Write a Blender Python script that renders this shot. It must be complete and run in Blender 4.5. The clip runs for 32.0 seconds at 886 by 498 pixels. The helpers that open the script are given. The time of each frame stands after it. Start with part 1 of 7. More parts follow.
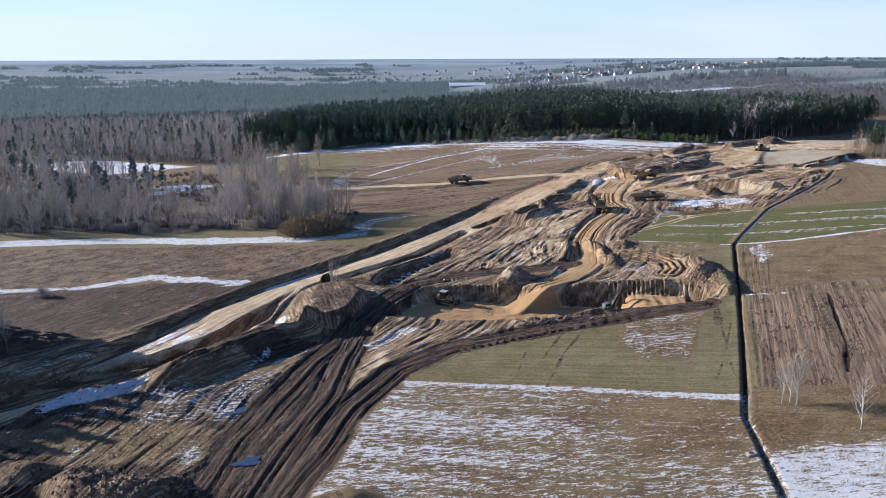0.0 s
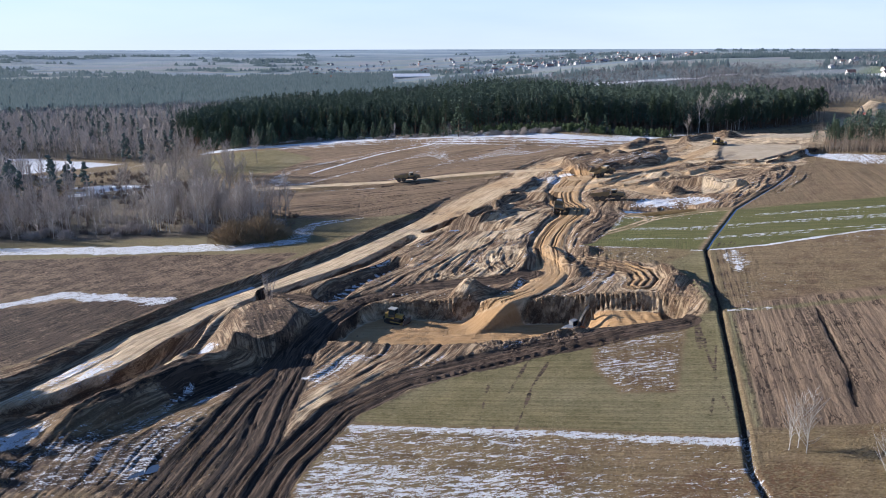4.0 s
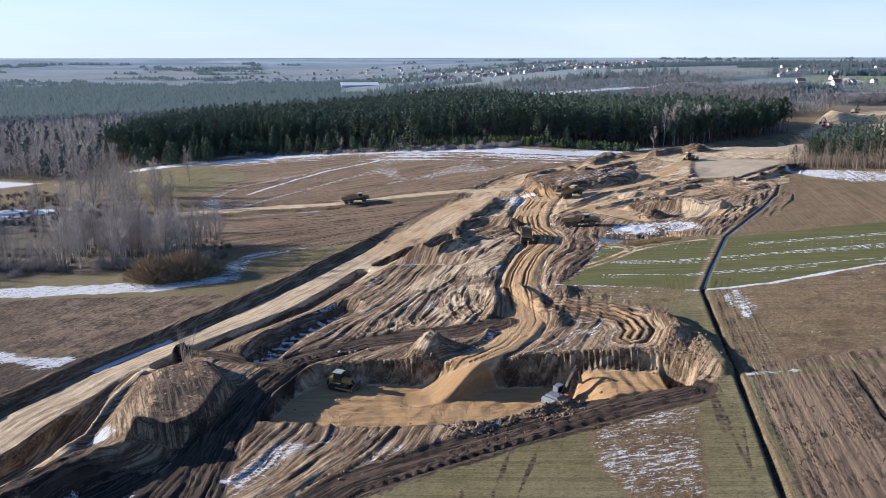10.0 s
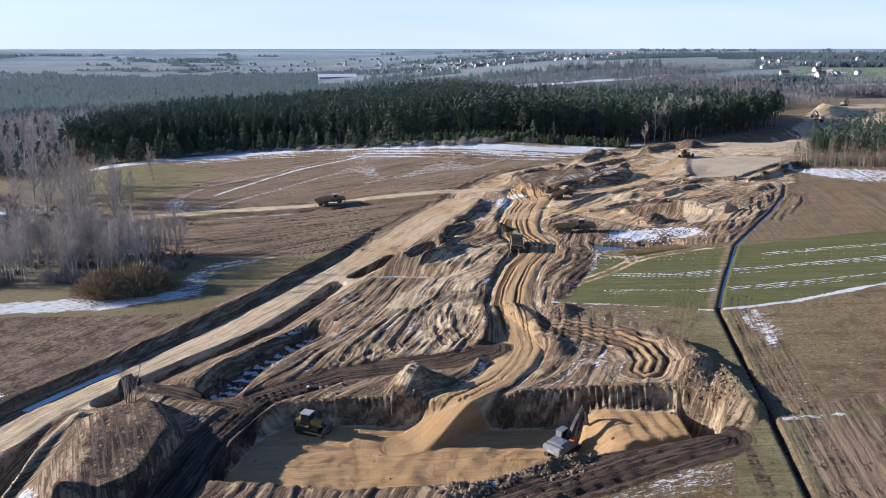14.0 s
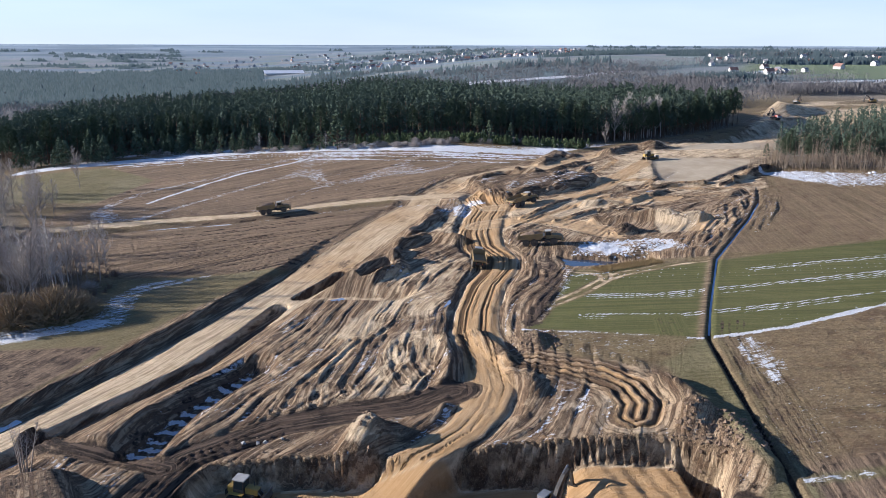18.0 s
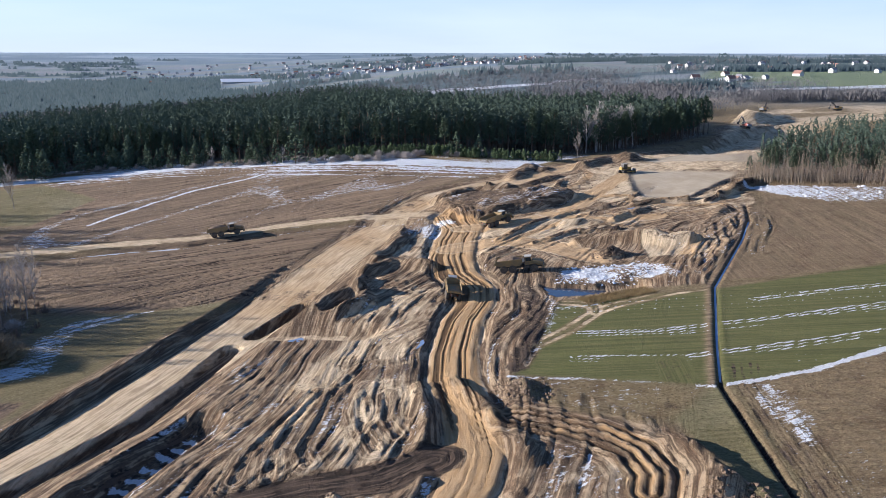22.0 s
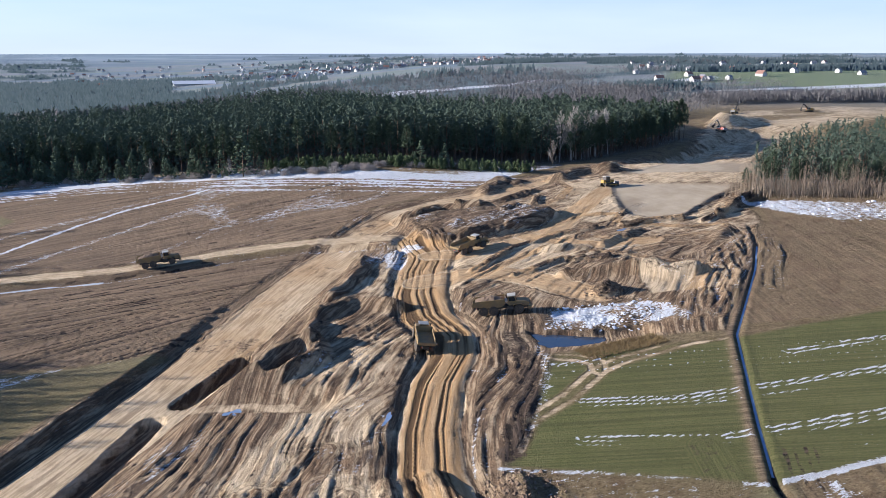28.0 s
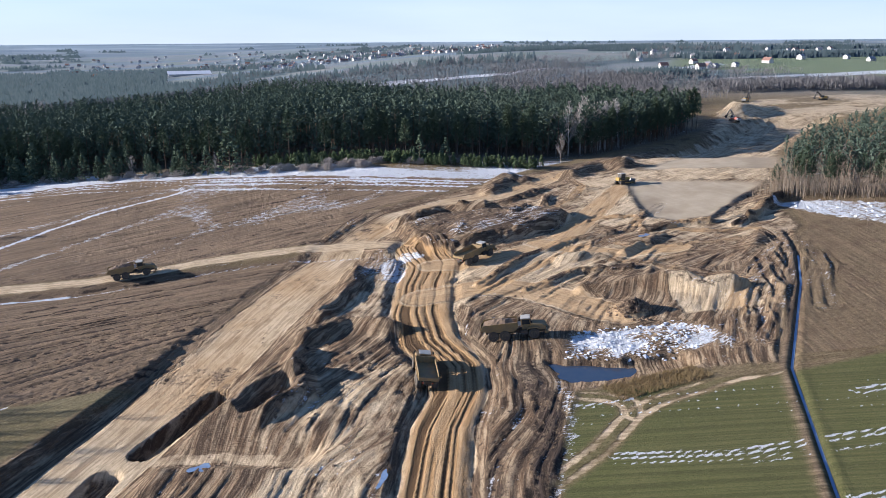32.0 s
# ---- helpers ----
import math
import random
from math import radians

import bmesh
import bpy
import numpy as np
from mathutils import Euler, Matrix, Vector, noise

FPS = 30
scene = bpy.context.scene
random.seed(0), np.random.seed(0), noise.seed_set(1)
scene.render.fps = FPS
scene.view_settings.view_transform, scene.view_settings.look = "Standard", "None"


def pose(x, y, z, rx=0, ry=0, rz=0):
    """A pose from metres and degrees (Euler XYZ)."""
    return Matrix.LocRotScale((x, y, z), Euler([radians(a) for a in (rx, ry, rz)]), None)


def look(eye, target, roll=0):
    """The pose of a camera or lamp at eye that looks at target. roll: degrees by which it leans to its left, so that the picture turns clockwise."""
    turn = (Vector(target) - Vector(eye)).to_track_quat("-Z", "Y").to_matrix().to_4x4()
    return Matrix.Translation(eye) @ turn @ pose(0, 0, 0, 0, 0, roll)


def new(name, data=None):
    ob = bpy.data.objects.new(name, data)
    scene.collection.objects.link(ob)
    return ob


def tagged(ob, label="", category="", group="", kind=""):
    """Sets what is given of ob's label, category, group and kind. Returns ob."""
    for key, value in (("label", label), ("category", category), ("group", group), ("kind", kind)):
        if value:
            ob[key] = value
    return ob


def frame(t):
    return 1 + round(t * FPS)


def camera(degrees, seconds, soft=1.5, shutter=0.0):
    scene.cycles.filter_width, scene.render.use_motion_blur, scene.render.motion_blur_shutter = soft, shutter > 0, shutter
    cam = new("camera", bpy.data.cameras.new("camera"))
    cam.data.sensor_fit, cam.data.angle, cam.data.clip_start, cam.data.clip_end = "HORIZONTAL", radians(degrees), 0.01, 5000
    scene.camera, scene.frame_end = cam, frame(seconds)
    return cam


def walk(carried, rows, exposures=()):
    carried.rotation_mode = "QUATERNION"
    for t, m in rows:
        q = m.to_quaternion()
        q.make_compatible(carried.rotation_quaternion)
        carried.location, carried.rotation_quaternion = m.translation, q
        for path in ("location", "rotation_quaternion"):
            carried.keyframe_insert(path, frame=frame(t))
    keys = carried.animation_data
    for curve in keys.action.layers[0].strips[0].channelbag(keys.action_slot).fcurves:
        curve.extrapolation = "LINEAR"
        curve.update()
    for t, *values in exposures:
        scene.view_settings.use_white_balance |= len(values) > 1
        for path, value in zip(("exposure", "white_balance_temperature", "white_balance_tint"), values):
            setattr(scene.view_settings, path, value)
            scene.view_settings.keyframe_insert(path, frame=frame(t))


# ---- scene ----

# ---- the camera and its walk ----
cam = camera(58.50, 32.0, soft=0.5)
PATH = [
    (0.0, pose(0.00, 0.00, 49.99, 76.46, 0.22, 0.00)),
    (0.5, pose(-0.06, 2.35, 49.98, 76.47, 0.20, -0.34)),
    (1.0, pose(-0.11, 4.71, 49.96, 76.39, 0.18, -0.79)),
    (1.5, pose(-0.17, 7.06, 49.94, 76.27, 0.16, -1.27)),
    (2.0, pose(-0.22, 9.42, 49.92, 76.11, 0.15, -1.85)),
    (2.5, pose(-0.27, 11.78, 49.91, 75.99, 0.14, -2.36)),
    (3.0, pose(-0.31, 14.15, 49.89, 75.93, 0.13, -2.93)),
    (3.5, pose(-0.34, 16.51, 49.88, 75.85, 0.12, -3.43)),
    (4.5, pose(-0.38, 21.26, 49.85, 75.80, 0.10, -4.50)),
    (5.5, pose(-0.31, 26.02, 49.85, 75.84, 0.08, -5.32)),
    (6.0, pose(-0.24, 28.40, 49.85, 75.86, 0.07, -5.55)),
    (6.5, pose(-0.16, 30.78, 49.86, 76.03, 0.07, -5.73)),
    (7.0, pose(-0.05, 33.16, 49.87, 76.15, 0.06, -5.92)),
    (7.5, pose(0.07, 35.53, 49.87, 76.17, 0.06, -6.23)),
    (8.0, pose(0.21, 37.90, 49.88, 76.19, 0.05, -6.62)),
    (8.5, pose(0.36, 40.27, 49.89, 76.22, 0.05, -7.02)),
    (9.0, pose(0.52, 42.63, 49.89, 76.25, 0.05, -7.26)),
    (9.5, pose(0.69, 44.98, 49.89, 76.29, 0.05, -7.45)),
    (10.0, pose(0.88, 47.33, 49.89, 76.38, 0.06, -7.63)),
    (10.5, pose(1.08, 49.67, 49.88, 76.23, 0.06, -7.81)),
    (11.0, pose(1.29, 51.99, 49.86, 76.15, 0.06, -8.04)),
    (11.5, pose(1.50, 54.31, 49.85, 76.10, 0.06, -8.17)),
    (12.0, pose(1.73, 56.63, 49.83, 76.09, 0.06, -8.35)),
    (12.5, pose(1.97, 58.94, 49.81, 76.08, 0.05, -8.58)),
    (13.0, pose(2.21, 61.24, 49.79, 76.00, 0.04, -8.76)),
    (13.5, pose(2.47, 63.54, 49.78, 75.91, 0.03, -8.91)),
    (14.0, pose(2.73, 65.83, 49.76, 75.78, 0.02, -9.14)),
    (14.5, pose(2.99, 68.11, 49.75, 75.59, -0.00, -9.31)),
    (15.5, pose(3.55, 72.64, 49.73, 75.31, -0.06, -10.24)),
    (16.5, pose(4.09, 77.10, 49.71, 75.29, -0.12, -11.44)),
    (17.0, pose(4.34, 79.31, 49.70, 75.39, -0.14, -11.90)),
    (17.5, pose(4.59, 81.51, 49.70, 75.46, -0.16, -12.29)),
    (18.0, pose(4.83, 83.70, 49.69, 75.53, -0.16, -12.75)),
    (18.5, pose(5.08, 85.87, 49.69, 75.57, -0.16, -13.15)),
    (19.0, pose(5.32, 88.04, 49.69, 75.59, -0.16, -13.61)),
    (19.5, pose(5.58, 90.19, 49.69, 75.66, -0.15, -14.03)),
    (20.0, pose(5.85, 92.34, 49.70, 75.72, -0.14, -14.51)),
    (20.5, pose(6.14, 94.47, 49.71, 75.78, -0.13, -14.90)),
    (21.0, pose(6.45, 96.60, 49.73, 75.85, -0.11, -15.25)),
    (21.5, pose(6.78, 98.72, 49.75, 75.94, -0.10, -15.48)),
    (22.0, pose(7.14, 100.84, 49.78, 76.06, -0.08, -15.60)),
    (22.5, pose(7.53, 102.96, 49.83, 76.17, -0.07, -15.65)),
    (23.0, pose(7.93, 105.08, 49.87, 76.29, -0.06, -15.70)),
    (23.5, pose(8.36, 107.21, 49.93, 76.41, -0.06, -15.81)),
    (24.0, pose(8.81, 109.35, 49.98, 76.47, -0.05, -15.92)),
    (24.5, pose(9.28, 111.49, 50.04, 76.47, -0.05, -16.34)),
    (25.0, pose(9.77, 113.64, 50.09, 76.51, -0.04, -17.01)),
    (25.5, pose(10.27, 115.80, 50.14, 76.45, -0.03, -17.53)),
    (26.5, pose(11.36, 120.16, 50.20, 76.25, -0.01, -18.30)),
    (27.5, pose(12.55, 124.55, 50.21, 76.10, 0.04, -18.56)),
    (28.0, pose(13.18, 126.74, 50.19, 76.09, 0.07, -18.55)),
    (28.5, pose(13.82, 128.94, 50.17, 76.01, 0.10, -18.61)),
    (29.0, pose(14.47, 131.13, 50.13, 75.90, 0.13, -18.65)),
    (29.5, pose(15.13, 133.33, 50.10, 75.80, 0.16, -18.65)),
    (30.0, pose(15.79, 135.54, 50.05, 75.70, 0.20, -18.61)),
    (30.5, pose(16.46, 137.76, 50.01, 75.56, 0.24, -18.60)),
    (31.0, pose(17.14, 139.99, 49.96, 75.44, 0.29, -18.62)),
    (31.5, pose(17.81, 142.22, 49.92, 75.37, 0.34, -18.60)),
    (32.0, pose(18.49, 144.46, 49.87, 75.30, 0.39, -18.67)),
]
walk(cam, PATH, [(0.0, 1.0, 6080, 14), (32.0, 1.0, 6080, 14)])
FINE = 0.29  # metres between the ground's points on the site

# ---- world, sun and exposure ----
world = bpy.data.worlds.new("world")
scene.world = world
world.use_nodes = True
wn, wl = world.node_tree.nodes, world.node_tree.links
sky = wn.new("ShaderNodeTexSky")
sky.sky_type, sky.sun_disc = "NISHITA", False
SUN_ELEVATION, SUN_ROTATION = radians(14.5), radians(294)
sky.sun_elevation, sky.sun_rotation = SUN_ELEVATION, SUN_ROTATION
sky.air_density, sky.dust_density, sky.ozone_density = 1.0, 0.15, 7.0
cloud_co = wn.new("ShaderNodeTexCoord")
cloud_map = wn.new("ShaderNodeMapping")
cloud_map.inputs["Scale"].default_value = (1.0, 1.0, 7.0)
cloud = wn.new("ShaderNodeTexNoise")
cloud.inputs["Scale"].default_value, cloud.inputs["Detail"].default_value = 2.2, 5
cloud_ramp = wn.new("ShaderNodeMapRange")
for k, v in (("From Min", 0.36), ("From Max", 0.7), ("To Min", 0.72), ("To Max", 1.0)):
    cloud_ramp.inputs[k].default_value = v
cloud_mix = wn.new("ShaderNodeMix")
cloud_mix.data_type = "RGBA"
cloud_mix.inputs["B"].default_value = (4.95, 5.75, 6.8, 1)
split = wn.new("ShaderNodeSeparateXYZ")
low_haze = wn.new("ShaderNodeMapRange")
for k, v in (("From Min", 0.0), ("From Max", 0.3), ("To Min", 1.0), ("To Max", 0.06)):
    low_haze.inputs[k].default_value = v
haze_mul = wn.new("ShaderNodeMath")
haze_mul.operation = "MULTIPLY"
wl.new(cloud_co.outputs["Generated"], split.inputs[0])
wl.new(split.outputs["Z"], low_haze.inputs["Value"])
wl.new(cloud_co.outputs["Generated"], cloud_map.inputs["Vector"])
wl.new(cloud_map.outputs["Vector"], cloud.inputs["Vector"])
wl.new(cloud.outputs["Fac"], cloud_ramp.inputs["Value"])
wl.new(cloud_ramp.outputs["Result"], haze_mul.inputs[0])
wl.new(low_haze.outputs["Result"], haze_mul.inputs[1])
wl.new(haze_mul.outputs["Value"], cloud_mix.inputs["Factor"])
wl.new(sky.outputs["Color"], cloud_mix.inputs["A"])
wl.new(cloud_mix.outputs["Result"], wn["Background"].inputs["Color"])
wn["Background"].inputs["Strength"].default_value = 0.085

sun_data = bpy.data.lights.new("sun", "SUN")
sun_data.energy, sun_data.angle, sun_data.color = 5.0, radians(0.6), (1.0, 0.93, 0.835)
sun = new("sun", sun_data)
SUN_DIR = Vector((math.sin(SUN_ROTATION) * math.cos(SUN_ELEVATION), math.cos(SUN_ROTATION) * math.cos(SUN_ELEVATION), math.sin(SUN_ELEVATION)))
sun.matrix_world = look(SUN_DIR * 500, (0, 0, 0))


# ---- materials ----
class Nodes:
    """A short way to write node materials."""

    def __init__(self, name, rough=0.9, metal=0.0, spec=0.3):
        self.m = bpy.data.materials.new(name)
        self.m.use_nodes = True
        self.n, self.l = self.m.node_tree.nodes, self.m.node_tree.links
        self.b = self.n["Principled BSDF"]
        self.b.inputs["Roughness"].default_value, self.b.inputs["Metallic"].default_value = rough, metal
        self.b.inputs["Specular IOR Level"].default_value = spec

    def put(self, value, socket):
        if isinstance(value, bpy.types.NodeSocket):
            self.l.new(value, socket)
        else:
            socket.default_value = (*value, 1) if isinstance(value, tuple) and len(value) == 3 and socket.type == "RGBA" else value

    def mix(self, f, a, b):
        x = self.n.new("ShaderNodeMix")
        x.data_type = "RGBA"
        for v, k in ((f, "Factor"), (a, "A"), (b, "B")):
            self.put(v, [s for s in x.inputs if s.name == k and (s.type == "RGBA" or (k == "Factor" and s.type == "VALUE"))][0])
        return [s for s in x.outputs if s.type == "RGBA"][0]

    def math(self, op, a, b=0.0, clamp=False):
        x = self.n.new("ShaderNodeMath")
        x.operation, x.use_clamp = op, clamp
        self.put(a, x.inputs[0]), self.put(b, x.inputs[1])
        return x.outputs[0]

    def ramp(self, v, a, b, lo=0.0, hi=1.0):
        x = self.n.new("ShaderNodeMapRange")
        for k, w in (("Value", v), ("From Min", a), ("From Max", b), ("To Min", lo), ("To Max", hi)):
            self.put(w, x.inputs[k])
        return x.outputs[0]

    def noise(self, scale, detail=4.0, vec=None, rough=0.55):
        x = self.n.new("ShaderNodeTexNoise")
        x.inputs["Scale"].default_value, x.inputs["Detail"].default_value, x.inputs["Roughness"].default_value = scale, detail, rough
        if vec is not None:
            self.l.new(vec, x.inputs["Vector"])
        return x.outputs["Fac"]

    def place(self, turn=0.0, stretch=(1, 1, 1), local=False):
        if local:
            src = self.n.new("ShaderNodeTexCoord").outputs["Object"]
        else:
            src = self.n.new("ShaderNodeNewGeometry").outputs["Position"]
        x = self.n.new("ShaderNodeMapping")
        x.inputs["Rotation"].default_value, x.inputs["Scale"].default_value = (0, 0, radians(turn)), stretch
        self.l.new(src, x.inputs["Vector"])
        return x.outputs["Vector"]

    def attr(self, name):
        x = self.n.new("ShaderNodeAttribute")
        x.attribute_name = name
        s = self.n.new("ShaderNodeSeparateColor")
        self.l.new(x.outputs["Color"], s.inputs[0])
        return s.outputs[0], s.outputs[1], s.outputs[2], x.outputs["Fac"]

    def rand(self, per_island=False):
        if per_island:
            return self.n.new("ShaderNodeNewGeometry").outputs["Random Per Island"]
        return self.n.new("ShaderNodeObjectInfo").outputs["Random"]

    def bump(self, height, strength=0.5, distance=0.1):
        x = self.n.new("ShaderNodeBump")
        x.inputs["Strength"].default_value, x.inputs["Distance"].default_value = strength, distance
        self.l.new(height, x.inputs["Height"])
        self.l.new(x.outputs["Normal"], self.b.inputs["Normal"])

    def done(self, color, rough=None):
        self.put(color, self.b.inputs["Base Color"])
        if rough is not None:
            self.put(rough, self.b.inputs["Roughness"])
        return self.m


def simple(name, a, b, scale=3.0, rough=0.7, metal=0.0, bump=0.0, local=True, spec=0.4):
    k = Nodes(name, rough, metal, spec)
    v = k.place(local=local)
    n1, n2 = k.noise(scale, 6, v), k.noise(scale * 7, 3, v)
    f = k.math("ADD", k.math("MULTIPLY", n1, 0.7), k.math("MULTIPLY", n2, 0.3))
    if bump:
        k.bump(n2, bump, 0.05)
    return k.done(k.mix(k.ramp(f, 0.35, 0.65), a, b))


def leafy(name, a, b, per_island=True, rough=0.95):
    """Foliage or bark whose tone changes from tree to tree and from clump to clump."""
    k = Nodes(name, rough, 0, 0.05)
    f = k.math("ADD", k.math("MULTIPLY", k.rand(), 0.5), k.math("MULTIPLY", k.rand(True), 0.5)) if per_island else k.rand()
    v = k.noise(0.8, 3, k.place())
    return k.done(k.mix(k.math("ADD", k.math("MULTIPLY", f, 0.7), k.math("MULTIPLY", v, 0.3)), a, b))


def ground_material():
    k = Nodes("earth", 0.95, 0, 0.15)
    sand, mud, snow, _ = k.attr("m_work")
    olive_haze, green, plough, _ = k.attr("m_field")
    dry, pad, wet, _ = k.attr("m_more")
    far, woods, rut, _ = k.attr("m_far")
    crack, tuft, _, _ = k.attr("m_fine")
    u, v = k.n.new("ShaderNodeAttribute"), k.n.new("ShaderNodeAttribute")
    u.attribute_name, v.attribute_name = "row_u", "row_v"

    def streaks(size, long, detail=4):
        """Uneven stripes that follow the rows and wheel marks."""
        c = k.n.new("ShaderNodeCombineXYZ")
        k.l.new(k.math("DIVIDE", u.outputs["Fac"], size), c.inputs[0])
        k.l.new(k.math("DIVIDE", v.outputs["Fac"], size * long), c.inputs[1])
        return k.noise(1.0, detail, c.outputs[0], 0.6)

    pos = k.place()
    big, mid, fine, grain = k.noise(0.035, 5, pos), k.noise(0.22, 6, pos, 0.62), k.noise(1.3, 6, pos, 0.7), k.noise(6.0, 4, pos, 0.7)
    drag = k.noise(0.5, 6, k.place(-33, (1.0, 0.09, 1.0)), 0.6)
    cross_drag = k.noise(0.6, 5, k.place(74, (1.0, 0.12, 1.0)), 0.6)

    fur, furwide, wheel, wheel_fine = streaks(1.15, 45), streaks(3.2, 14), streaks(1.25, 12), streaks(0.5, 16, 3)
    drag = k.math("ADD", k.math("MULTIPLY", wheel, 0.6), k.math("MULTIPLY", drag, 0.4))
    # bare churned soil
    soil = k.mix(k.ramp(mid, 0.38, 0.62), (0.205, 0.127, 0.074), (0.4, 0.267, 0.16))
    soil = k.mix(k.ramp(drag, 0.48, 0.56), soil, (0.5, 0.365, 0.228))
    soil = k.mix(k.ramp(wheel_fine, 0.51, 0.55, 0, 0.72), soil, (0.1, 0.066, 0.044))
    soil = k.mix(k.ramp(wheel_fine, 0.42, 0.46, 0.65, 0), soil, (0.56, 0.42, 0.275))
    soil = k.mix(k.ramp(streaks(0.9, 26), 0.54, 0.57, 0, 0.68), soil, (0.075, 0.05, 0.034))
    soil = k.mix(k.ramp(streaks(2.6, 7), 0.57, 0.61, 0, 0.6), soil, (0.1, 0.066, 0.045))
    soil = k.mix(k.ramp(fine, 0.55, 0.6, 0, 0.5), soil, (0.085, 0.056, 0.037))
    soil = k.mix(k.ramp(grain, 0.56, 0.62, 0, 0.55), soil, (0.07, 0.047, 0.032))
    soil = k.mix(k.ramp(grain, 0.36, 0.42, 0.5, 0), soil, (0.54, 0.41, 0.275))
    # ploughed fields
    rows = streaks(0.42, 90, 2)
    pl = k.mix(k.ramp(big, 0.35, 0.65), (0.28, 0.193, 0.127), (0.42, 0.295, 0.19))
    pl = k.mix(k.ramp(rows, 0.46, 0.56, 0, 0.6), pl, (0.12, 0.083, 0.058))
    pl = k.mix(k.ramp(fur, 0.5, 0.57, 0, 0.55), pl, (0.11, 0.077, 0.055))
    pl = k.mix(k.ramp(furwide, 0.5, 0.62, 0, 0.25), pl, (0.3, 0.215, 0.135))
    pl = k.mix(k.ramp(k.math("MULTIPLY", k.ramp(streaks(1.9, 22), 0.56, 0.6), k.ramp(fine, 0.42, 0.5)), 0, 1, 0, 0.7), pl, (0.055, 0.04, 0.03))
    pl = k.mix(k.ramp(grain, 0.52, 0.64, 0, 0.5), pl, (0.085, 0.06, 0.044))
    pl = k.mix(k.ramp(grain, 0.36, 0.44, 0.4, 0), pl, (0.42, 0.31, 0.21))
    split = k.ramp(k.math("ABSOLUTE", k.math("SUBTRACT", streaks(1.7, 5, 3), 0.5)), 0.006, 0.02, 1, 0)
    split = k.math("MULTIPLY", k.math("MULTIPLY", split, k.ramp(crack, 0.3, 0.5)), k.ramp(k.noise(0.13, 3, pos), 0.44, 0.52))
    pl = k.mix(k.math("MAXIMUM", k.math("MULTIPLY", split, 0.9), k.ramp(crack, 0.6, 0.9)), pl, (0.04, 0.028, 0.02))
    col = k.mix(plough, soil, pl)
    # grass
    speck = k.noise(4.0, 5, k.place(12, (0.55, 1.0, 1.0)), 0.7)
    ol = k.mix(k.ramp(mid, 0.3, 0.7), (0.17, 0.15, 0.067), (0.29, 0.243, 0.12))
    ol = k.mix(k.ramp(big, 0.46, 0.62, 0, 0.6), ol, (0.33, 0.29, 0.175))
    ol = k.mix(k.ramp(rows, 0.46, 0.58, 0, 0.45), ol, (0.1, 0.088, 0.04))
    ol = k.mix(k.ramp(fine, 0.5, 0.7, 0, 0.6), ol, (0.08, 0.073, 0.03))
    ol = k.mix(k.ramp(speck, 0.54, 0.64, 0, 0.6), ol, (0.075, 0.066, 0.03))
    ol = k.mix(k.ramp(speck, 0.34, 0.44, 0.55, 0), ol, (0.38, 0.32, 0.19))
    col = k.mix(olive_haze, col, ol)
    gr = k.mix(k.ramp(mid, 0.3, 0.7), (0.148, 0.154, 0.052), (0.2, 0.19, 0.074))
    gr = k.mix(k.ramp(big, 0.4, 0.65, 0, 0.6), gr, (0.18, 0.165, 0.07))
    gr = k.mix(k.ramp(rows, 0.44, 0.58, 0, 0.5), gr, (0.085, 0.094, 0.034))
    gr = k.mix(k.ramp(fur, 0.48, 0.62, 0, 0.3), gr, (0.09, 0.1, 0.038))
    gr = k.mix(k.ramp(speck, 0.54, 0.64, 0, 0.5), gr, (0.085, 0.085, 0.034))
    gr = k.mix(k.ramp(speck, 0.34, 0.42, 0.35, 0), gr, (0.28, 0.25, 0.125))
    col = k.mix(green, col, gr)
    dr = k.mix(k.ramp(fine, 0.35, 0.65), (0.19, 0.13, 0.066), (0.33, 0.25, 0.135))
    dr = k.mix(k.ramp(mid, 0.48, 0.62, 0, 0.75), dr, (0.14, 0.085, 0.046))
    dr = k.mix(k.ramp(speck, 0.52, 0.62, 0, 0.75), dr, (0.075, 0.055, 0.031))
    dr = k.mix(k.ramp(speck, 0.36, 0.44, 0.6, 0), dr, (0.43, 0.35, 0.215))
    col = k.mix(dry, col, dr)
    tf = k.mix(k.ramp(fine, 0.4, 0.6), (0.085, 0.05, 0.028), (0.2, 0.12, 0.066))
    col = k.mix(k.math("MULTIPLY", tuft, k.ramp(k.math("ADD", speck, fine), 0.94, 1.06)), col, tf)
    # sand and rutted haul ways
    sd = k.mix(k.ramp(mid, 0.35, 0.65), (0.54, 0.405, 0.25), (0.72, 0.565, 0.375))
    sd = k.mix(k.ramp(fine, 0.54, 0.64, 0, 0.45), sd, (0.24, 0.16, 0.092))
    sd = k.mix(k.ramp(wheel_fine, 0.5, 0.56, 0, 0.45), sd, (0.27, 0.185, 0.112))
    sd = k.mix(k.ramp(wheel_fine, 0.4, 0.46, 0.5, 0), sd, (0.72, 0.57, 0.385))
    sd = k.mix(k.ramp(streaks(1.6, 14), 0.56, 0.6, 0, 0.5), sd, (0.2, 0.135, 0.083))
    sd = k.mix(k.ramp(grain, 0.55, 0.63, 0, 0.4), sd, (0.2, 0.135, 0.085))
    sd = k.mix(k.ramp(rut, 0.3, 0.6, 0, 0.75), sd, (0.43, 0.245, 0.1))
    edge = k.ramp(k.math("ADD", sand, k.math("MULTIPLY", k.math("SUBTRACT", k.math("ADD", mid, drag), 1.0), 1.1)), 0.38, 0.62)
    col = k.mix(edge, col, sd)
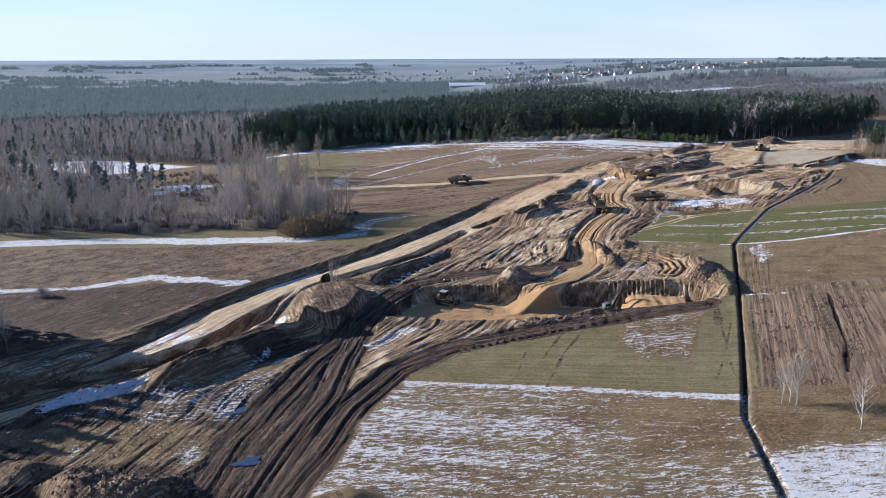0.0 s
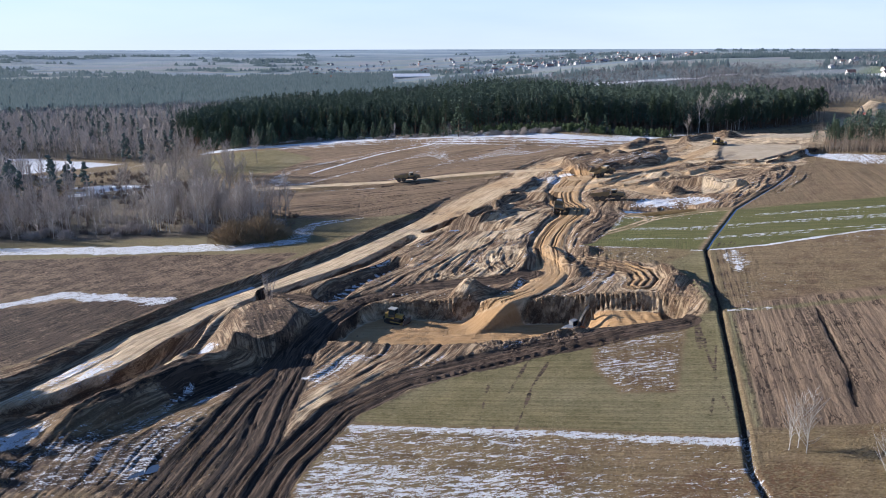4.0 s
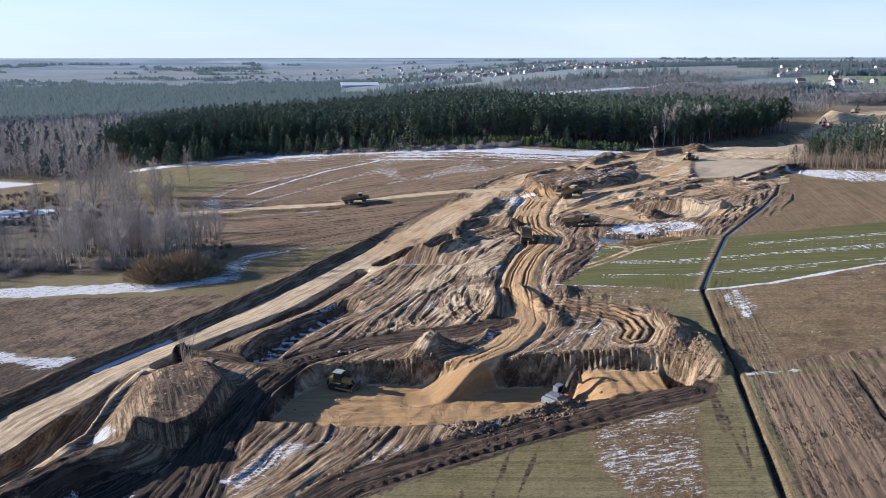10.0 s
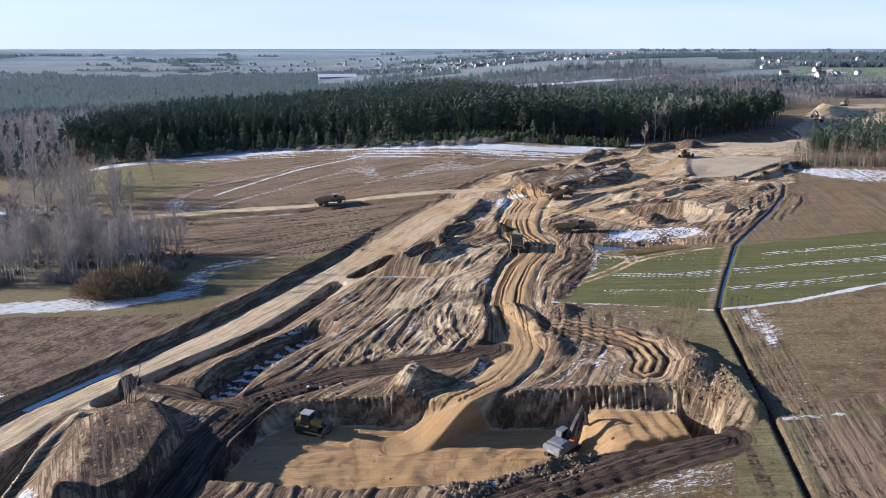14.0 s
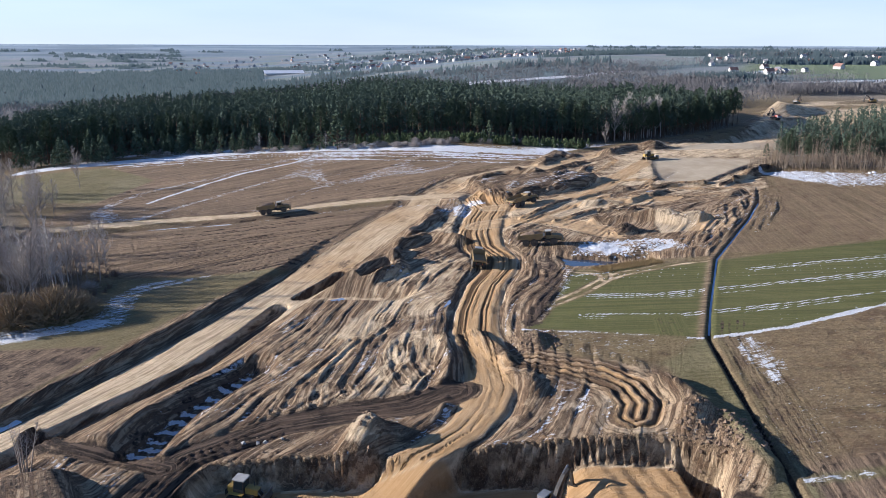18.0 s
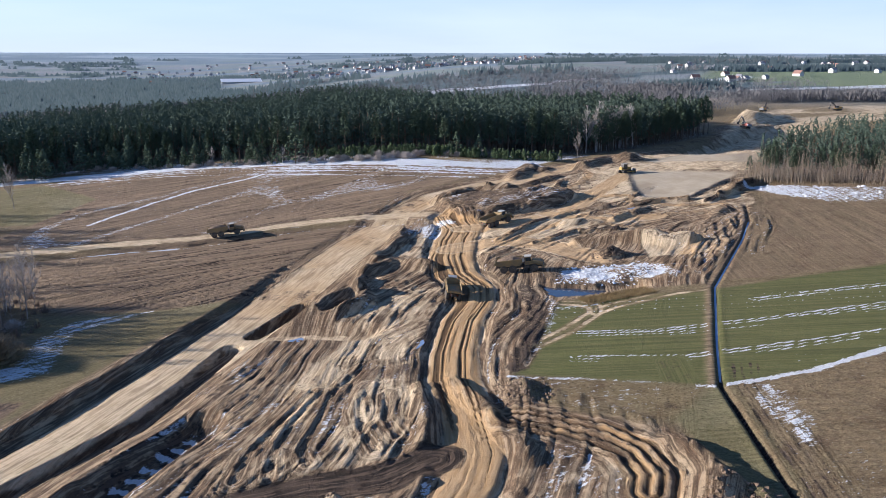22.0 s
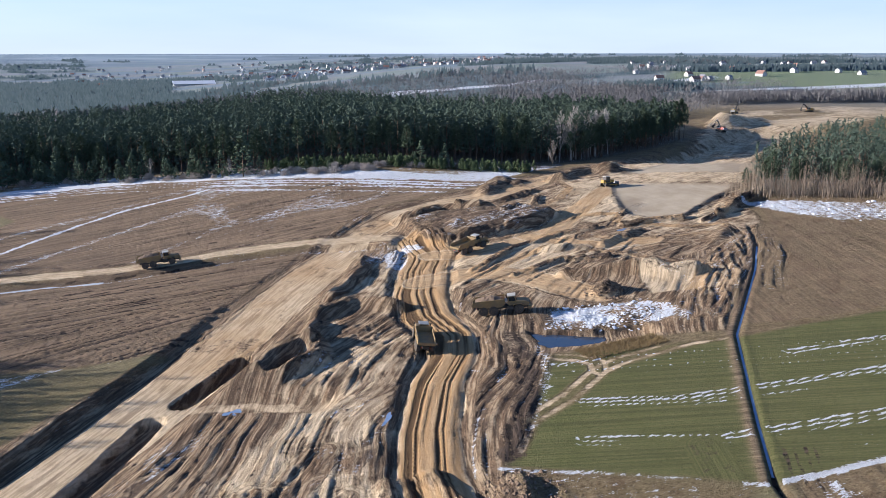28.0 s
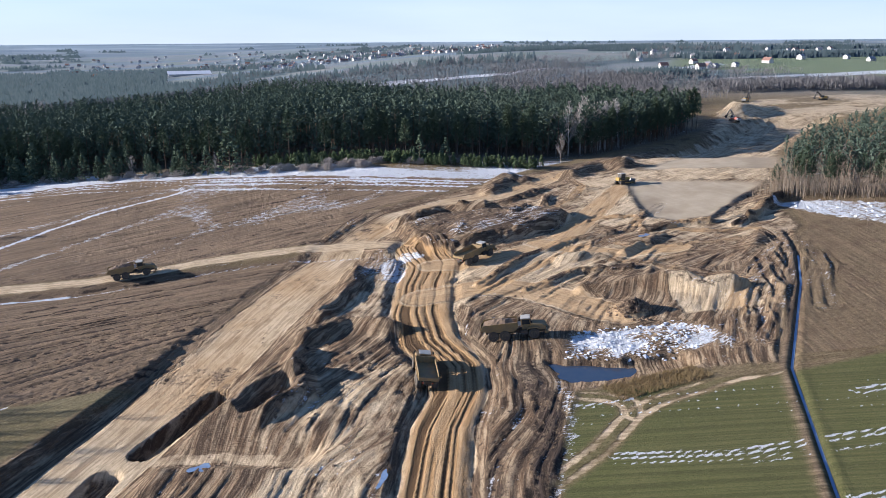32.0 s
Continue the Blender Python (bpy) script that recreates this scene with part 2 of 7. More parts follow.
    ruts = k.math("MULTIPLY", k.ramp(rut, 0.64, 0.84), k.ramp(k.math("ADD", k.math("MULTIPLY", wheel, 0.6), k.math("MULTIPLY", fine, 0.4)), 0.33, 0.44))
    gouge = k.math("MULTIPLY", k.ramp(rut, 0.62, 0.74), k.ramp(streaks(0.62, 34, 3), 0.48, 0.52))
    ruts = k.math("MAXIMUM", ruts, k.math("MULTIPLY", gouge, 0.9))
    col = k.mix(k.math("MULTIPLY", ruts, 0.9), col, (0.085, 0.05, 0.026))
    pd = k.mix(k.ramp(mid, 0.3, 0.7), (0.41, 0.33, 0.225), (0.5, 0.41, 0.295))
    pd = k.mix(k.ramp(cross_drag, 0.45, 0.65, 0, 0.2), pd, (0.28, 0.225, 0.16))
    pd = k.mix(k.ramp(big, 0.52, 0.62, 0, 0.5), pd, (0.25, 0.19, 0.13))
    col = k.mix(pad, col, pd)
    # dark wet mud
    md = k.mix(k.ramp(drag, 0.44, 0.58), (0.03, 0.023, 0.018), (0.1, 0.069, 0.05))
    md = k.mix(k.ramp(wheel_fine, 0.52, 0.56, 0, 0.85), md, (0.16, 0.112, 0.08))
    md = k.mix(k.ramp(grain, 0.57, 0.62, 0, 0.6), md, (0.15, 0.108, 0.082))
    medge = k.ramp(k.math("ADD", mud, k.math("MULTIPLY", k.math("SUBTRACT", k.math("ADD", fine, mid), 1.0), 0.9)), 0.4, 0.62)
    col = k.mix(medge, col, md)
    # distant land, haze put into its bluer, paler tones; then the woods' floor
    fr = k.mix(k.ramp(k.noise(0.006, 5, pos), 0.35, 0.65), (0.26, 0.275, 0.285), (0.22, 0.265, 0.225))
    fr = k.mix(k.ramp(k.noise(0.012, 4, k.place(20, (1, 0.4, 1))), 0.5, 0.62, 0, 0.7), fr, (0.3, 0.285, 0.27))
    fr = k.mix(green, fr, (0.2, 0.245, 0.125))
    fr = k.mix(olive_haze, fr, k.mix(k.ramp(k.noise(0.004, 4, k.place(0, (0.4, 1, 1))), 0.42, 0.58), (0.28, 0.36, 0.4), (0.38, 0.46, 0.51)))
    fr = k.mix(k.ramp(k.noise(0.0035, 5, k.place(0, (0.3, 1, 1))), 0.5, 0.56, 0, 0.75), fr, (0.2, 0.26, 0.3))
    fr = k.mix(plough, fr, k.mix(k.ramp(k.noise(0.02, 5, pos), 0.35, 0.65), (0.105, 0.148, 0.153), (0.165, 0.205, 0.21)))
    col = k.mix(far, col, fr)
    col = k.mix(woods, col, k.mix(k.ramp(fine, 0.35, 0.65), (0.1, 0.086, 0.066), (0.22, 0.185, 0.14)))
    # snow lying in streaks and patches
    s1 = k.noise(1.9, 6, k.place(12, (0.3, 1.0, 1.0)), 0.68)
    s2 = k.noise(6.5, 4, k.place(12, (0.45, 1.0, 1.0)), 0.65)
    sn = k.math("ADD", k.math("MULTIPLY", s1, 0.62), k.math("MULTIPLY", s2, 0.38))
    sn = k.math("ADD", k.math("MULTIPLY", k.ramp(sn, 0.32, 0.68), 0.8), k.math("MULTIPLY", k.ramp(fur, 0.35, 0.65), 0.2))
    sn = k.math("ADD", sn, k.math("MULTIPLY", k.math("SUBTRACT", grain, 0.5), 0.5))
    cover = k.ramp(k.math("ADD", snow, sn), 0.98, 1.01)
    cover = k.math("MULTIPLY", cover, k.ramp(snow, 0.02, 0.12))
    white = k.mix(k.ramp(grain, 0.38, 0.6), (0.62, 0.64, 0.68), (0.88, 0.89, 0.9))
    col = k.mix(cover, col, white)
    h = k.math("ADD", k.math("MULTIPLY", fine, 0.6), k.math("ADD", k.math("MULTIPLY", grain, 0.42), k.math("MULTIPLY", drag, 0.5)))
    h = k.math("ADD", h, k.math("MULTIPLY", k.math("MULTIPLY", plough, fur), 1.0))
    h = k.math("ADD", h, k.math("MULTIPLY", wheel_fine, 0.55))
    h = k.math("ADD", h, k.math("MULTIPLY", k.noise(3.0, 4, pos, 0.7), 0.5))
    h = k.math("MULTIPLY", h, k.math("SUBTRACT", 1.0, k.math("MULTIPLY", k.math("MAXIMUM", pad, k.math("MULTIPLY", edge, 0.6)), 0.7)))
    h = k.math("SUBTRACT", h, k.math("MULTIPLY", ruts, 0.6))
    k.bump(h, 1.0, 0.75)
    rough = k.ramp(k.math("ADD", wet, k.math("MULTIPLY", k.math("SUBTRACT", drag, 0.5), 1.4)), 0.45, 0.7, 0.95, 0.22)
    return k.done(col, rough)


EARTH = ground_material()
WATER = Nodes("standing water", 0.06, 0, 0.5)
WATER = WATER.done(WATER.mix(WATER.noise(0.9, 4, WATER.place()), (0.03, 0.055, 0.1), (0.06, 0.075, 0.1)))
# the blue of reflected sky is put into this ice's base colour
SKY_TINTED_ICE = simple("sky-tinted ice", (0.17, 0.26, 0.42), (0.3, 0.38, 0.5), 0.8, 0.2, local=False)
ICE = simple("thin ice", (0.42, 0.46, 0.5), (0.6, 0.63, 0.66), 0.6, 0.25, local=False)
# needle greens lifted, the distant ones more, to stand in for haze
PINE = leafy("pine needles", (0.058, 0.086, 0.064), (0.1, 0.128, 0.076))
PINE_HAZED = leafy("hazed distant pine needles", (0.074, 0.104, 0.084), (0.112, 0.142, 0.096))
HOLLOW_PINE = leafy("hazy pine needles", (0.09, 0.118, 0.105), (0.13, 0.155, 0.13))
SAPLING = leafy("young needles", (0.055, 0.08, 0.042), (0.105, 0.132, 0.062))
BARK_PINE = leafy("pine bark", (0.085, 0.062, 0.05), (0.17, 0.12, 0.088), False)
BARK_BIRCH = simple("birch bark", (0.62, 0.6, 0.56), (0.3, 0.27, 0.24), 1.4, 0.8)
BARK_GREY = leafy("grey bark", (0.2, 0.17, 0.148), (0.34, 0.295, 0.255), False)
TWIGS = leafy("bare twigs", (0.31, 0.276, 0.25), (0.52, 0.46, 0.412))
TWIGS_PALE = leafy("pale bare twigs", (0.22, 0.172, 0.13), (0.34, 0.27, 0.2))
WILLOW = leafy("willow twigs", (0.2, 0.15, 0.095), (0.34, 0.255, 0.16))
WILLOW_DARK = leafy("brushwood twigs", (0.13, 0.1, 0.082), (0.25, 0.19, 0.15))
REED = leafy("dry reed", (0.2, 0.14, 0.07), (0.34, 0.25, 0.13))
# haze over the far woods is put into these two colours
HAZY_WOOD = leafy("hazed far bare wood", (0.125, 0.12, 0.123), (0.18, 0.172, 0.17))
HAZY_PINE = leafy("hazed far pine wood", (0.078, 0.122, 0.13), (0.21, 0.255, 0.26))
PLASTER = simple("white plaster", (0.62, 0.61, 0.59), (0.5, 0.48, 0.45), 0.6, 0.8)
SHEET_WHITE = simple("white sheet metal", (0.8, 0.8, 0.8), (0.7, 0.71, 0.72), 0.1, 0.5)
ROOF_GREY = simple("grey roof tiles", (0.2, 0.2, 0.22), (0.28, 0.27, 0.28), 0.6, 0.7)
ROOF_RED = simple("brown-red roof tiles", (0.3, 0.16, 0.12), (0.24, 0.14, 0.11), 0.6, 0.7)
YELLOW = simple("yellow machine paint", (0.42, 0.27, 0.06), (0.3, 0.2, 0.06), 1.2, 0.5, bump=0.1)
YELLOW_DUSTY = simple("dusty yellow paint", (0.3, 0.2, 0.08), (0.2, 0.145, 0.085), 1.0, 0.75, bump=0.15)
GREY_PAINT = simple("grey machine paint", (0.16, 0.17, 0.18), (0.24, 0.25, 0.26), 1.5, 0.5)
DARK_STEEL = simple("dark steel", (0.035, 0.035, 0.036), (0.09, 0.08, 0.07), 2.0, 0.6, 0.4, 0.2)
WORN_STEEL = simple("worn steel", (0.32, 0.31, 0.3), (0.2, 0.17, 0.14), 2.0, 0.4, 0.8)
RUBBER = simple("tyre rubber", (0.045, 0.04, 0.036), (0.11, 0.09, 0.068), 2.0, 0.85, bump=0.3)
CAB_WHITE = simple("white cab roof", (0.5, 0.48, 0.43), (0.36, 0.33, 0.28), 1.4, 0.5)
ORANGE = simple("orange paint", (0.55, 0.16, 0.04), (0.4, 0.12, 0.04), 1.2, 0.5)
RED_PAINT = simple("red paint", (0.42, 0.07, 0.04), (0.3, 0.06, 0.04), 1.2, 0.5)
LOAD = simple("loaded soil", (0.14, 0.095, 0.063), (0.24, 0.165, 0.107), 2.0, 0.95, bump=0.6)
GLASS = Nodes("cab glass", 0.05, 0, 0.6).done((0.02, 0.03, 0.035))
CONCRETE = simple("concrete", (0.4, 0.39, 0.37), (0.28, 0.27, 0.25), 3.0, 0.85, bump=0.2)


# ---- the lie of the land ----
def smooth(a, b, v):
    s = np.clip((v - a) / (b - a), 0, 1)
    return s * s * (3 - 2 * s)


RNG = np.random.default_rng(4)
LAT = RNG.random((256, 256))


def lattice(x, y):
    """Value noise, 0 to 1, one lattice cell a unit."""
    xi, yi = np.floor(x).astype(int), np.floor(y).astype(int)
    fx, fy = x - xi, y - yi
    fx, fy = fx * fx * (3 - 2 * fx), fy * fy * (3 - 2 * fy)
    a, b = LAT[xi & 255, yi & 255], LAT[(xi + 1) & 255, yi & 255]
    c, d = LAT[xi & 255, (yi + 1) & 255], LAT[(xi + 1) & 255, (yi + 1) & 255]
    return (a * (1 - fx) + b * fx) * (1 - fy) + (c * (1 - fx) + d * fx) * fy


def fbm(x, y, size, octaves=4):
    v, amp, tot = 0, 1.0, 0
    for i in range(octaves):
        v = v + amp * lattice(x / size + 17.3 * i, y / size + 5.1 * i)
        tot, amp, size = tot + amp, amp * 0.5, size * 0.47
    return v / tot - 0.5


def along(x, y, turn):
    c, s = math.cos(radians(turn)), math.sin(radians(turn))
    return x * c + y * s, -x * s + y * c


def line(x, y, pts):
    """Distance from a line of points, the side offset (positive to the left of its run) and the way along it."""
    best, off, run, s0 = np.full(x.shape, 1e9), np.zeros(x.shape), np.zeros(x.shape), 0.0
    for (ax, ay), (bx, by) in zip(pts, pts[1:]):
        dx, dy = bx - ax, by - ay
        n = math.hypot(dx, dy)
        t = np.clip(((x - ax) * dx + (y - ay) * dy) / (n * n), 0, 1)
        ex, ey = x - ax - t * dx, y - ay - t * dy
        d = np.hypot(ex, ey)
        m = d < best
        best = np.where(m, d, best)
        off = np.where(m, np.sign(dx * ey - dy * ex) * d, off)
        run = np.where(m, s0 + t * n, run)
        s0 += n
    return best, off, run


def zone(x, y, pts, soft=1.0):
    """1 inside an outline, 0 outside, with a soft rim."""
    inside = np.zeros(x.shape, bool)
    for (ax, ay), (bx, by) in zip(pts, pts[1:] + pts[:1]):
        c = (ay > y) != (by > y)
        inside ^= c & (x < (bx - ax) * (y - ay) / ((by - ay) if by != ay else 1e-9) + ax)
    d = line(x, y, pts + pts[:1])[0]
    return smooth(-soft, soft, np.where(inside, d, -d))


def base_height(x, y):
    r = np.hypot(x, y)
    th = np.degrees(np.arctan2(x, y))
    xe = x * np.minimum(1, 620 / np.maximum(r, 1))
    z = 4.65 + 16.4 * np.tanh((xe - 60) / 150)
    z = z - 20 * smooth(550, 1500, r) * (1 - smooth(-5, 18, th)) + 14 * smooth(600, 1500, r) * smooth(5, 24, th)
    z = z - 8 * smooth(60, 230, x) * smooth(325, 430, y) * smooth(1300, 700, r)
    z = z + 5.5 * smooth(315, 420, y) * smooth(150, 70, x) * smooth(-150, -70, x) * smooth(1100, 650, r)
    z = z + 5 * fbm(x, y, 420, 3) * smooth(250, 700, r)
    return z + (47 - z) * smooth(2300, 4700, r) ** 1.4


ROAD = [(-92, 102), (-76, 123), (-71, 134), (-64, 143.5), (-57, 156), (-50, 174), (-40, 190), (-28, 203), (-15, 219), (-1, 239), (8, 252), (16.5, 265), (27, 282), (38, 298), (49, 312), (59, 325), (71, 336.5), (87, 341), (100, 341), (116, 350), (129, 358), (143, 362), (160, 371), (188, 387), (215, 402), (250, 430), (300, 470)]
SIDE_ROAD = [(-60, 338), (-21, 333), (-3, 328), (8, 327.4), (21, 327.2), (33, 325.8), (46, 322.8), (58, 317), (67, 309)]
HAUL = [(13.5, 167), (18.5, 169), (23.5, 171.2), (28.5, 174.5), (32, 179), (35, 185), (37.6, 197), (38.6, 207), (41.5, 217), (47, 230), (52, 238), (54.5, 246), (54, 257), (56.6, 270), (61.5, 284), (67, 295), (68, 308)]
PIT = [(-14, 159), (-9, 173), (-3.7, 178), (8, 176), (21, 171.5), (34, 169), (51.6, 163), (56, 157), (51.5, 148.5), (41, 148), (30.6, 149), (20, 147), (4, 151)]
DITCH = [(36, 60), (38, 79.3), (39.5, 89.5), (40.8, 98.7), (43.9, 107.2), (50.6, 126.7), (58.5, 150.2), (70.6, 187), (77.5, 198.2), (92.7, 221.5), (105, 234.3), (115.5, 245.3), (125.6, 257.2), (134, 270)]
SITE = [(-112, 100), (-87, 147), (-70, 160.5), (-53, 186), (-30, 217.5), (-14, 240), (3, 260), (22, 280), (34, 304), (46, 326), (62, 345), (100, 353), (130, 367), (160, 382), (215, 408), (260, 470), (320, 520), (330, 470), (230, 375), (187, 334), (164, 309), (150, 292), (139, 272), (125, 259), (104, 236), (92, 223), (82, 228), (66, 230), (60, 222), (52, 209), (46, 203), (53, 194), (59, 180), (58, 165), (56.5, 150), (50, 145.5), (35, 143), (22, 141), (8, 136), (-5, 127), (-11, 115), (-15, 100), (-18, 86), (-24, 40), (-120, 40)]
GREEN = [(46.5, 204), (51.5, 211), (59, 220), (64, 230.5), (78, 225), (93, 220.5), (106, 219), (140, 215), (230, 210), (230, 178), (140, 184), (107, 187.5), (84, 185.5), (70.5, 187), (58, 195.5)]
MEADOW = [(-9, 125), (1.5, 134), (17, 138), (35, 142.5), (50, 146), (57, 158), (60, 180), (54, 195), (60, 194), (70.5, 187), (58.3, 150), (50.5, 127), (43.7, 106.5), (36, 108.6), (19, 115), (0, 121)]
RIGHT_FIELD = [(45, 107.5), (51.5, 127), (59.3, 150), (71.5, 187), (84, 185.5), (107, 187.5), (260, 178), (260, 96), (70, 103)]
SNOW_MEADOW = [(-9.5, 124.5), (0, 121), (19, 115), (36, 108.6), (43.5, 106), (120, 98), (120, 30), (-25, 30), (-19, 86), (-15, 100), (-11, 115)]
SNOW_SQUARE = [(33.4, 141.5), (49.4, 143), (39.8, 120.7), (32.5, 122.8), (31.2, 131.6)]
LEFT_FIELD = [(-87, 148), (-70, 161.5), (-53, 187), (-30, 218.5), (-25, 229.5), (-66, 241.5), (-150, 251), (-330, 262), (-330, 120), (-100, 110)]
LEFT_GRASS = [(-330, 262), (-150, 251), (-66, 241.5), (-25, 229.5), (-29, 219), (-13, 241.5), (3, 261.5), (15, 266), (-7, 267), (-31, 275), (-50, 262), (-150, 275), (-330, 290)]
FIELD_BROWN = [(-62, 330), (-21, 329), (20, 323), (46, 318.5), (34, 303), (22, 281), (14, 266), (-7, 267), (-31, 277), (-52, 303)]
FIELD_UPPER = [(-70, 345), (-21, 337), (8, 331), (34, 329.5), (52, 326), (64, 346), (100, 354), (121, 358.5), (112, 360), (81, 380), (35, 414), (-7, 440), (-45, 448), (-62, 436), (-36, 394), (-52, 368)]
SNOW_EDGE = [(-95, 452), (-45, 450), (-7, 441), (35, 415), (82, 381), (112, 360)]
TRACK_A = [(49, 207), (53.2, 212.3), (61, 215.7), (68.5, 220.9), (72.3, 222.2), (84.7, 223), (92.7, 221.9)]
TRACK_B = [(68.5, 220.9), (69.6, 223.6), (68, 226.5), (63.8, 229.9)]
PAD = [(135, 334), (124, 309), (119.5, 297), (122, 291), (130, 289), (162, 309.5)]
PAD_BACK = [(147, 346), (176, 320), (188, 335), (176, 360)]
POND = [(65.5, 238), (69, 237), (75, 235.5), (83, 233), (84.5, 229.5), (78, 228.8), (71.5, 231), (67, 233.5)]
PINES = [(-122, 510), (-108, 478), (-75, 468), (-48, 482), (-8, 458), (32, 430), (69, 409), (108, 401), (136, 392), (157, 390), (200, 420), (244, 447), (238, 520), (150, 600), (0, 640), (-130, 650), (-142, 560)]
PINES_RIGHT = [(154, 298), (173, 282), (260, 228), (350, 290), (300, 375), (205, 341), (184, 324)]


def wooded(x, y):
    """Where the far land is wooded: 1 or 0."""
    r, th = np.hypot(x, y), np.degrees(np.arctan2(x, y))
    patch = fbm(x / 1.8 + 900, y, 170, 3)
    west = 1 - smooth(-6, 10, th)
    least = np.where(r < 1200, -0.16, -0.02) * (1 - west) - 0.3 * west
    least = least + smooth(1200, 1600, r) * 0.12 * (1 - west) + smooth(16, 24, th) * 0.1 + smooth(2250, 2750, r) * 0.42 * west
    return ((patch > least) & ~((r > 1500) & (r < 2080) & (th > 0) & (th < 4.0))).astype(float)


def follow(m, where, v, u):
    """Lets the stripes in a stretch of ground run with v, side by side along u."""
    m["row_u"], m["row_v"] = np.where(where, u, m["row_u"]), np.where(where, v, m["row_v"])


def ridged(u, v, size, long, warp=0.0):
    """Uneven ridges and grooves along v, -1 to 1."""
    w = 1.6 * lattice(u / size / 3 + 7, v / size / long * 1.7)
    a = 1 - np.abs(2 * lattice(u / size + w, v / size / long) - 1)
    b = 1 - np.abs(2 * lattice(u / size * 2.1 + 31 + w, v / size / long * 1.6) - 1)
    return (0.68 * a + 0.32 * b) * 2 - 1


def works(x, y, z, m):
    """Carves and heaps the building site into the heights z, and fills the masks m."""
    n1, n2 = fbm(x, y, 6.0, 4), fbm(x + 91, y - 40, 22.0, 4)
    site = zone(x, y, SITE, 1.2)
    core = site * (1 - smooth(330, 380, y))
    for key in ("dry", "olive_haze", "green", "plough"):
        m[key] = m[key] * (1 - site)
    # drag marks run with the haul road over the whole site, bent by older ways
    a, b = along(x, y, 56)
    b = b + 18 * fbm(x + 50, y, 45, 2) + 4 * fbm(x, y + 9, 14, 2)
    ne = smooth(62, 66, x + 6 * n2) * smooth(256, 262, y + 6 * n2)
    c, e = along(x, y, 14)
    e = e + 14 * fbm(x + 50, y, 38, 2) + 4 * fbm(x, y + 9, 14, 2)
    a, b = np.where(ne > 0.5, c, a), np.where(ne > 0.5, e, b)
    drag = 0.42 * ridged(b + 20, a, 0.66, 30) + 0.4 * ridged(b, a, 1.25, 22) + 0.3 * ridged(b + 60, a, 3.8, 9)
    d_road, o_road, r_road = line(x, y, ROAD)
    d_road = np.where(o_road > 0, d_road, d_road - 4.0 * smooth(140, 165, r_road) * (1 - smooth(240, 262, r_road)))
    quiet = smooth(5.2, 9, d_road) * smooth(3.6, 6.5, line(x, y, HAUL)[0]) * smooth(2.5, 4.5, line(x, y, SIDE_ROAD)[0])
    quiet = quiet * (1 - zone(x, y, [(-38, 158), (-37, 183), (-20, 183), (-15, 170), (-17, 154), (-29, 151)], 3))
    quiet = quiet * (1 - zone(x, y, [(64, 236), (74, 249), (93, 244), (95, 234), (84, 228), (66, 231)], 3))
    quiet = quiet * (1 - 0.8 * zone(x, y, [(62, 262), (72, 258), (84, 256), (104, 247), (118, 262), (122, 290), (104, 298), (80, 292), (66, 286)], 4))
    clods = 0.2 * (1 - 0.5 * zone(x, y, [(6, 186), (26, 187), (34, 204), (38, 220), (42, 236), (34, 238), (18, 222), (2, 208)], 3)) * (lattice(x / 0.8 + 3, y / 0.8) - 0.5 + 0.7 * (lattice(x / 0.43 + 40, y / 0.43) - 0.5)) * np.clip(0.4 + 2.5 * fbm(x + 700, y, 9.0, 3), 0.08, 1.0)
    z = z + core * (1 - quiet) * 0.16 * clods
    z = z + core * quiet * (0.46 * drag + 1.2 * np.maximum(n2 - 0.05, 0) + 0.2 * n1 + 0.18 * fbm(x + 5, y, 1.8, 2) + clods)
    follow(m, site > 0.5, a, b)
    south = 1 - smooth(225, 285, y)
    m["sand"] = np.maximum(m["sand"], core * np.clip(0.16 + 1.0 * n2 + 0.3 * drag + 0.26 * (1 - south), 0, 0.7))
    m["mud"] = np.maximum(m["mud"], core * np.clip(0.2 - 1.3 * n2 - 0.6 * drag, 0, 0.75) * (0.65 + 0.35 * south))
    m["wet"] = np.maximum(m["wet"], core * np.clip(-0.1 - 0.8 * drag - 0.4 * n2, 0, 0.5))
    m["snow"] = np.maximum(m["snow"], core * np.clip(0.2 - 0.6 * drag + 0.9 * n1, 0, 0.46) * (0.55 + 0.45 * south))
    pale = zone(x, y, [(6, 186), (26, 187), (34, 204), (38, 220), (42, 236), (34, 238), (18, 222), (2, 208)], 3)
    m["sand"] = np.maximum(m["sand"], pale * np.clip(0.34 + 0.7 * drag + n2, 0, 0.8))
    m["mud"] = m["mud"] * (1 - 0.5 * pale)
    # snow and wet mud left in the furrows, in drifts
    drift = smooth(-0.02, 0.12, fbm(x + 230, y - 60, 17, 3)) * core * quiet
    m["snow"] = np.maximum(m["snow"], drift * 0.72 * smooth(-0.1, -0.4, drag) * (1 - 0.5 * ne))
    m["mud"] = np.maximum(m["mud"], core * quiet * 0.6 * smooth(-0.3, -0.6, drag + 0.5 * n2) * (1 - 0.4 * pale))
    # the churned land on the near left, half under snow
    near = zone(x, y, [(-112, 100), (-80, 125), (-60, 128), (-36, 150), (-24, 149), (-20, 130), (-24, 110), (-26, 85), (-24, 40), (-120, 40)], 2)
    m["snow"] = np.maximum(m["snow"], near * np.clip(0.2 + 0.7 * n2, 0.05, 0.38))
    m["dry"] = np.maximum(m["dry"], near * np.clip(0.1 + 2 * n2 - 0.5 * n1, 0, 0.8))
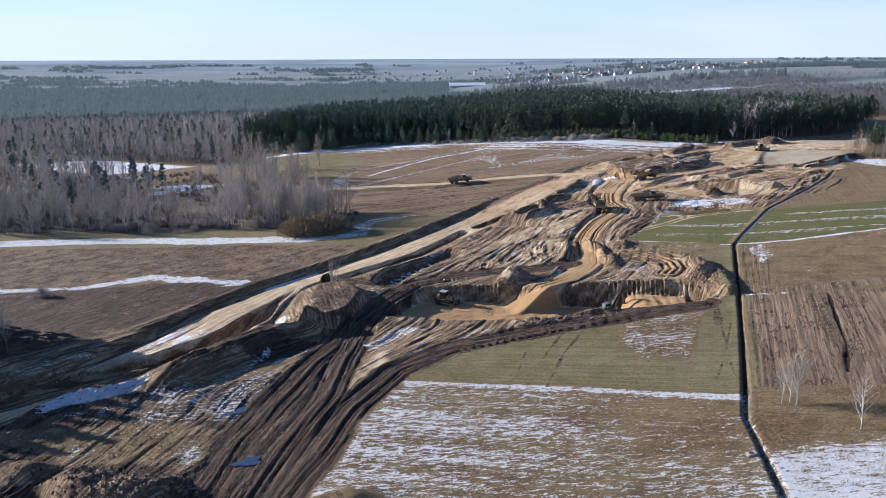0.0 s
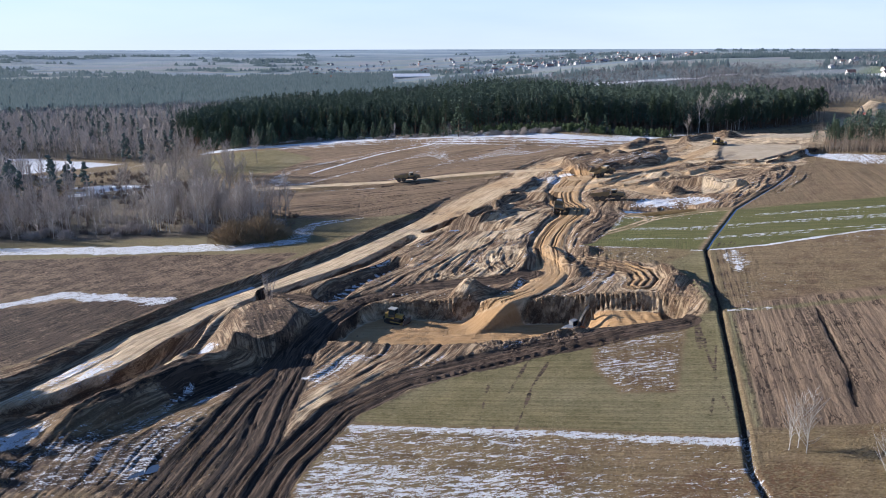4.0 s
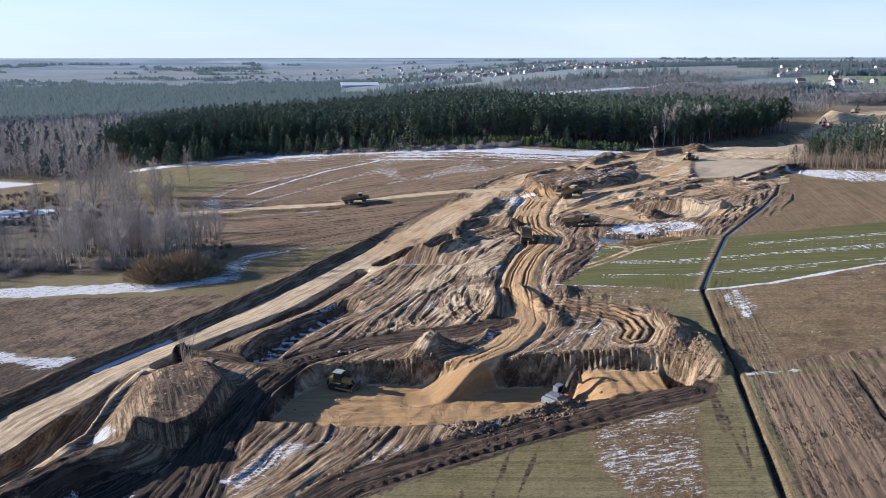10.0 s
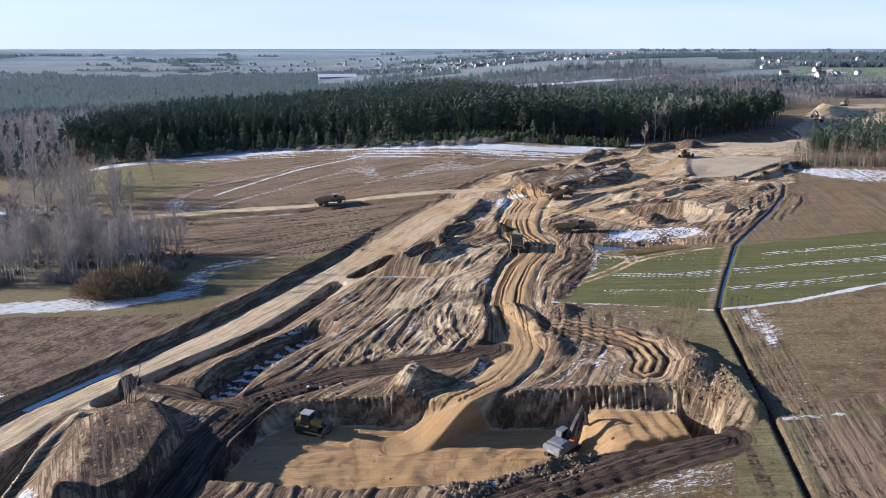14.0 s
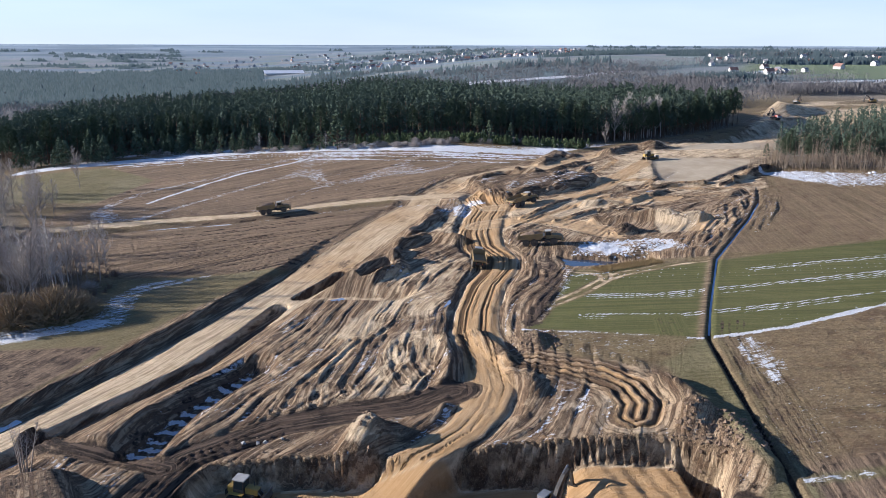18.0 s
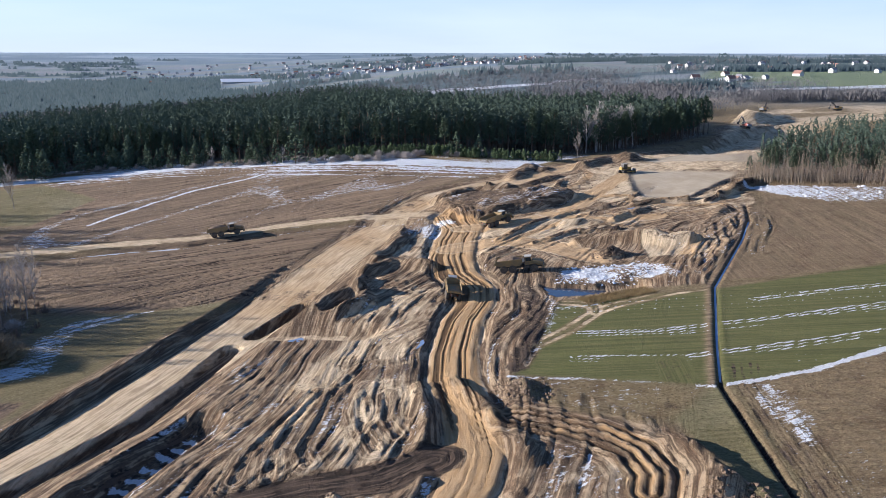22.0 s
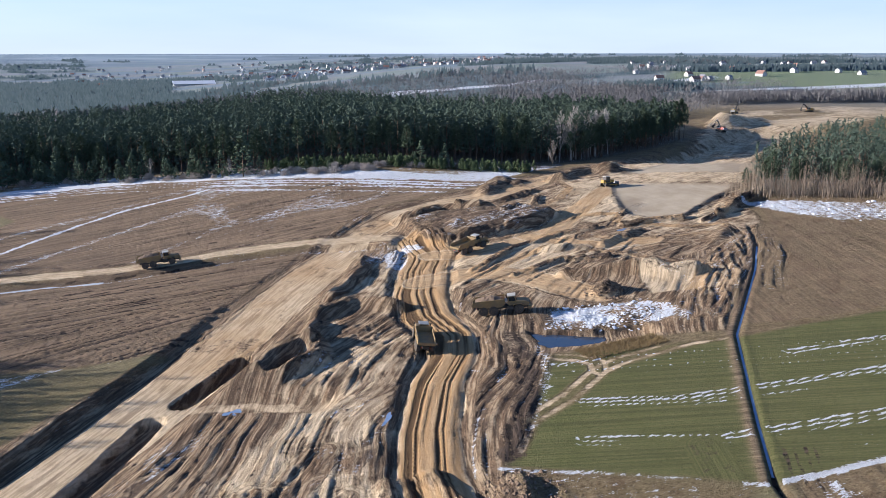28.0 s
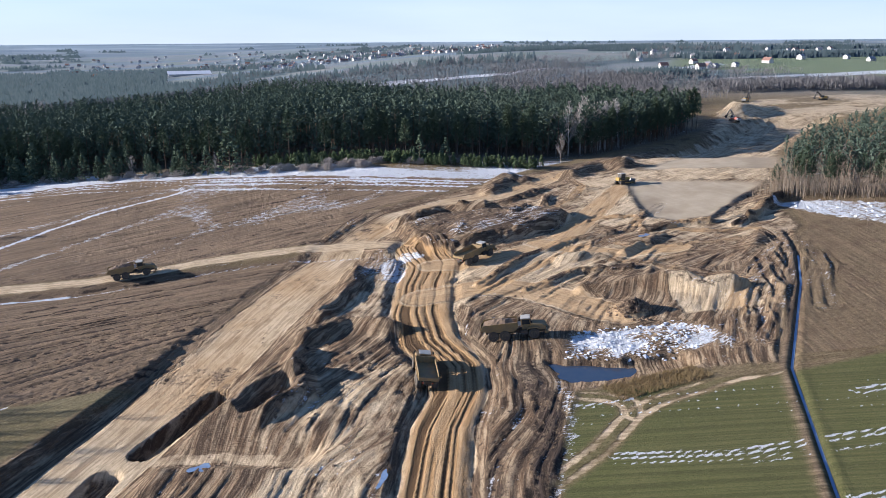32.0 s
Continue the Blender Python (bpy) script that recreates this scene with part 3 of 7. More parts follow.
    m["mud"] = np.maximum(m["mud"], near * np.clip(0.46 - 2.4 * n2, 0.0, 0.85))
    m["sand"] = m["sand"] * (1 - 0.7 * near)
    belt = near * smooth(110, 114, y + 6 * n2) * (1 - smooth(126, 131, y + 4 * n1))
    m["mud"] = np.maximum(m["mud"], belt * 0.62)
    m["snow"] = np.maximum(m["snow"], belt * np.clip(0.3 + 0.8 * n1 + 0.6 * n2, 0.05, 0.42))
    tan = zone(x + 3 * n1, y + 3 * n1, [(-72, 114), (-43, 112.5), (-33, 107.5), (-33, 98), (-47, 101.5), (-62, 106.5)], 2)
    m["dry"], m["mud"] = np.maximum(m["dry"], 0.95 * tan), m["mud"] * (1 - 0.95 * tan)
    m["snow"] = np.maximum(m["snow"] * (1 - tan), tan * np.clip(0.3 + 1.2 * n1, 0.05, 0.5))
    low = near * (1 - smooth(95, 101, y + 6 * n2))
    m["mud"], m["snow"] = np.maximum(m["mud"], 0.6 * low), m["snow"] * (1 - 0.6 * low)

    def heap(px, py, r, h, long=1.0, turn=0.0, rough=0.35):
        u, v = along(x - px, y - py, turn)
        d = np.hypot(u / long, v) / r
        k = np.maximum(0, 1 - d + rough * n1)
        return h * np.minimum(k * 1.25, 1.0) ** 1.1

    def berm(pts, half, h, rough=0.5, top=0.3):
        d, off, run = line(x, y, pts)
        k = np.clip((half * (1 + rough * fbm(x, y, 7, 3)) - d) / (half * (1 - top)), 0, 1)
        return h * k, d, off, run

    def cut(pts, half, depth, top=0.35):
        return berm(pts, half, -depth, 0.25, top)

    # main haul road in its shallow cutting, steep bank on the field side
    d, off, run = line(x, y, ROAD)
    low = smooth(0, 20, run) * (1 - 0.8 * smooth(180, 225, run))
    broad = 4.0 * smooth(140, 165, run) * (1 - smooth(240, 262, run))
    e = np.where(off > 0, d, d - broad)
    bank = np.where(off > 0, smooth(9.4, 7.0, d + 0.9 * n1), smooth(8.5, 5.5, e + 0.8 * n1))
    z = np.where(d < 16, z - low * 1.55 * bank - low * 0.35 * np.exp(-((off - 6.2) / 1.3) ** 2), z)
    w = smooth(5.3, 4.3, e + 0.8 * n1)
    m["sand"] = np.maximum(m["sand"] * (1 - smooth(12, 8, e)), w * (0.95 - 0.25 * smooth(20, 60, run) * smooth(80, 40, run) - 0.22 * smooth(165, 195, run)))
    m["mud"] = np.where(d < 16, m["mud"] * smooth(4.8, 9, e), m["mud"])
    m["snow"] = np.where(d < 13, m["snow"] * smooth(5, 9, e) + 0.34 * w * np.exp(-((run - 62) / 16) ** 2), m["snow"])
    m["rut"] = np.maximum(m["rut"] * (1 - w), w * (0.16 + 0.3 * smooth(160, 190, run) * (0.7 + 2 * n2)))
    m["mud"] = np.maximum(m["mud"], w * smooth(165, 190, run) * np.clip(0.1 + 1.6 * n2 + 0.6 * n1, 0, 0.5))
    follow(m, e < 8, run, off)
    z = z + w * 0.08 * ridged(off, run, 0.9, 20)
    m["wet"] = np.where(d < 13, m["wet"] * 0.2, m["wet"])
    m["pad"] = m["pad"] * smooth(5, 9, e)
    near_road = smooth(30, 50, run) * (1 - smooth(110, 130, run)) * w
    z = z + near_road * (0.16 * ridged(off + 3 * n2, run, 1.3, 14) + 0.3 * n1)
    m["snow"] = np.maximum(m["snow"], near_road * 0.62 * smooth(0.1, 0.3, ridged(off + run * 0.35, run * 0.3, 2.2, 2)) * np.exp(-((run - 66) / 9) ** 2))
    # the sunken lane beside the road, a thin sandy ridge and the tall spoil bank east of it
    d, off, run = line(x, y, [(-92, 119), (-79.5, 129.6), (-72.5, 136), (-63.7, 140.4), (-54.5, 145.6), (-46.6, 155), (-43.0, 161.5), (-40.9, 173), (-36.6, 188)])
    half = 4.8 - 3.2 * smooth(60, 92, run)
    k = smooth(half + 1.3, half - 0.1, d + 0.7 * n1) * smooth(0, 12, run)
    z = z * (1 - k) + (base_height(x, y) - 4.3 + 2.6 * smooth(66, 94, run) + 0.1 * ridged(off, run, 1.1, 30) + 0.15 * n1) * k
    follow(m, k > 0.3, run, off)
    m["sand"], m["pad"] = m["sand"] * (1 - k), m["pad"] * (1 - k)
    m["mud"], m["snow"], m["wet"] = np.where(k > 0.3, 0.34 + 0.6 * n2, m["mud"]), m["snow"] * (1 - k) + 0.12 * k, m["wet"] * (1 - k)
    d, off, run = line(x, y, [(-74, 117), (-66.4, 125), (-58, 128.6), (-49.8, 134), (-42.6, 145.7), (-39, 154), (-37.8, 166), (-36, 178.9), (-33.4, 186)])
    k = smooth(2.3, 0.3, d + 0.8 * n1)
    z = z + 0.9 * k
    m["sand"] = np.maximum(m["sand"], 0.9 * k * smooth(30, 44, run))
    m["mud"] = m["mud"] * (1 - k * smooth(30, 44, run))
    m["snow"] = np.maximum(m["snow"] * (1 - k), 0.66 * smooth(2.6, 0.8, np.abs(off + 1.6) + 2.5 * n1) * smooth(4, 10, run) * (1 - smooth(30, 36, run)))
    d, off, run = line(x, y, [(-53, 125), (-45.3, 134.4), (-41.5, 139.4), (-38.1, 145), (-34.1, 149.8), (-28.3, 153.2)])
    k = np.clip((4.6 - d + 1.6 * n1) / 3.6, 0, 1) * smooth(0, 9, run)
    z = z + 3.0 * k * (1 + 0.5 * n1) - 0.9 * np.exp(-((off + 6.5) / 2.4) ** 2) * (d < 12) * smooth(2, 12, run)
    follow(m, d < 5, run, off)
    m["mud"], m["sand"] = np.maximum(m["mud"], 0.5 * k * (1 + n1)), m["sand"] * (1 - 0.8 * k)
    m["snow"] = np.maximum(m["snow"] * (1 - k), 0.5 * np.exp(-((off + 6.0 + 5 * n2) / 1.5) ** 2) * (d < 11) * smooth(2, 12, run) * smooth(-0.15, 0.1, n1))
    m["snow"] = np.maximum(m["snow"], 0.85 * zone(x + n1, y + n1, [(-36.6, 157.5), (-35, 163), (-31.5, 157.5)], 0.6))

    # side road and the rutted orange haul way
    d, off, run = line(x, y, SIDE_ROAD)
    w = smooth(3.3, 2.0, d + 0.8 * n1)
    z = z + 0.5 * smooth(5, 2.5, d) - 0.9 * np.exp(-((off + 6.5) / 1.3) ** 2) * (d < 12)
    m["sand"] = np.maximum(m["sand"], w * 0.85)
    m["snow"] = np.maximum(m["snow"] * (1 - w), 0.62 * np.exp(-((off + 7) / 1.4) ** 2) * (d < 12) * smooth(30, 50, run))
    m["mud"] = np.maximum(m["mud"] * (1 - w), 0.45 * np.exp(-((off - 6 - 4 * n2) / 3.0) ** 2) * (d < 14))
    follow(m, d < 4, run, off)
    d, off, run = line(x, y, HAUL)
    half = 3.0 + 0.9 * smooth(14, 30, run) + 1.6 * smooth(90, 125, run)
    w = smooth(1.0, -0.6, d - half + 1.2 * n1)
    groove = ridged(off + 1.5 * fbm(x, y, 20, 2), run, 0.72, 75)
    bed = base_height(x, y) - 0.3
    z = z + w * (0.75 * (bed - z) * smooth(18, 30, run) + 0.17 * groove + 0.2 * fbm(x, y, 1.6, 2)) - 0.5 * np.exp(-((d - half - 0.6) / 0.9) ** 2) * (d < 9)
    m["sand"] = np.maximum(m["sand"], 0.95 * w)
    m["mud"], m["snow"], m["wet"] = m["mud"] * (1 - w), m["snow"] * (1 - w), m["wet"] * (1 - w)
    m["mud"] = np.maximum(m["mud"], 0.62 * np.exp(-((d - half - 2.2) / 1.5) ** 2) * (run > 40) * (0.6 + n2))
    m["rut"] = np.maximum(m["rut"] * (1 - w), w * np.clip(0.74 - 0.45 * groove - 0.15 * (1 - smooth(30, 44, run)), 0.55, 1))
    follow(m, d < 6, run, off)

    # trenches beside the road, snowy drain and the long spoil banks
    for pts, half, dep in (([(11.0, 246.0), (20.8, 257.2)], 2.1, 2.0),):
        k, d, off, run = cut(pts, half, dep, 0.6)
        z = z + k
        m["sand"] = np.where(d < half, 0.35, m["sand"])
    k, d, off, run = cut([(-14, 187), (-9.5, 197), (-3, 205), (1, 209)], 4.6, 2.5, 0.3)
    z = z + k
    m["snow"] = np.maximum(m["snow"], 0.95 * smooth(2.6, 1.2, d + 2 * n1) * smooth(-0.1, 0.5, np.sin(run * 2.4 + 9 * n1)))
    m["mud"] = np.maximum(m["mud"], 0.55 * smooth(6, 2, d))
    for pts, half, h in (
        ([(-22, 188), (-14, 198)], 3.0, 0.7),
        ([(19, 240), (24, 250), (30, 254), (34, 262)], 3.0, 2.2),
        ([(36, 268), (44, 271), (50, 264)], 3.0, 2.0),
        ([(24, 243), (32, 247), (33, 256)], 2.2, 1.6),
        ([(40, 277), (47, 288), (52, 300)], 3.0, 1.6),
        ([(70, 329), (80, 331), (92, 327)], 4.0, 2.2),
        ([(100, 346), (110, 357)], 4.0, 1.6),
        ([(126, 350), (140, 357), (146, 352)], 4.5, 2.4),
        ([(84, 262), (96, 256), (107, 249)], 2.0, 1.4),
        ([(88, 280), (100, 276), (112, 281)], 2.0, 1.2),
        ([(40, 181), (40, 193), (38, 206)], 2.0, 1.0),
        ([(27, 182), (31, 194), (34, 206)], 2.2, 1.1),
        ([(57, 152), (59, 163), (57, 176)], 2.6, 1.5),
    ):
        k, d, off, run = berm(pts, half, h, 0.9, 0.15)
        z = z + k * (1 + 0.9 * n1)
        m["mud"] = np.maximum(m["mud"], 0.38 * smooth(half, half * 0.3, d) * (0.8 + 2 * n1) * (1 - 0.45 * smooth(262, 300, y)))
        m["sand"] = np.where(d < half, m["sand"] * 0.6, m["sand"])
    # the long narrow trench along the road
    d, off, run = line(x, y, [(-32.5, 192), (-28, 197.4), (-19.2, 206.2), (-8, 216), (0.4, 229.8), (6.2, 241)])
    z = np.where(d < 9, np.minimum(z, base_height(x, y) - 1.5 + 0.2 * np.maximum(d - 2.5, 0) + 0.3 * np.maximum(d - 6, 0) + 0.3 * n1), z)
    k = smooth(2.5, 1.6, d + 0.5 * n1)
    z = z * (1 - k) + (base_height(x, y) - 3.1) * k
    m["sand"], m["mud"] = m["sand"] * (1 - 0.8 * k), np.maximum(m["mud"] * (1 - k), 0.3 * k)
    m["snow"] = np.maximum(m["snow"] * (1 - k), 0.55 * smooth(1.2, 0.4, d) * smooth(16, 4, run))
    # the cross way over the broad road
    d, off, run = line(x, y, [(6.6, 245.6), (10, 243.8), (21, 238.3), (29, 233.5)])
    w = smooth(1.8, 0.9, d + 1.2 * n1)
    z = np.where(d < 8, np.minimum(z, base_height(x, y) - 1.35 + 0.55 * np.maximum(d - 1.6, 0)), z)
    m["sand"], m["mud"], m["snow"] = np.maximum(m["sand"], 0.55 * w), m["mud"] * (1 - w), m["snow"] * (1 - w)
    # broad spoil heap behind the haul junction, its steep side towards the flats
    k = zone(x + 3 * n1, y + 3 * n1, [(66, 322), (69, 303), (78, 299), (92, 300), (104, 306), (104, 312), (91, 321), (78, 325)], 2.0)
    z = z + k * (2.6 + 1.2 * n1)
    m["mud"], m["sand"] = np.maximum(m["mud"], k * 0.5), m["sand"] * (1 - 0.8 * k)
    m["snow"] = np.maximum(m["snow"], k * np.clip(0.25 + n1, 0, 0.4))
    m["snow"] = np.maximum(m["snow"], 0.55 * smooth(4, 1.5, line(x, y, [(57, 291), (59, 299), (64, 303)])[0] + 4 * n1))
    # curved grooves on the pale spread soil
    for pts in ([(15, 191), (14.6, 195), (16.8, 200), (20.7, 210), (27, 218)], [(23.5, 191), (23, 197), (23.3, 203), (26, 210)], [(6, 191), (8, 197), (12, 203), (18, 212)], [(10, 190), (11, 196), (14, 203), (19, 211)], [(27, 193), (26.5, 199), (28, 206)]):
        d, off, run = line(x, y, pts)
        f = smooth(0.75, 0.3, d + 0.5 * n1)
        z = z - 0.16 * f + 0.1 * np.exp(-((d - 1.0) / 0.4) ** 2)
        m["mud"], m["wet"] = np.maximum(m["mud"], 0.45 * f), np.maximum(m["wet"], 0.3 * f)
        follow(m, d < 2.5, run, off)
    for pts in ([(25, 210), (28, 214), (31, 216.5)], [(33, 217), (36.5, 221)], [(35, 232), (38, 236)], [(20, 205), (23, 209)], [(30, 211), (33, 214.5)], [(12, 198), (15, 202)]):
        f = smooth(0.9, 0.4, line(x, y, pts)[0] + 1.2 * n1)
        z = z - 0.08 * f
        m["wet"], m["sand"], m["snow"] = np.maximum(m["wet"], f), m["sand"] * (1 - f), np.maximum(m["snow"] * (1 - f), 0.3 * f)
    # sandy flats east of the junction
    flat = zone(x, y, [(62, 262), (72, 258), (84, 256), (104, 247), (116, 262), (120, 286), (104, 296), (80, 290), (66, 284)], 3)
    m["sand"] = np.maximum(m["sand"], flat * np.clip(0.46 + 1.5 * n2, 0.12, 0.95))
    m["mud"], m["wet"] = m["mud"] * (1 - 0.5 * flat), m["wet"] * (1 - flat)
    a2, b2 = along(x, y, 35)
    z = z + flat * 0.3 * ridged(b2 + 9 * n2, a2, 2.4, 9)
    for pts, half in (([(66.8, 293.6), (74.4, 289), (86.7, 290.5), (96.8, 294.2), (105.2, 302.2), (122.1, 318.8), (132.1, 327.2)], 3.6), ([(59, 277), (69.6, 275), (77.4, 267.3), (80.9, 255), (84, 249)], 4.0), ([(90, 294), (93, 286.8), (100, 276.5), (111, 273.3)], 2.6)):
        d, off, run = line(x, y, pts)
        w = smooth(half + 0.8, half - 0.8, d + 1.2 * n1)
        z = z + w * 0.1 * ridged(off, run, 1.2, 40)
        m["sand"], m["rut"] = np.maximum(m["sand"], 0.95 * w), np.maximum(m["rut"] * (1 - w), 0.5 * w)
        m["mud"], m["snow"], m["wet"] = m["mud"] * (1 - w), m["snow"] * (1 - w), m["wet"] * (1 - w)
        follow(m, d < half + 1, run, off)
    d, off, run = line(x, y, [(87, 264), (95, 258.5), (100.2, 251), (104, 249)])
    k = smooth(2.6, 0.5, d + n1)
    z, m["sand"], m["mud"] = z + 1.5 * k, m["sand"] * (1 - 0.7 * k), np.maximum(m["mud"], 0.4 * k)
    bright = zone(x, y, [(92, 244), (104, 240), (110, 252), (97, 258)], 1.5)
    m["sand"] = np.maximum(m["sand"], bright)
    # arcs of wheel ruts where machines turn
    d, off, run = line(x, y, [(42, 191.5), (46, 188), (50, 182.5), (52, 177), (51.5, 171.5), (49.5, 168.5)])
    w = smooth(3.9, 3.0, d + n1)
    z = z + w * (0.15 * np.sin(off * 4.2 + 0.5 * n1) + 0.1 * ridged(off, run, 0.8, 30))
    follow(m, d < 5.5, run, off * 0.7)
    m["sand"], m["rut"] = np.maximum(m["sand"], (0.42 + 0.8 * n1) * w), np.maximum(m["rut"] * (1 - w), w * (0.66 - 0.16 * np.sin(off * 4.2 + 0.5 * n1)))
    m["mud"] = m["mud"] * (1 - w)
    m["snow"] = m["snow"] * (1 - w)

    # the pit: floor, ribbed walls, sand bench, access ramp
    px, py = x + 0.7 * n1, y + 0.7 * n1
    inside = zone(px, py, PIT, 0.2)
    d = line(px, py, PIT + PIT[:1])[0]
    rib = np.abs(np.sin(x * 3.4 + n1)) * (y > 160) * (x > -2)
    down = np.where(inside > 0.5, smooth(0, 1.9 - 0.5 * (y > 160), d - 0.3 * rib), 0)
    ramp_d, ramp_off, ramp_run = line(x, y, HAUL)
    ramp = smooth(3.9, 2.6, ramp_d) * smooth(30, 22, ramp_run)
    floor_z = base_height(x, y) * 0.25 - 4.5 + 0.8 * n1 + 0.3 * fbm(x, y, 2.2, 2)
    bench = zone(x + 0.3 * n1, y + 0.3 * n1, [(35, 156.5), (39.5, 166), (52, 163), (50.5, 154), (41, 154.2)], 0.5)
    floor_z = np.maximum(floor_z, floor_z + bench * (3.9 * smooth(35.5, 42, x) + 0.06 * np.sin(x * 3.0)))
    ramp_z = floor_z + (base_height(x, y) - floor_z) * smooth(0, 10.5, ramp_run)
    floor_z = floor_z * (1 - ramp) + ramp_z * ramp
    floor_z = floor_z + 0.2 * ridged(y + 0.15 * x + 5 * n2, x, 1.0, 14) * (1 - ramp) * (1 - bench)
    z = z * (1 - down) + floor_z * down
    floor = np.where(inside > 0.5, smooth(1.5, 2.3, d), 0)
    wall = np.where(inside > 0.5, smooth(0, 0.5, d), 0) * (1 - floor)
    m["sand"] = np.where(inside > 0.5, np.maximum(0.92 * floor + 0.45 * wall, ramp), m["sand"])
    for key in ("mud", "snow", "wet"):
        m[key] = m[key] * (1 - np.maximum(floor, wall))
    m["rut"] = np.maximum(m["rut"] * (1 - floor), np.where(inside > 0.5, floor * 0.6, 0))
    follow(m, (inside > 0.5) & (ramp < 0.3), x, y + 0.1 * x + 2 * n1)
    # big spoil mound west of the pit, sand heap, soil heaps
    mound = zone(x + n1, y + n1, [(-36, 160), (-35, 181), (-22, 181), (-17, 170), (-19, 154), (-29, 152)], 2.4) * smooth(-38.5, -27, x)
    z = z + mound * 3.0
    m["sand"], m["snow"] = m["sand"] * (1 - mound), m["snow"] * (1 - mound)
    m["mud"] = np.where(mound > 0.3, 0.62 * mound + 0.5 * n1, m["mud"])
    follow(m, mound > 0.3, y, x + 0.3 * y)
    z = z + mound * (0.12 * ridged(x + 0.3 * y, y, 1.2, 20) + 0.5 * n1)
    for px, py, r, h, lo, tu, sandy in (
        (16, 177, 4.2, 3.0, 1.1, 0, 0.5), (30.5, 151, 3.4, 1.6, 2.2, 10, 0.45), (20, 149.5, 3.0, 1.2, 2.0, 0, 0.4), (85.5, 249, 2.6, 2.2, 1.5, 20, 0.0),
        (-47, 93, 5.0, 3.4, 1.8, 160, 0.1), (-38, 90, 5.0, 2.6, 1.6, 30, 0.0), (-58, 99, 4.0, 2.2, 1.5, 150, 0.0), (-12, 86, 4.0, 1.6, 1.6, 0, 0.0),
        (153, 364, 4.0, 2.2, 1.4, 0, 0.5), (148, 353, 4.0, 1.2, 1.8, 30, 0.0), (113, 353, 3.6, 1.2, 1.8, 20, 0.0), (55.5, 166, 3.5, 2.2, 1.3, 80, 0.3),
        (125, 268, 3.0, 0.8, 3.0, 40, 0.2), (46, 198, 3.0, 1.0, 1.5, 70, 0.1), (297, 490, 10, 7.5, 1.2, 0, 0.9), (316, 494, 9, 4, 2.0, 0, 0.7),
    ):
        k = heap(px, py, r, h, lo, tu)
        z = z + k
        f = smooth(0.1, 0.5, k / h)
        m["sand"] = m["sand"] * (1 - f) + sandy * f
        m["mud"] = np.maximum(m["mud"] * (1 - f), f * (0.5 if sandy < 0.15 else 0))
        m["snow"] = m["snow"] * (1 - f)

    # muddy tracks sweeping in from the near left
    for pts, half, dark in (
        ([(-24, 60), (-20.5, 89), (-17.8, 100.4), (-14.7, 114.5), (-8.3, 127.5), (1.4, 136), (11.9, 139.5), (22.8, 142.5), (33.7, 144.5), (50.5, 147)], 3.6, 0.95),
        ([(-33, 70), (-30.9, 96), (-30.3, 106), (-27.6, 117), (-23.3, 135), (-18, 153), (-14, 162)], 3.6, 0.85),
        ([(-27, 70), (-24.7, 90), (-23.1, 103), (-19.5, 120), (-17.6, 140), (-16.5, 156), (-13, 170), (-7, 181), (5, 185.5), (14, 185.5), (23, 184), (30, 186)], 3.4, 0.9),
        ([(-10, 180), (-18, 186), (-26, 192), (-30, 198)], 2.2, 0.7),
    ):
        d, off, run = line(x, y, pts)
        w = smooth(1.0, -0.8, d - half + 1.6 * n1)
        bed = base_height(x, y) - 0.25 + 0.8 * n2
        bed = np.where(z < bed - 1.2, z, bed)
        z = z + w * (0.85 * (bed - z) + 0.3 * ridged(off + 2 * fbm(x, y, 18, 2), run, 0.7, 80) + 0.12 * ridged(off, run, 1.7, 50))
        m["mud"] = np.maximum(m["mud"], w * dark)
        m["wet"] = np.maximum(m["wet"], w * 0.28)
        follow(m, d < half, run, off)
        m["sand"], m["snow"], m["pad"] = m["sand"] * (1 - w), m["snow"] * (1 - 0.75 * w), m["pad"] * (1 - w)
    # snow streak on the spread soil before the pit
    m["snow"] = np.maximum(m["snow"], 0.5 * zone(x, y, [(-13, 138), (-6, 146), (0, 149), (-9, 150), (-16, 142)], 1.5))
    # near puddle hollow
    z = z - 2.0 * smooth(5.5, 2.5, np.hypot(x + 54, (y - 91) * 1.3))

    # levelled pads of the new carriageway, cut through the woods
    for pts, lift in ((PAD, -0.2), (PAD_BACK, -0.2)):
        k = zone(x + 2 * n1, y + 2 * n1, pts, 1.6)
        z = z * (1 - k) + (base_height(x, y) + lift) * k
        m["pad"] = np.maximum(m["pad"], k)
        for key in ("sand", "mud", "snow", "wet"):
            m[key] = m[key] * (1 - k)
    d = line(x, y, [(130, 287), (146, 297), (163.5, 308.5)])[0] + 2 * n1
    z = z - 0.9 * smooth(2.6, 0.8, d)
    m["mud"] = np.maximum(m["mud"], 0.45 * smooth(4, 1.5, d))
    corridor = zone(x, y, [(150, 364), (163, 331), (181, 327), (256, 408), (340, 462), (310, 520), (244, 443), (228, 426), (190, 397)], 2)
    m["sand"] = np.maximum(m["sand"], corridor * 0.62)
    m["mud"], m["snow"] = m["mud"] * (1 - corridor), m["snow"] * (1 - corridor)
    cutting = zone(x + 2 * n1, y + 2 * n1, [(164, 372), (176, 383), (198, 401), (240, 434), (300, 478), (330, 462), (256, 408), (196, 350), (180, 352)], 4.0)
    z = z - 4.5 * cutting * smooth(150, 185, x)
    d, off, run = line(x, y, [(158, 371), (172, 384), (195, 404), (236, 438)])
    k = smooth(6, 2, d)
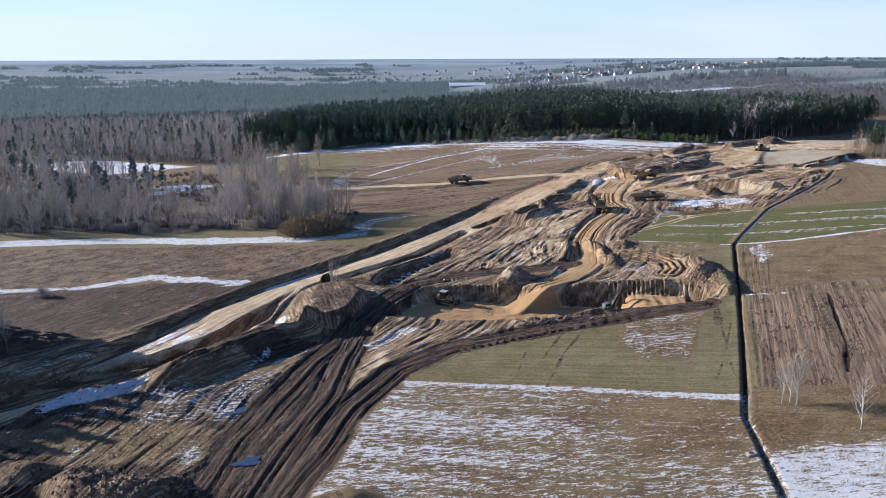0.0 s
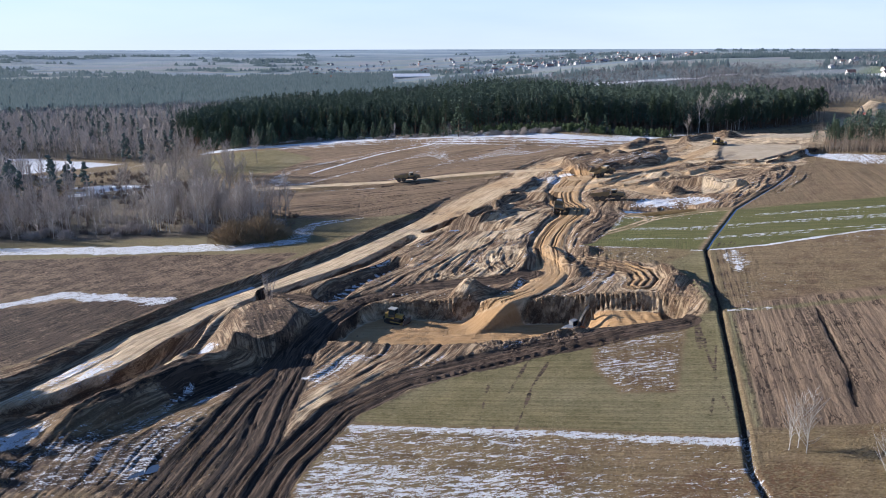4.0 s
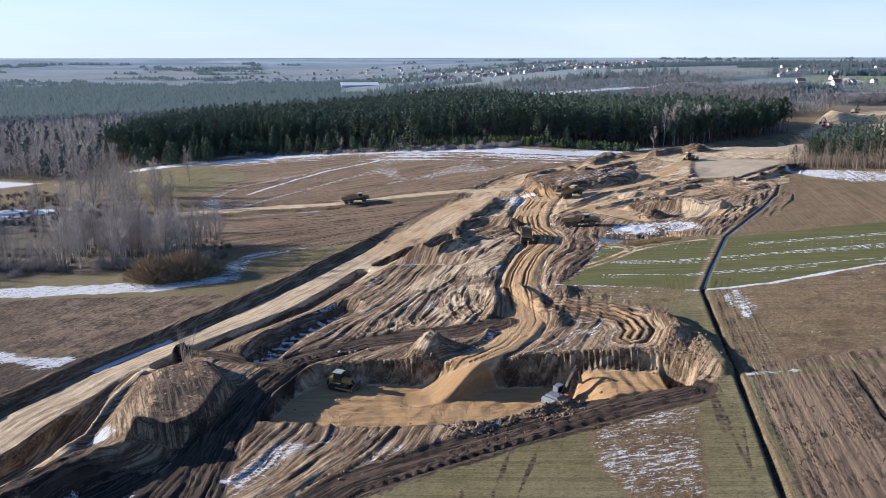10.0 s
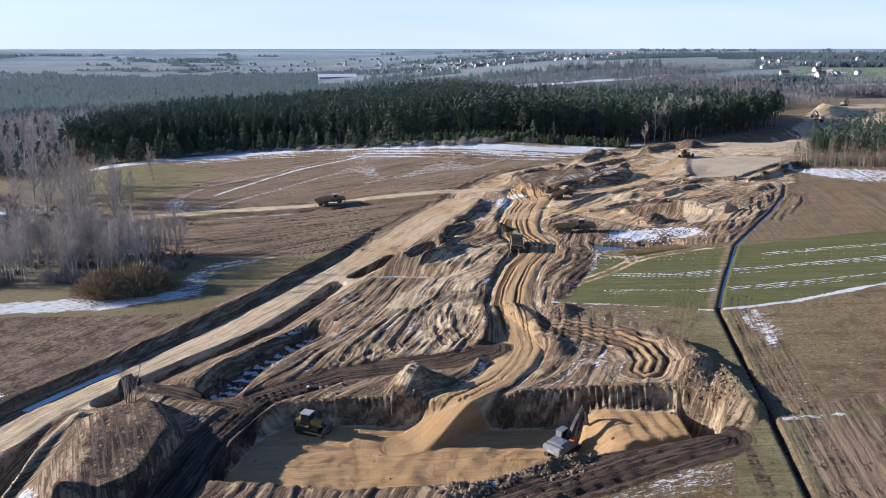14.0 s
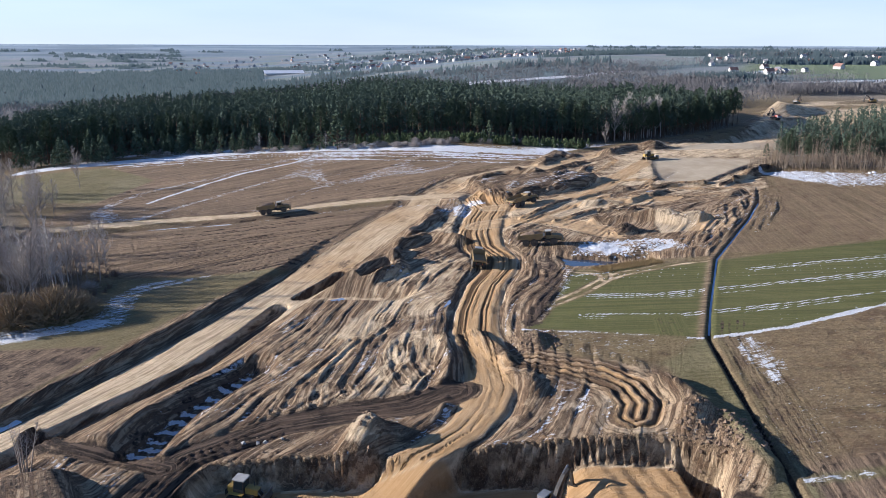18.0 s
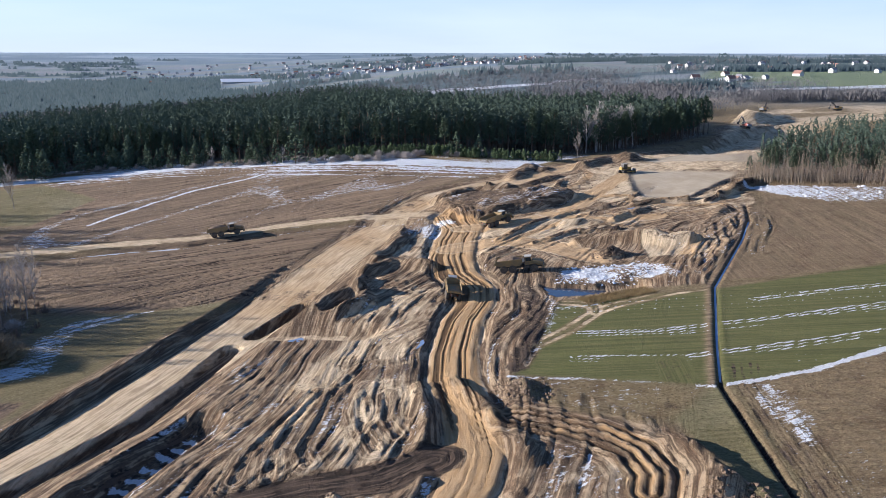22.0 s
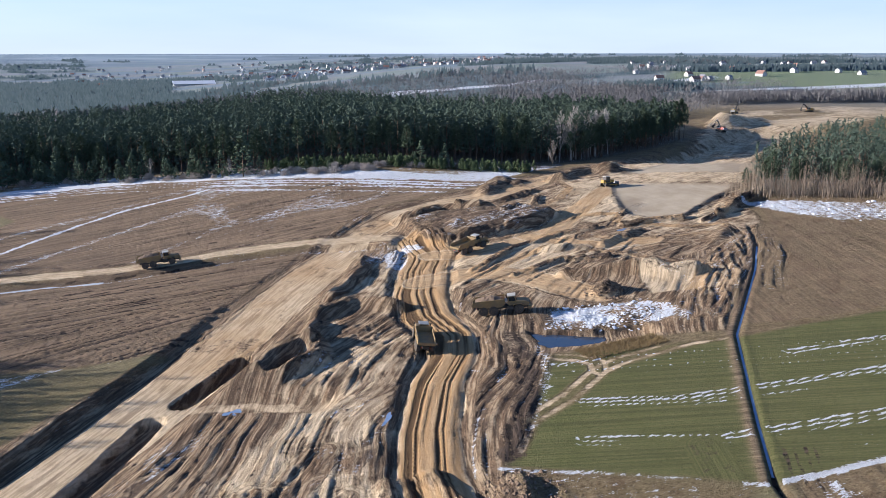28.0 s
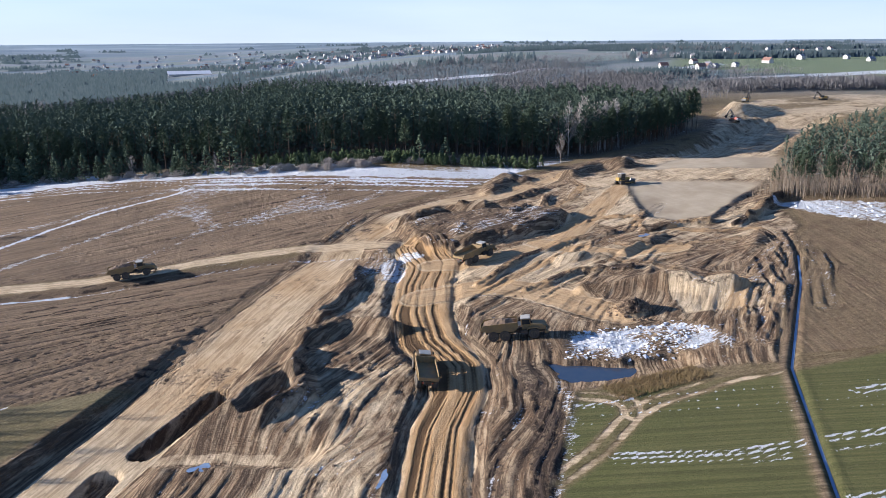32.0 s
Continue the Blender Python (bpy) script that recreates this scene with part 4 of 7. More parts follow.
    m["sand"], m["mud"] = m["sand"] * (1 - 0.8 * k), np.maximum(m["mud"], 0.4 * k)
    for pts in ([(92, 232), (97, 239), (113, 254), (128, 264)], [(96, 230), (104, 238), (118, 251), (131, 262)], [(112, 236), (117, 243), (125, 250), (129, 257)]):
        d, off, run = line(x, y, pts)
        w = smooth(2.6, 1.6, d)
        follow(m, d < 2.6, run, off)
        z = z + w * 0.22 * ridged(off, run, 1.1, 16)
        m["rut"] = np.maximum(m["rut"], 0.5 * w)
        m["snow"] = np.maximum(m["snow"], 0.25 * w)
    # wheel ruts, spoil ridges and wet hollows over the upper site
    for pts, half, ridge in (
        ([(113, 292), (117, 286), (123, 278), (131, 275), (128, 264), (120, 257)], 1.7, 0.0), ([(93, 267), (106, 269.5), (118, 267.5), (124, 265)], 1.6, 0.0),
        ([(103, 283), (108, 276), (114, 274), (123, 271)], 1.6, 0.0), ([(97, 274), (101, 269), (105.5, 260), (110.5, 252)], 1.6, 0.0),
        ([(97, 299), (107.5, 303), (116, 299)], 1.8, 0.0), ([(128, 306), (116, 295.5), (109.5, 289), (98, 286), (84, 280), (70, 272)], 1.9, 0.0),
        ([(129, 279), (143, 287), (153, 293)], 1.7, 0.5), ([(112, 287), (120, 286.5), (126, 284.5)], 1.5, 0.9), ([(134, 281), (147, 290), (160, 299)], 1.6, 0.9),
        ([(70, 276), (82, 285), (96, 291), (106, 290)], 1.5, 0.6), ([(76, 268), (88, 272), (97, 268)], 1.3, 0.5), ([(86, 330), (100, 332), (112, 338)], 1.8, 0.7),
        ([(104, 318), (114, 324), (122, 334), (124, 344)], 2.0, 0.0), ([(92, 312), (104, 320), (110, 330)], 1.6, 0.6),
    ):
        d, off, run = line(x, y, pts)
        w = smooth(half, half * 0.55, d + 1.0 * n1)
        z = z + w * (0.24 * ridged(off, run, 0.9, 12) + ridge * (1 + n1))
        m["mud"] = np.maximum(m["mud"] * (1 - 0.3 * w), w * (0.5 if ridge else 0.34) * (1 + 2 * n1))
        m["rut"], m["snow"] = np.maximum(m["rut"], 0.55 * w), np.maximum(m["snow"], 0.3 * np.exp(-((off - half) / 0.6) ** 2) * (d < 3))
        follow(m, d < half, run, off)
    # pond hollow
    k = zone(x + 4 * n1, y + 4 * n1 + 3 * n2, POND, 1.2)
    z = z - 1.3 * k - 0.5 * smooth(6, 0, line(x, y, POND + POND[:1])[0])
    sp = zone(x + n1 * 4, y + 3 * n1, [(69, 240), (74, 247), (90, 243), (93, 236), (86, 233), (76, 236.5)], 1.5)
    z = z + sp * (0.9 * fbm(x, y, 3.2, 3) - 0.3)
    m["snow"] = np.maximum(m["snow"], sp * np.clip(0.6 + 1.2 * n1, 0.3, 0.9))
    follow(m, sp > 0.2, x, y * 3)
    k = zone(x + n1, y + n1, [(47, 202), (58, 195.5), (69, 187.5), (64, 184), (58, 181), (50, 189), (46, 196)], 1.2)
    for key in ("sand", "mud", "wet", "rut"):
        m[key] = m[key] * (1 - k)
    m["dry"], m["olive_haze"], m["snow"] = np.maximum(m["dry"], 0.8 * k), np.maximum(m["olive_haze"], 0.35 * k), np.maximum(m["snow"] * (1 - k), 0.26 * k)
    d, off, run = line(x, y, [(69, 197), (66.5, 190), (63.5, 187), (59, 179)])
    f = smooth(2.4, 1.2, d + 1.2 * n1)
    m["mud"], m["snow"] = np.maximum(m["mud"], 0.36 * f), m["snow"] * (1 - f)
    follow(m, d < 2.4, run, off)
    m["snow"] = np.maximum(m["snow"], 0.4 * smooth(1.8, 0.2, line(x, y, [(65, 234), (62, 224), (55, 213), (50.5, 207)])[0] + 2.4 * n1))
    m["mud"] = np.maximum(m["mud"], 0.6 * smooth(3.5, 1.0, line(x, y, [(63, 240), (60, 226), (53, 213), (48, 206)])[0]))
    return z


def ground_values(x, y):
    m = {k: np.zeros(x.shape) for k in ("sand", "mud", "snow", "olive_haze", "green", "plough", "dry", "pad", "wet", "far", "woods", "rut", "crack", "tuft", "row_u", "row_v")}
    z = base_height(x, y)
    r = np.hypot(x, y)
    n1, n2, n3 = fbm(x, y, 5, 3), fbm(x - 31, y + 77, 26, 4), fbm(x + 300, y, 90, 4)
    m["dry"] += 0.7 * (r < 900)
    m["olive_haze"] += np.clip(0.35 + n2, 0, 1) * (r < 900)
    m["row_u"] += x * 0.3 + y
    m["row_v"] += x
    m["snow"] += np.clip(0.12 + 1.6 * n2 + n3, 0, 0.7) * smooth(270, 300, y) * (x < 60) * (r < 900)

    def field(pts, sets, turn=None, soft=0.8):
        k = zone(x + 0.5 * n1, y + 0.5 * n1, pts, soft)
        for key in ("dry", "olive_haze", "green", "plough", "snow"):
            m[key] = m[key] * (1 - k) + sets.get(key, 0) * k
        if turn is not None:
            follow(m, k > 0.5, *along(x, y, turn))
        return k

    field(MEADOW, {"olive_haze": 0.95, "snow": 0.0}, -18)
    for pts in ([(27.5, 142), (20.7, 128.7), (17.2, 118.7), (15, 112)], [(22.5, 140), (17.8, 129.3), (14, 119.7), (12, 113)], [(14.3, 131), (11.8, 120)], [(51.5, 134.8), (45.5, 120.8), (41.4, 111.8)], [(56, 158), (49, 132), (44, 112)], [(58, 163), (52, 145), (48.5, 134)]):
        m["mud"] = np.maximum(m["mud"], 0.56 * smooth(0.5, 0.1, line(x, y, pts)[0] + 0.9 * n1))
    k = field(RIGHT_FIELD, {"plough": 1}, 71)
    follow(m, (k > 0.5) & (y > 151) & (line(x, y, DITCH)[0] > 6 + 0.05 * (187 - y)), *along(x, y, -20))
    z = z + k * 0.05 * ridged(along(x, y, 72)[1], along(x, y, 72)[0], 1.9, 30) * (y < 152)
    m["crack"] = 0.5 * k * (y < 151)
    d = line(x, y, [(73.5, 145), (67.8, 129.2), (64.8, 120.4), (60, 110)])[0]
    z, m["crack"] = z - 0.2 * smooth(0.5, 0.1, d + 0.6 * n1), np.maximum(m["crack"], smooth(0.6, 0.2, d + 0.6 * n1))
    upper = k * smooth(150, 153, y)
    m["dry"] = np.maximum(m["dry"], upper * 0.75)
    m["snow"] = np.maximum(m["snow"], upper * (0.16 + 0.5 * n2) + 0.4 * k * smooth(3.5, 0.5, line(x, y, [(75.5, 184), (73.5, 178), (71, 171)])[0] + n1 * 4))
    d = line(x, y, [(59.5, 149), (70, 147.2), (110, 144), (240, 132)])[0]
    m["olive_haze"] = np.maximum(m["olive_haze"], 0.8 * k * smooth(1.3, 0.6, d + 0.6 * n1))
    m["snow"] = np.maximum(m["snow"], k * smooth(0.9, 0.3, d + n1) * np.where(x < 67, 0.5, 0.12))
    m["olive_haze"] = np.maximum(m["olive_haze"], k * smooth(2.6, 1.6, line(x, y, DITCH)[0]))
    field(GREEN, {"green": 1, "snow": 0.0}, 157)
    g = zone(x, y, GREEN, 0.5)
    a, b = along(x, y, 158)
    rows = np.maximum(0, np.sin(b * 3.1 + 1.0)) ** 16 * smooth(0.08, 0.2, fbm(a / 3 + 40, b * 2, 16, 2))
    broken = smooth(-0.2, 0.0, fbm(a / 5, b * 3, 3, 2))
    m["snow"] = np.maximum(m["snow"], g * 0.6 * rows * broken)
    for pts, gap, number in (([(62.3, 214.3), (73.8, 208.7), (90.6, 204.7), (150, 194)], 0.95, 4), ([(57.9, 205.4), (68.1, 200), (72, 198), (89.8, 194.3), (150, 185)], 1.0, 3), ([(63.6, 226.1), (70.6, 224.2)], 0.9, 2), ([(95, 213), (120, 208), (160, 203)], 1.1, 2)):
        off = line(x, y, pts)[1]
        for i in range(number):
            m["snow"] = np.maximum(m["snow"], g * (0.86 - 0.08 * i) * smooth(0.5, 0.0, np.abs(off + i * gap) + 0.2 * np.abs(n1)) * smooth(-0.28 + 0.07 * i, -0.12 + 0.09 * i, fbm(a / 4 + 9 * i, b, 3, 2)))
    for pts in (TRACK_A, TRACK_B):
        d = line(x, y, pts)[0]
        f = g * smooth(0.8, 0.35, np.abs(d - 1.0) + 0.4 * n1)
        m["dry"], m["sand"] = np.maximum(m["dry"], np.maximum(f, 0.5 * g * smooth(2.2, 1.6, d))), np.maximum(m["sand"], 0.58 * f)
    m["olive_haze"] = np.maximum(m["olive_haze"], g * 0.5 * smooth(2, 0, line(x, y, GREEN + GREEN[:1])[0]))
    m["snow"] = np.maximum(m["snow"], 0.8 * smooth(1.0, 0.2, line(x, y, [(46, 203.5), (57, 196), (70, 187), (84, 185.4), (107, 187.4), (230, 178)])[0] + 0.9 * n1))
    k = field(SNOW_MEADOW, {"olive_haze": 0.45, "dry": 0.75, "snow": 0.4}, -18)
    m["tuft"] = np.maximum(m["tuft"], k * smooth(0.02, 0.16, fbm(x + 60, y * 1.5, 13, 3)))
    m["snow"] = np.clip(m["snow"] + k * (0.4 * n2 + 0.2 * n3), 0, 0.9)
    m["snow"] = np.maximum(m["snow"], k * 0.62 * smooth(2.4, 0.4, line(x, y, [(-9, 123), (0, 120), (19, 114), (43, 105)])[0] + n1 * 1.5))
    east = k * smooth(-0.5, 0.5, x - np.interp(y, [60, 79, 90, 99, 107], [36, 38, 39.5, 40.8, 43.9]))
    m["snow"] = np.maximum(m["snow"], east * 0.62 * (1 - smooth(86, 97, y + n2 * 8)))
    m["snow"] = np.where(east > 0.5, m["snow"] * (1 - 0.9 * smooth(88, 96, y + n2 * 8)), m["snow"])
    m["olive_haze"] = np.where(k > 0.5, np.clip(0.4 + 1.6 * n2, 0, 0.8), m["olive_haze"])
    z = z + k * 0.25 * n1
    k = field(SNOW_SQUARE, {"dry": 0.95, "snow": 0.3}, 0)
    m["tuft"] = np.maximum(m["tuft"], 0.5 * k)
    m["snow"] = np.clip(m["snow"] + k * 0.4 * n2, 0, 0.8)
    k = field(LEFT_FIELD, {"plough": 1}, 55)
    m["row_u"] = np.where(k > 0.5, m["row_u"] * 2.3, m["row_u"])
    d = line(x, y, [(-330, 205), (-116, 199), (-96, 198), (-80, 206.5), (-51, 195.5)])[0]
    m["snow"] = np.maximum(m["snow"], k * 0.62 * smooth(4.2, 0.6, d + 5 * n1 + 4 * n2))
    m["dry"] = np.maximum(m["dry"], k * 0.5 * smooth(6, 3, d))
    m["mud"] = np.maximum(m["mud"], k * (0.5 + 0.16 * smooth(200, 196, y)))
    k = field(LEFT_GRASS, {"olive_haze": 0.95, "dry": 0.3}, 20)
    d = line(x, y, [(-330, 272), (-150, 258), (-110, 257), (-69, 248.5), (-42, 242.5), (-30, 243.5)])[0]
    m["snow"] = np.maximum(m["snow"], 0.62 * smooth(4.4, 2.0, d - 1.5 * smooth(-40, -60, x) + 4 * n1))
    d, off, run = line(x, y, [(-27, 243), (-27, 256), (-24, 265), (-7, 268), (4, 266)])
    m["snow"] = np.maximum(m["snow"], 0.46 * smooth(5, 2, d + 2.5 * smooth(24, 40, run) + 3 * n1))
    k = field(FIELD_BROWN, {"plough": 1, "dry": 0.2})
    fan = radians(1) * np.interp(y, [266, 284, 296, 310], [34, 18, -2, -6])
    v = y * np.cos(fan * 0.5) - x * np.sin(fan) + 3 * n3
    follow(m, k > 0.5, x, v)
    rows = ridged(v, x, 1.0, 90)
    z = z + k * (0.22 * rows + 0.1 * ridged(v, x, 4, 30))
    # rows coloured darker where they dip, by way of the mud mask
    m["mud"] = np.maximum(m["mud"], k * (0.95 * smooth(0.05, -0.3, rows) * smooth(-0.3, 0.0, n2 + 0.12)))
    k = field(FIELD_UPPER, {"plough": 1, "dry": 0.15, "snow": 0.0}, 9)
    m["snow"] = np.maximum(m["snow"], k * np.clip(0.06 + 0.7 * n3 + 0.3 * n2, 0, 0.16))
    rows = ridged(along(x, y, 9)[1] + 4 * n3, along(x, y, 9)[0], 1.5, 70)
    z = z + k * 0.25 * rows
    # dips between the upper rows darkened the same way, more weakly
    m["mud"] = np.maximum(m["mud"], k * 0.75 * smooth(-0.05, -0.4, rows) * smooth(-0.2, 0.1, n2))
    d, off, run = line(x, y, SNOW_EDGE)
    m["snow"] = np.maximum(m["snow"], 0.85 * smooth(4.6, 2, np.abs(d - 2) + 6 * n2) * (1 - 0.3 * smooth(150, 250, run)))
    for o, f in ((-7.5, 0.85), (-10, 0.8), (-13.5, 0.75), (-19, 0.62)):
        m["snow"] = np.maximum(m["snow"], k * f * smooth(0.9, 0.35, np.abs(off - o + 5 * n3) + 2.2 * n2))
    m["snow"] = np.maximum(m["snow"], k * 0.5 * smooth(0.9, 0.3, np.abs(fbm(x * 0.2 + y * 0.12, y * 0.4 - x * 0.3, 14, 2)) * 9) * (0.6 + n3))
    m["snow"] = np.maximum(m["snow"], k * 0.9 * smooth(1.0, 0.5, line(x, y, [(-34, 360), (-27, 368), (-15, 379), (-4, 388), (15, 396), (22, 401)])[0]))
    strip = zone(x, y, [(-95, 456), (-45, 451), (-7, 442), (35, 417), (82, 383), (113, 362), (157, 388), (136, 391), (108, 400), (69, 408), (32, 429), (-8, 457), (-48, 481), (-75, 467), (-108, 477)], 2)
    field([(-100, 436), (-60, 436), (-36, 394), (-52, 368), (-86, 380)], {"olive_haze": 0.9}, 0)
    ponds = np.maximum(zone(x, y, [(-290, 484), (-208, 491), (-141, 453), (-182, 424)], 6), zone(x, y, [(-150, 378), (-115, 357), (-102, 363), (-135, 378)], 3))
    m["snow"] = np.maximum(m["snow"], strip * np.clip(0.5 + 1.2 * n2, 0.2, 0.8))
    field([(120, 258), (140, 271), (152, 291), (175, 278), (260, 225), (260, 209), (140, 215.5), (104, 221), (96, 224)], {"plough": 0.85, "dry": 0.55}, 72)
    k = zone(x, y, [(146, 290), (158, 286.5), (168, 276), (200, 255), (190, 240), (153, 262), (149, 274)], 1.5)
    m["snow"] = np.maximum(m["snow"], k * np.clip(0.62 + n2 + 0.02 * (y - 272), 0.3, 0.85))
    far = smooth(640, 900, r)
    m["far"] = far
    sandy = zone(x, y, [(280, 482), (300, 462), (370, 466), (490, 530), (450, 570), (370, 565), (310, 512)], 10)
    m["sand"] = np.maximum(m["sand"], sandy * np.clip(0.5 + 1.6 * n2, 0, 0.9))
    z = z + sandy * 3.0 * np.maximum(0, fbm(x, y, 24, 3))
    for key in ("dry", "olive_haze", "green", "snow", "plough"):
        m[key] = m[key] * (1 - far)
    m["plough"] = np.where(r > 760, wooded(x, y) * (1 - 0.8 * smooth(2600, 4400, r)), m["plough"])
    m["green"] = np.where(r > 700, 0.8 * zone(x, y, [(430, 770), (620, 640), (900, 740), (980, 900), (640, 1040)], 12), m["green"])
    # the plain grows paler with range: haze painted in through this mask
    m["olive_haze"] = np.where(r > 1500, smooth(2800, 4600, r), m["olive_haze"])
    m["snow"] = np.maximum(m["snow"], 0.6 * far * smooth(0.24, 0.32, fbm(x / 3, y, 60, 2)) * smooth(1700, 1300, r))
    w = np.maximum(zone(x, y, PINES, 4), zone(x, y, PINES_RIGHT, 3))
    hollow = zone(x, y, [(-30, 258), (-60, 262), (-150, 272), (-330, 285), (-620, 420), (-620, 800), (-60, 800), (-118, 560), (-112, 470), (-70, 350)], 4) * (1 - 0.95 * zone(x, y, [(-215, 350), (-120, 350), (-125, 440), (-150, 480), (-330, 500), (-330, 440)], 8))
    m["woods"] = np.maximum(w, 0.85 * hollow)
    m["snow"] = np.maximum(np.where(hollow > 0.5, m["snow"] * 0.5, m["snow"]), ponds * np.clip(0.75 + n2, 0.3, 1))
    m["snow"] = np.maximum(m["snow"] * (1 - 0.8 * w), 0.25 * w)
    z = z + 0.2 * m["plough"] * (r < 500) * (lattice(x / 0.7 + 9, y / 0.7) - 0.5)
    z = works(x, y, z, m)
    # the field ditch with its low banks
    d, off, run = line(x, y, DITCH)
    z = z - (0.6 - 0.25 * (run > 134) + 0.2 * (run < 48)) * smooth(0.5, 0.12, d + 0.25 * n1) + 0.08 * np.exp(-((d - 1.0) / 0.4) ** 2)
    k = smooth(0.45, 0.2, d + 0.4 * n1)
    m["mud"] = np.maximum(m["mud"] * (1 - k), 0.9 * k * (run > 45) * (run < 136))
    spoil = np.exp(-((off - 1.1) / 0.75) ** 2) * (run > 132) * (d < 3)
    for key in ("green", "olive_haze", "dry"):
        m[key] = m[key] * (1 - 0.9 * spoil)
    m["plough"] = np.maximum(m["plough"], 0.7 * spoil)
    m["dry"] = m["dry"] * (1 - 0.5 * k)
    m["snow"] = np.where(d < 0.6, np.where(run < 48, 0.42, 0.0), m["snow"])
    for o in (1.9, 3.0, 4.2, 5.2):
        m["mud"] = np.maximum(m["mud"], 0.5 * smooth(0.45, 0.2, np.abs(off + o)) * (run > 48) * (run < 140))
    return z, m


def axis(lo, hi, step, first, last, grow, back, hold=0.0):
    """Fine steps from lo to hi, and ever longer ones out to first and last."""
    a = list(np.arange(lo, hi + step * 0.5, step))
    s, v = step, a[-1]
    while v < last:
        s = min(s * grow, 90 if v > hold else 1.0)
        v += s
        a.append(v)
    s, v = step, a[0]
    while v > first:
        s = min(s * back, 90)
        v -= s
        a.insert(0, v)
    return np.array(a)


XS, YS = axis(-75, 128, FINE, -3600, 5200, 1.055, 1.09), axis(83, 305, FINE * 1.5, -300, 5200, 1.045, 1.35, 452)


def build_ground():
    gx, gy = np.meshgrid(XS, YS)
    nx, ny = len(XS), len(YS)
    x, y = gx.ravel(), gy.ravel()
    z, m = ground_values(x, y)
    me = bpy.data.meshes.new("ground")
    me.vertices.add(nx * ny)
    me.vertices.foreach_set("co", np.stack([x, y, z], 1).astype(np.float32).ravel())
    i = (np.arange(ny - 1)[:, None] * nx + np.arange(nx - 1)[None]).ravel()
    quads = np.stack([i, i + 1, i + nx + 1, i + nx], 1).astype(np.int32)
    me.loops.add(quads.size)
    me.loops.foreach_set("vertex_index", quads.ravel())
    me.polygons.add(len(quads))
    me.polygons.foreach_set("loop_start", np.arange(0, quads.size, 4, dtype=np.int32))
    me.polygons.foreach_set("use_smooth", np.ones(len(quads), bool))
    me.update(calc_edges=True)
    for name, keys in (("m_work", ("sand", "mud", "snow")), ("m_field", ("olive_haze", "green", "plough")), ("m_more", ("dry", "pad", "wet")), ("m_far", ("far", "woods", "rut")), ("m_fine", ("crack", "tuft", "tuft"))):
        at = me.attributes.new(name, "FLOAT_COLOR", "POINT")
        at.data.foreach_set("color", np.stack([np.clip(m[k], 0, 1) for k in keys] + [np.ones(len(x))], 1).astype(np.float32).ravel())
    for name in ("row_u", "row_v"):
        at = me.attributes.new(name, "FLOAT", "POINT")
        at.data.foreach_set("value", m[name].astype(np.float32))
    me.materials.append(EARTH)
    return tagged(new("ground", me), "brown fields, rutted sandy earthworks and patches of thin snow", "ground", kind="structure"), z.reshape(ny, nx)


GROUND, HEIGHTS = build_ground()


def ground_z(x, y):
    """Height of the built ground at a place."""
    i = int(np.clip(np.searchsorted(XS, x) - 1, 0, len(XS) - 2))
    j = int(np.clip(np.searchsorted(YS, y) - 1, 0, len(YS) - 2))
    u, v = np.clip((x - XS[i]) / (XS[i + 1] - XS[i]), 0, 1), np.clip((y - YS[j]) / (YS[j + 1] - YS[j]), 0, 1)
    h = HEIGHTS
    return float((h[j, i] * (1 - u) + h[j, i + 1] * u) * (1 - v) + (h[j + 1, i] * (1 - u) + h[j + 1, i + 1] * u) * v)


# ---- small tools for meshes ----
def mesh_of(name, verts, faces, mat, smooth_faces=False):
    me = bpy.data.meshes.new(name)
    me.from_pydata([tuple(v) for v in verts], [], faces)
    for mt in (mat if isinstance(mat, (list, tuple)) else [mat]):
        me.materials.append(mt)
    if smooth_faces:
        me.polygons.foreach_set("use_smooth", [True] * len(me.polygons))
    me.update()
    return me


def part(name, me, parent, label="", m=None):
    ob = new(name, me)
    ob.parent = parent
    if m is not None:
        ob.matrix_basis = m
    if label:
        ob["label"] = label
    return ob


def empty(name, m, label, category, group=""):
    ob = new(name)
    ob.matrix_basis = m
    return tagged(ob, label, category, group)


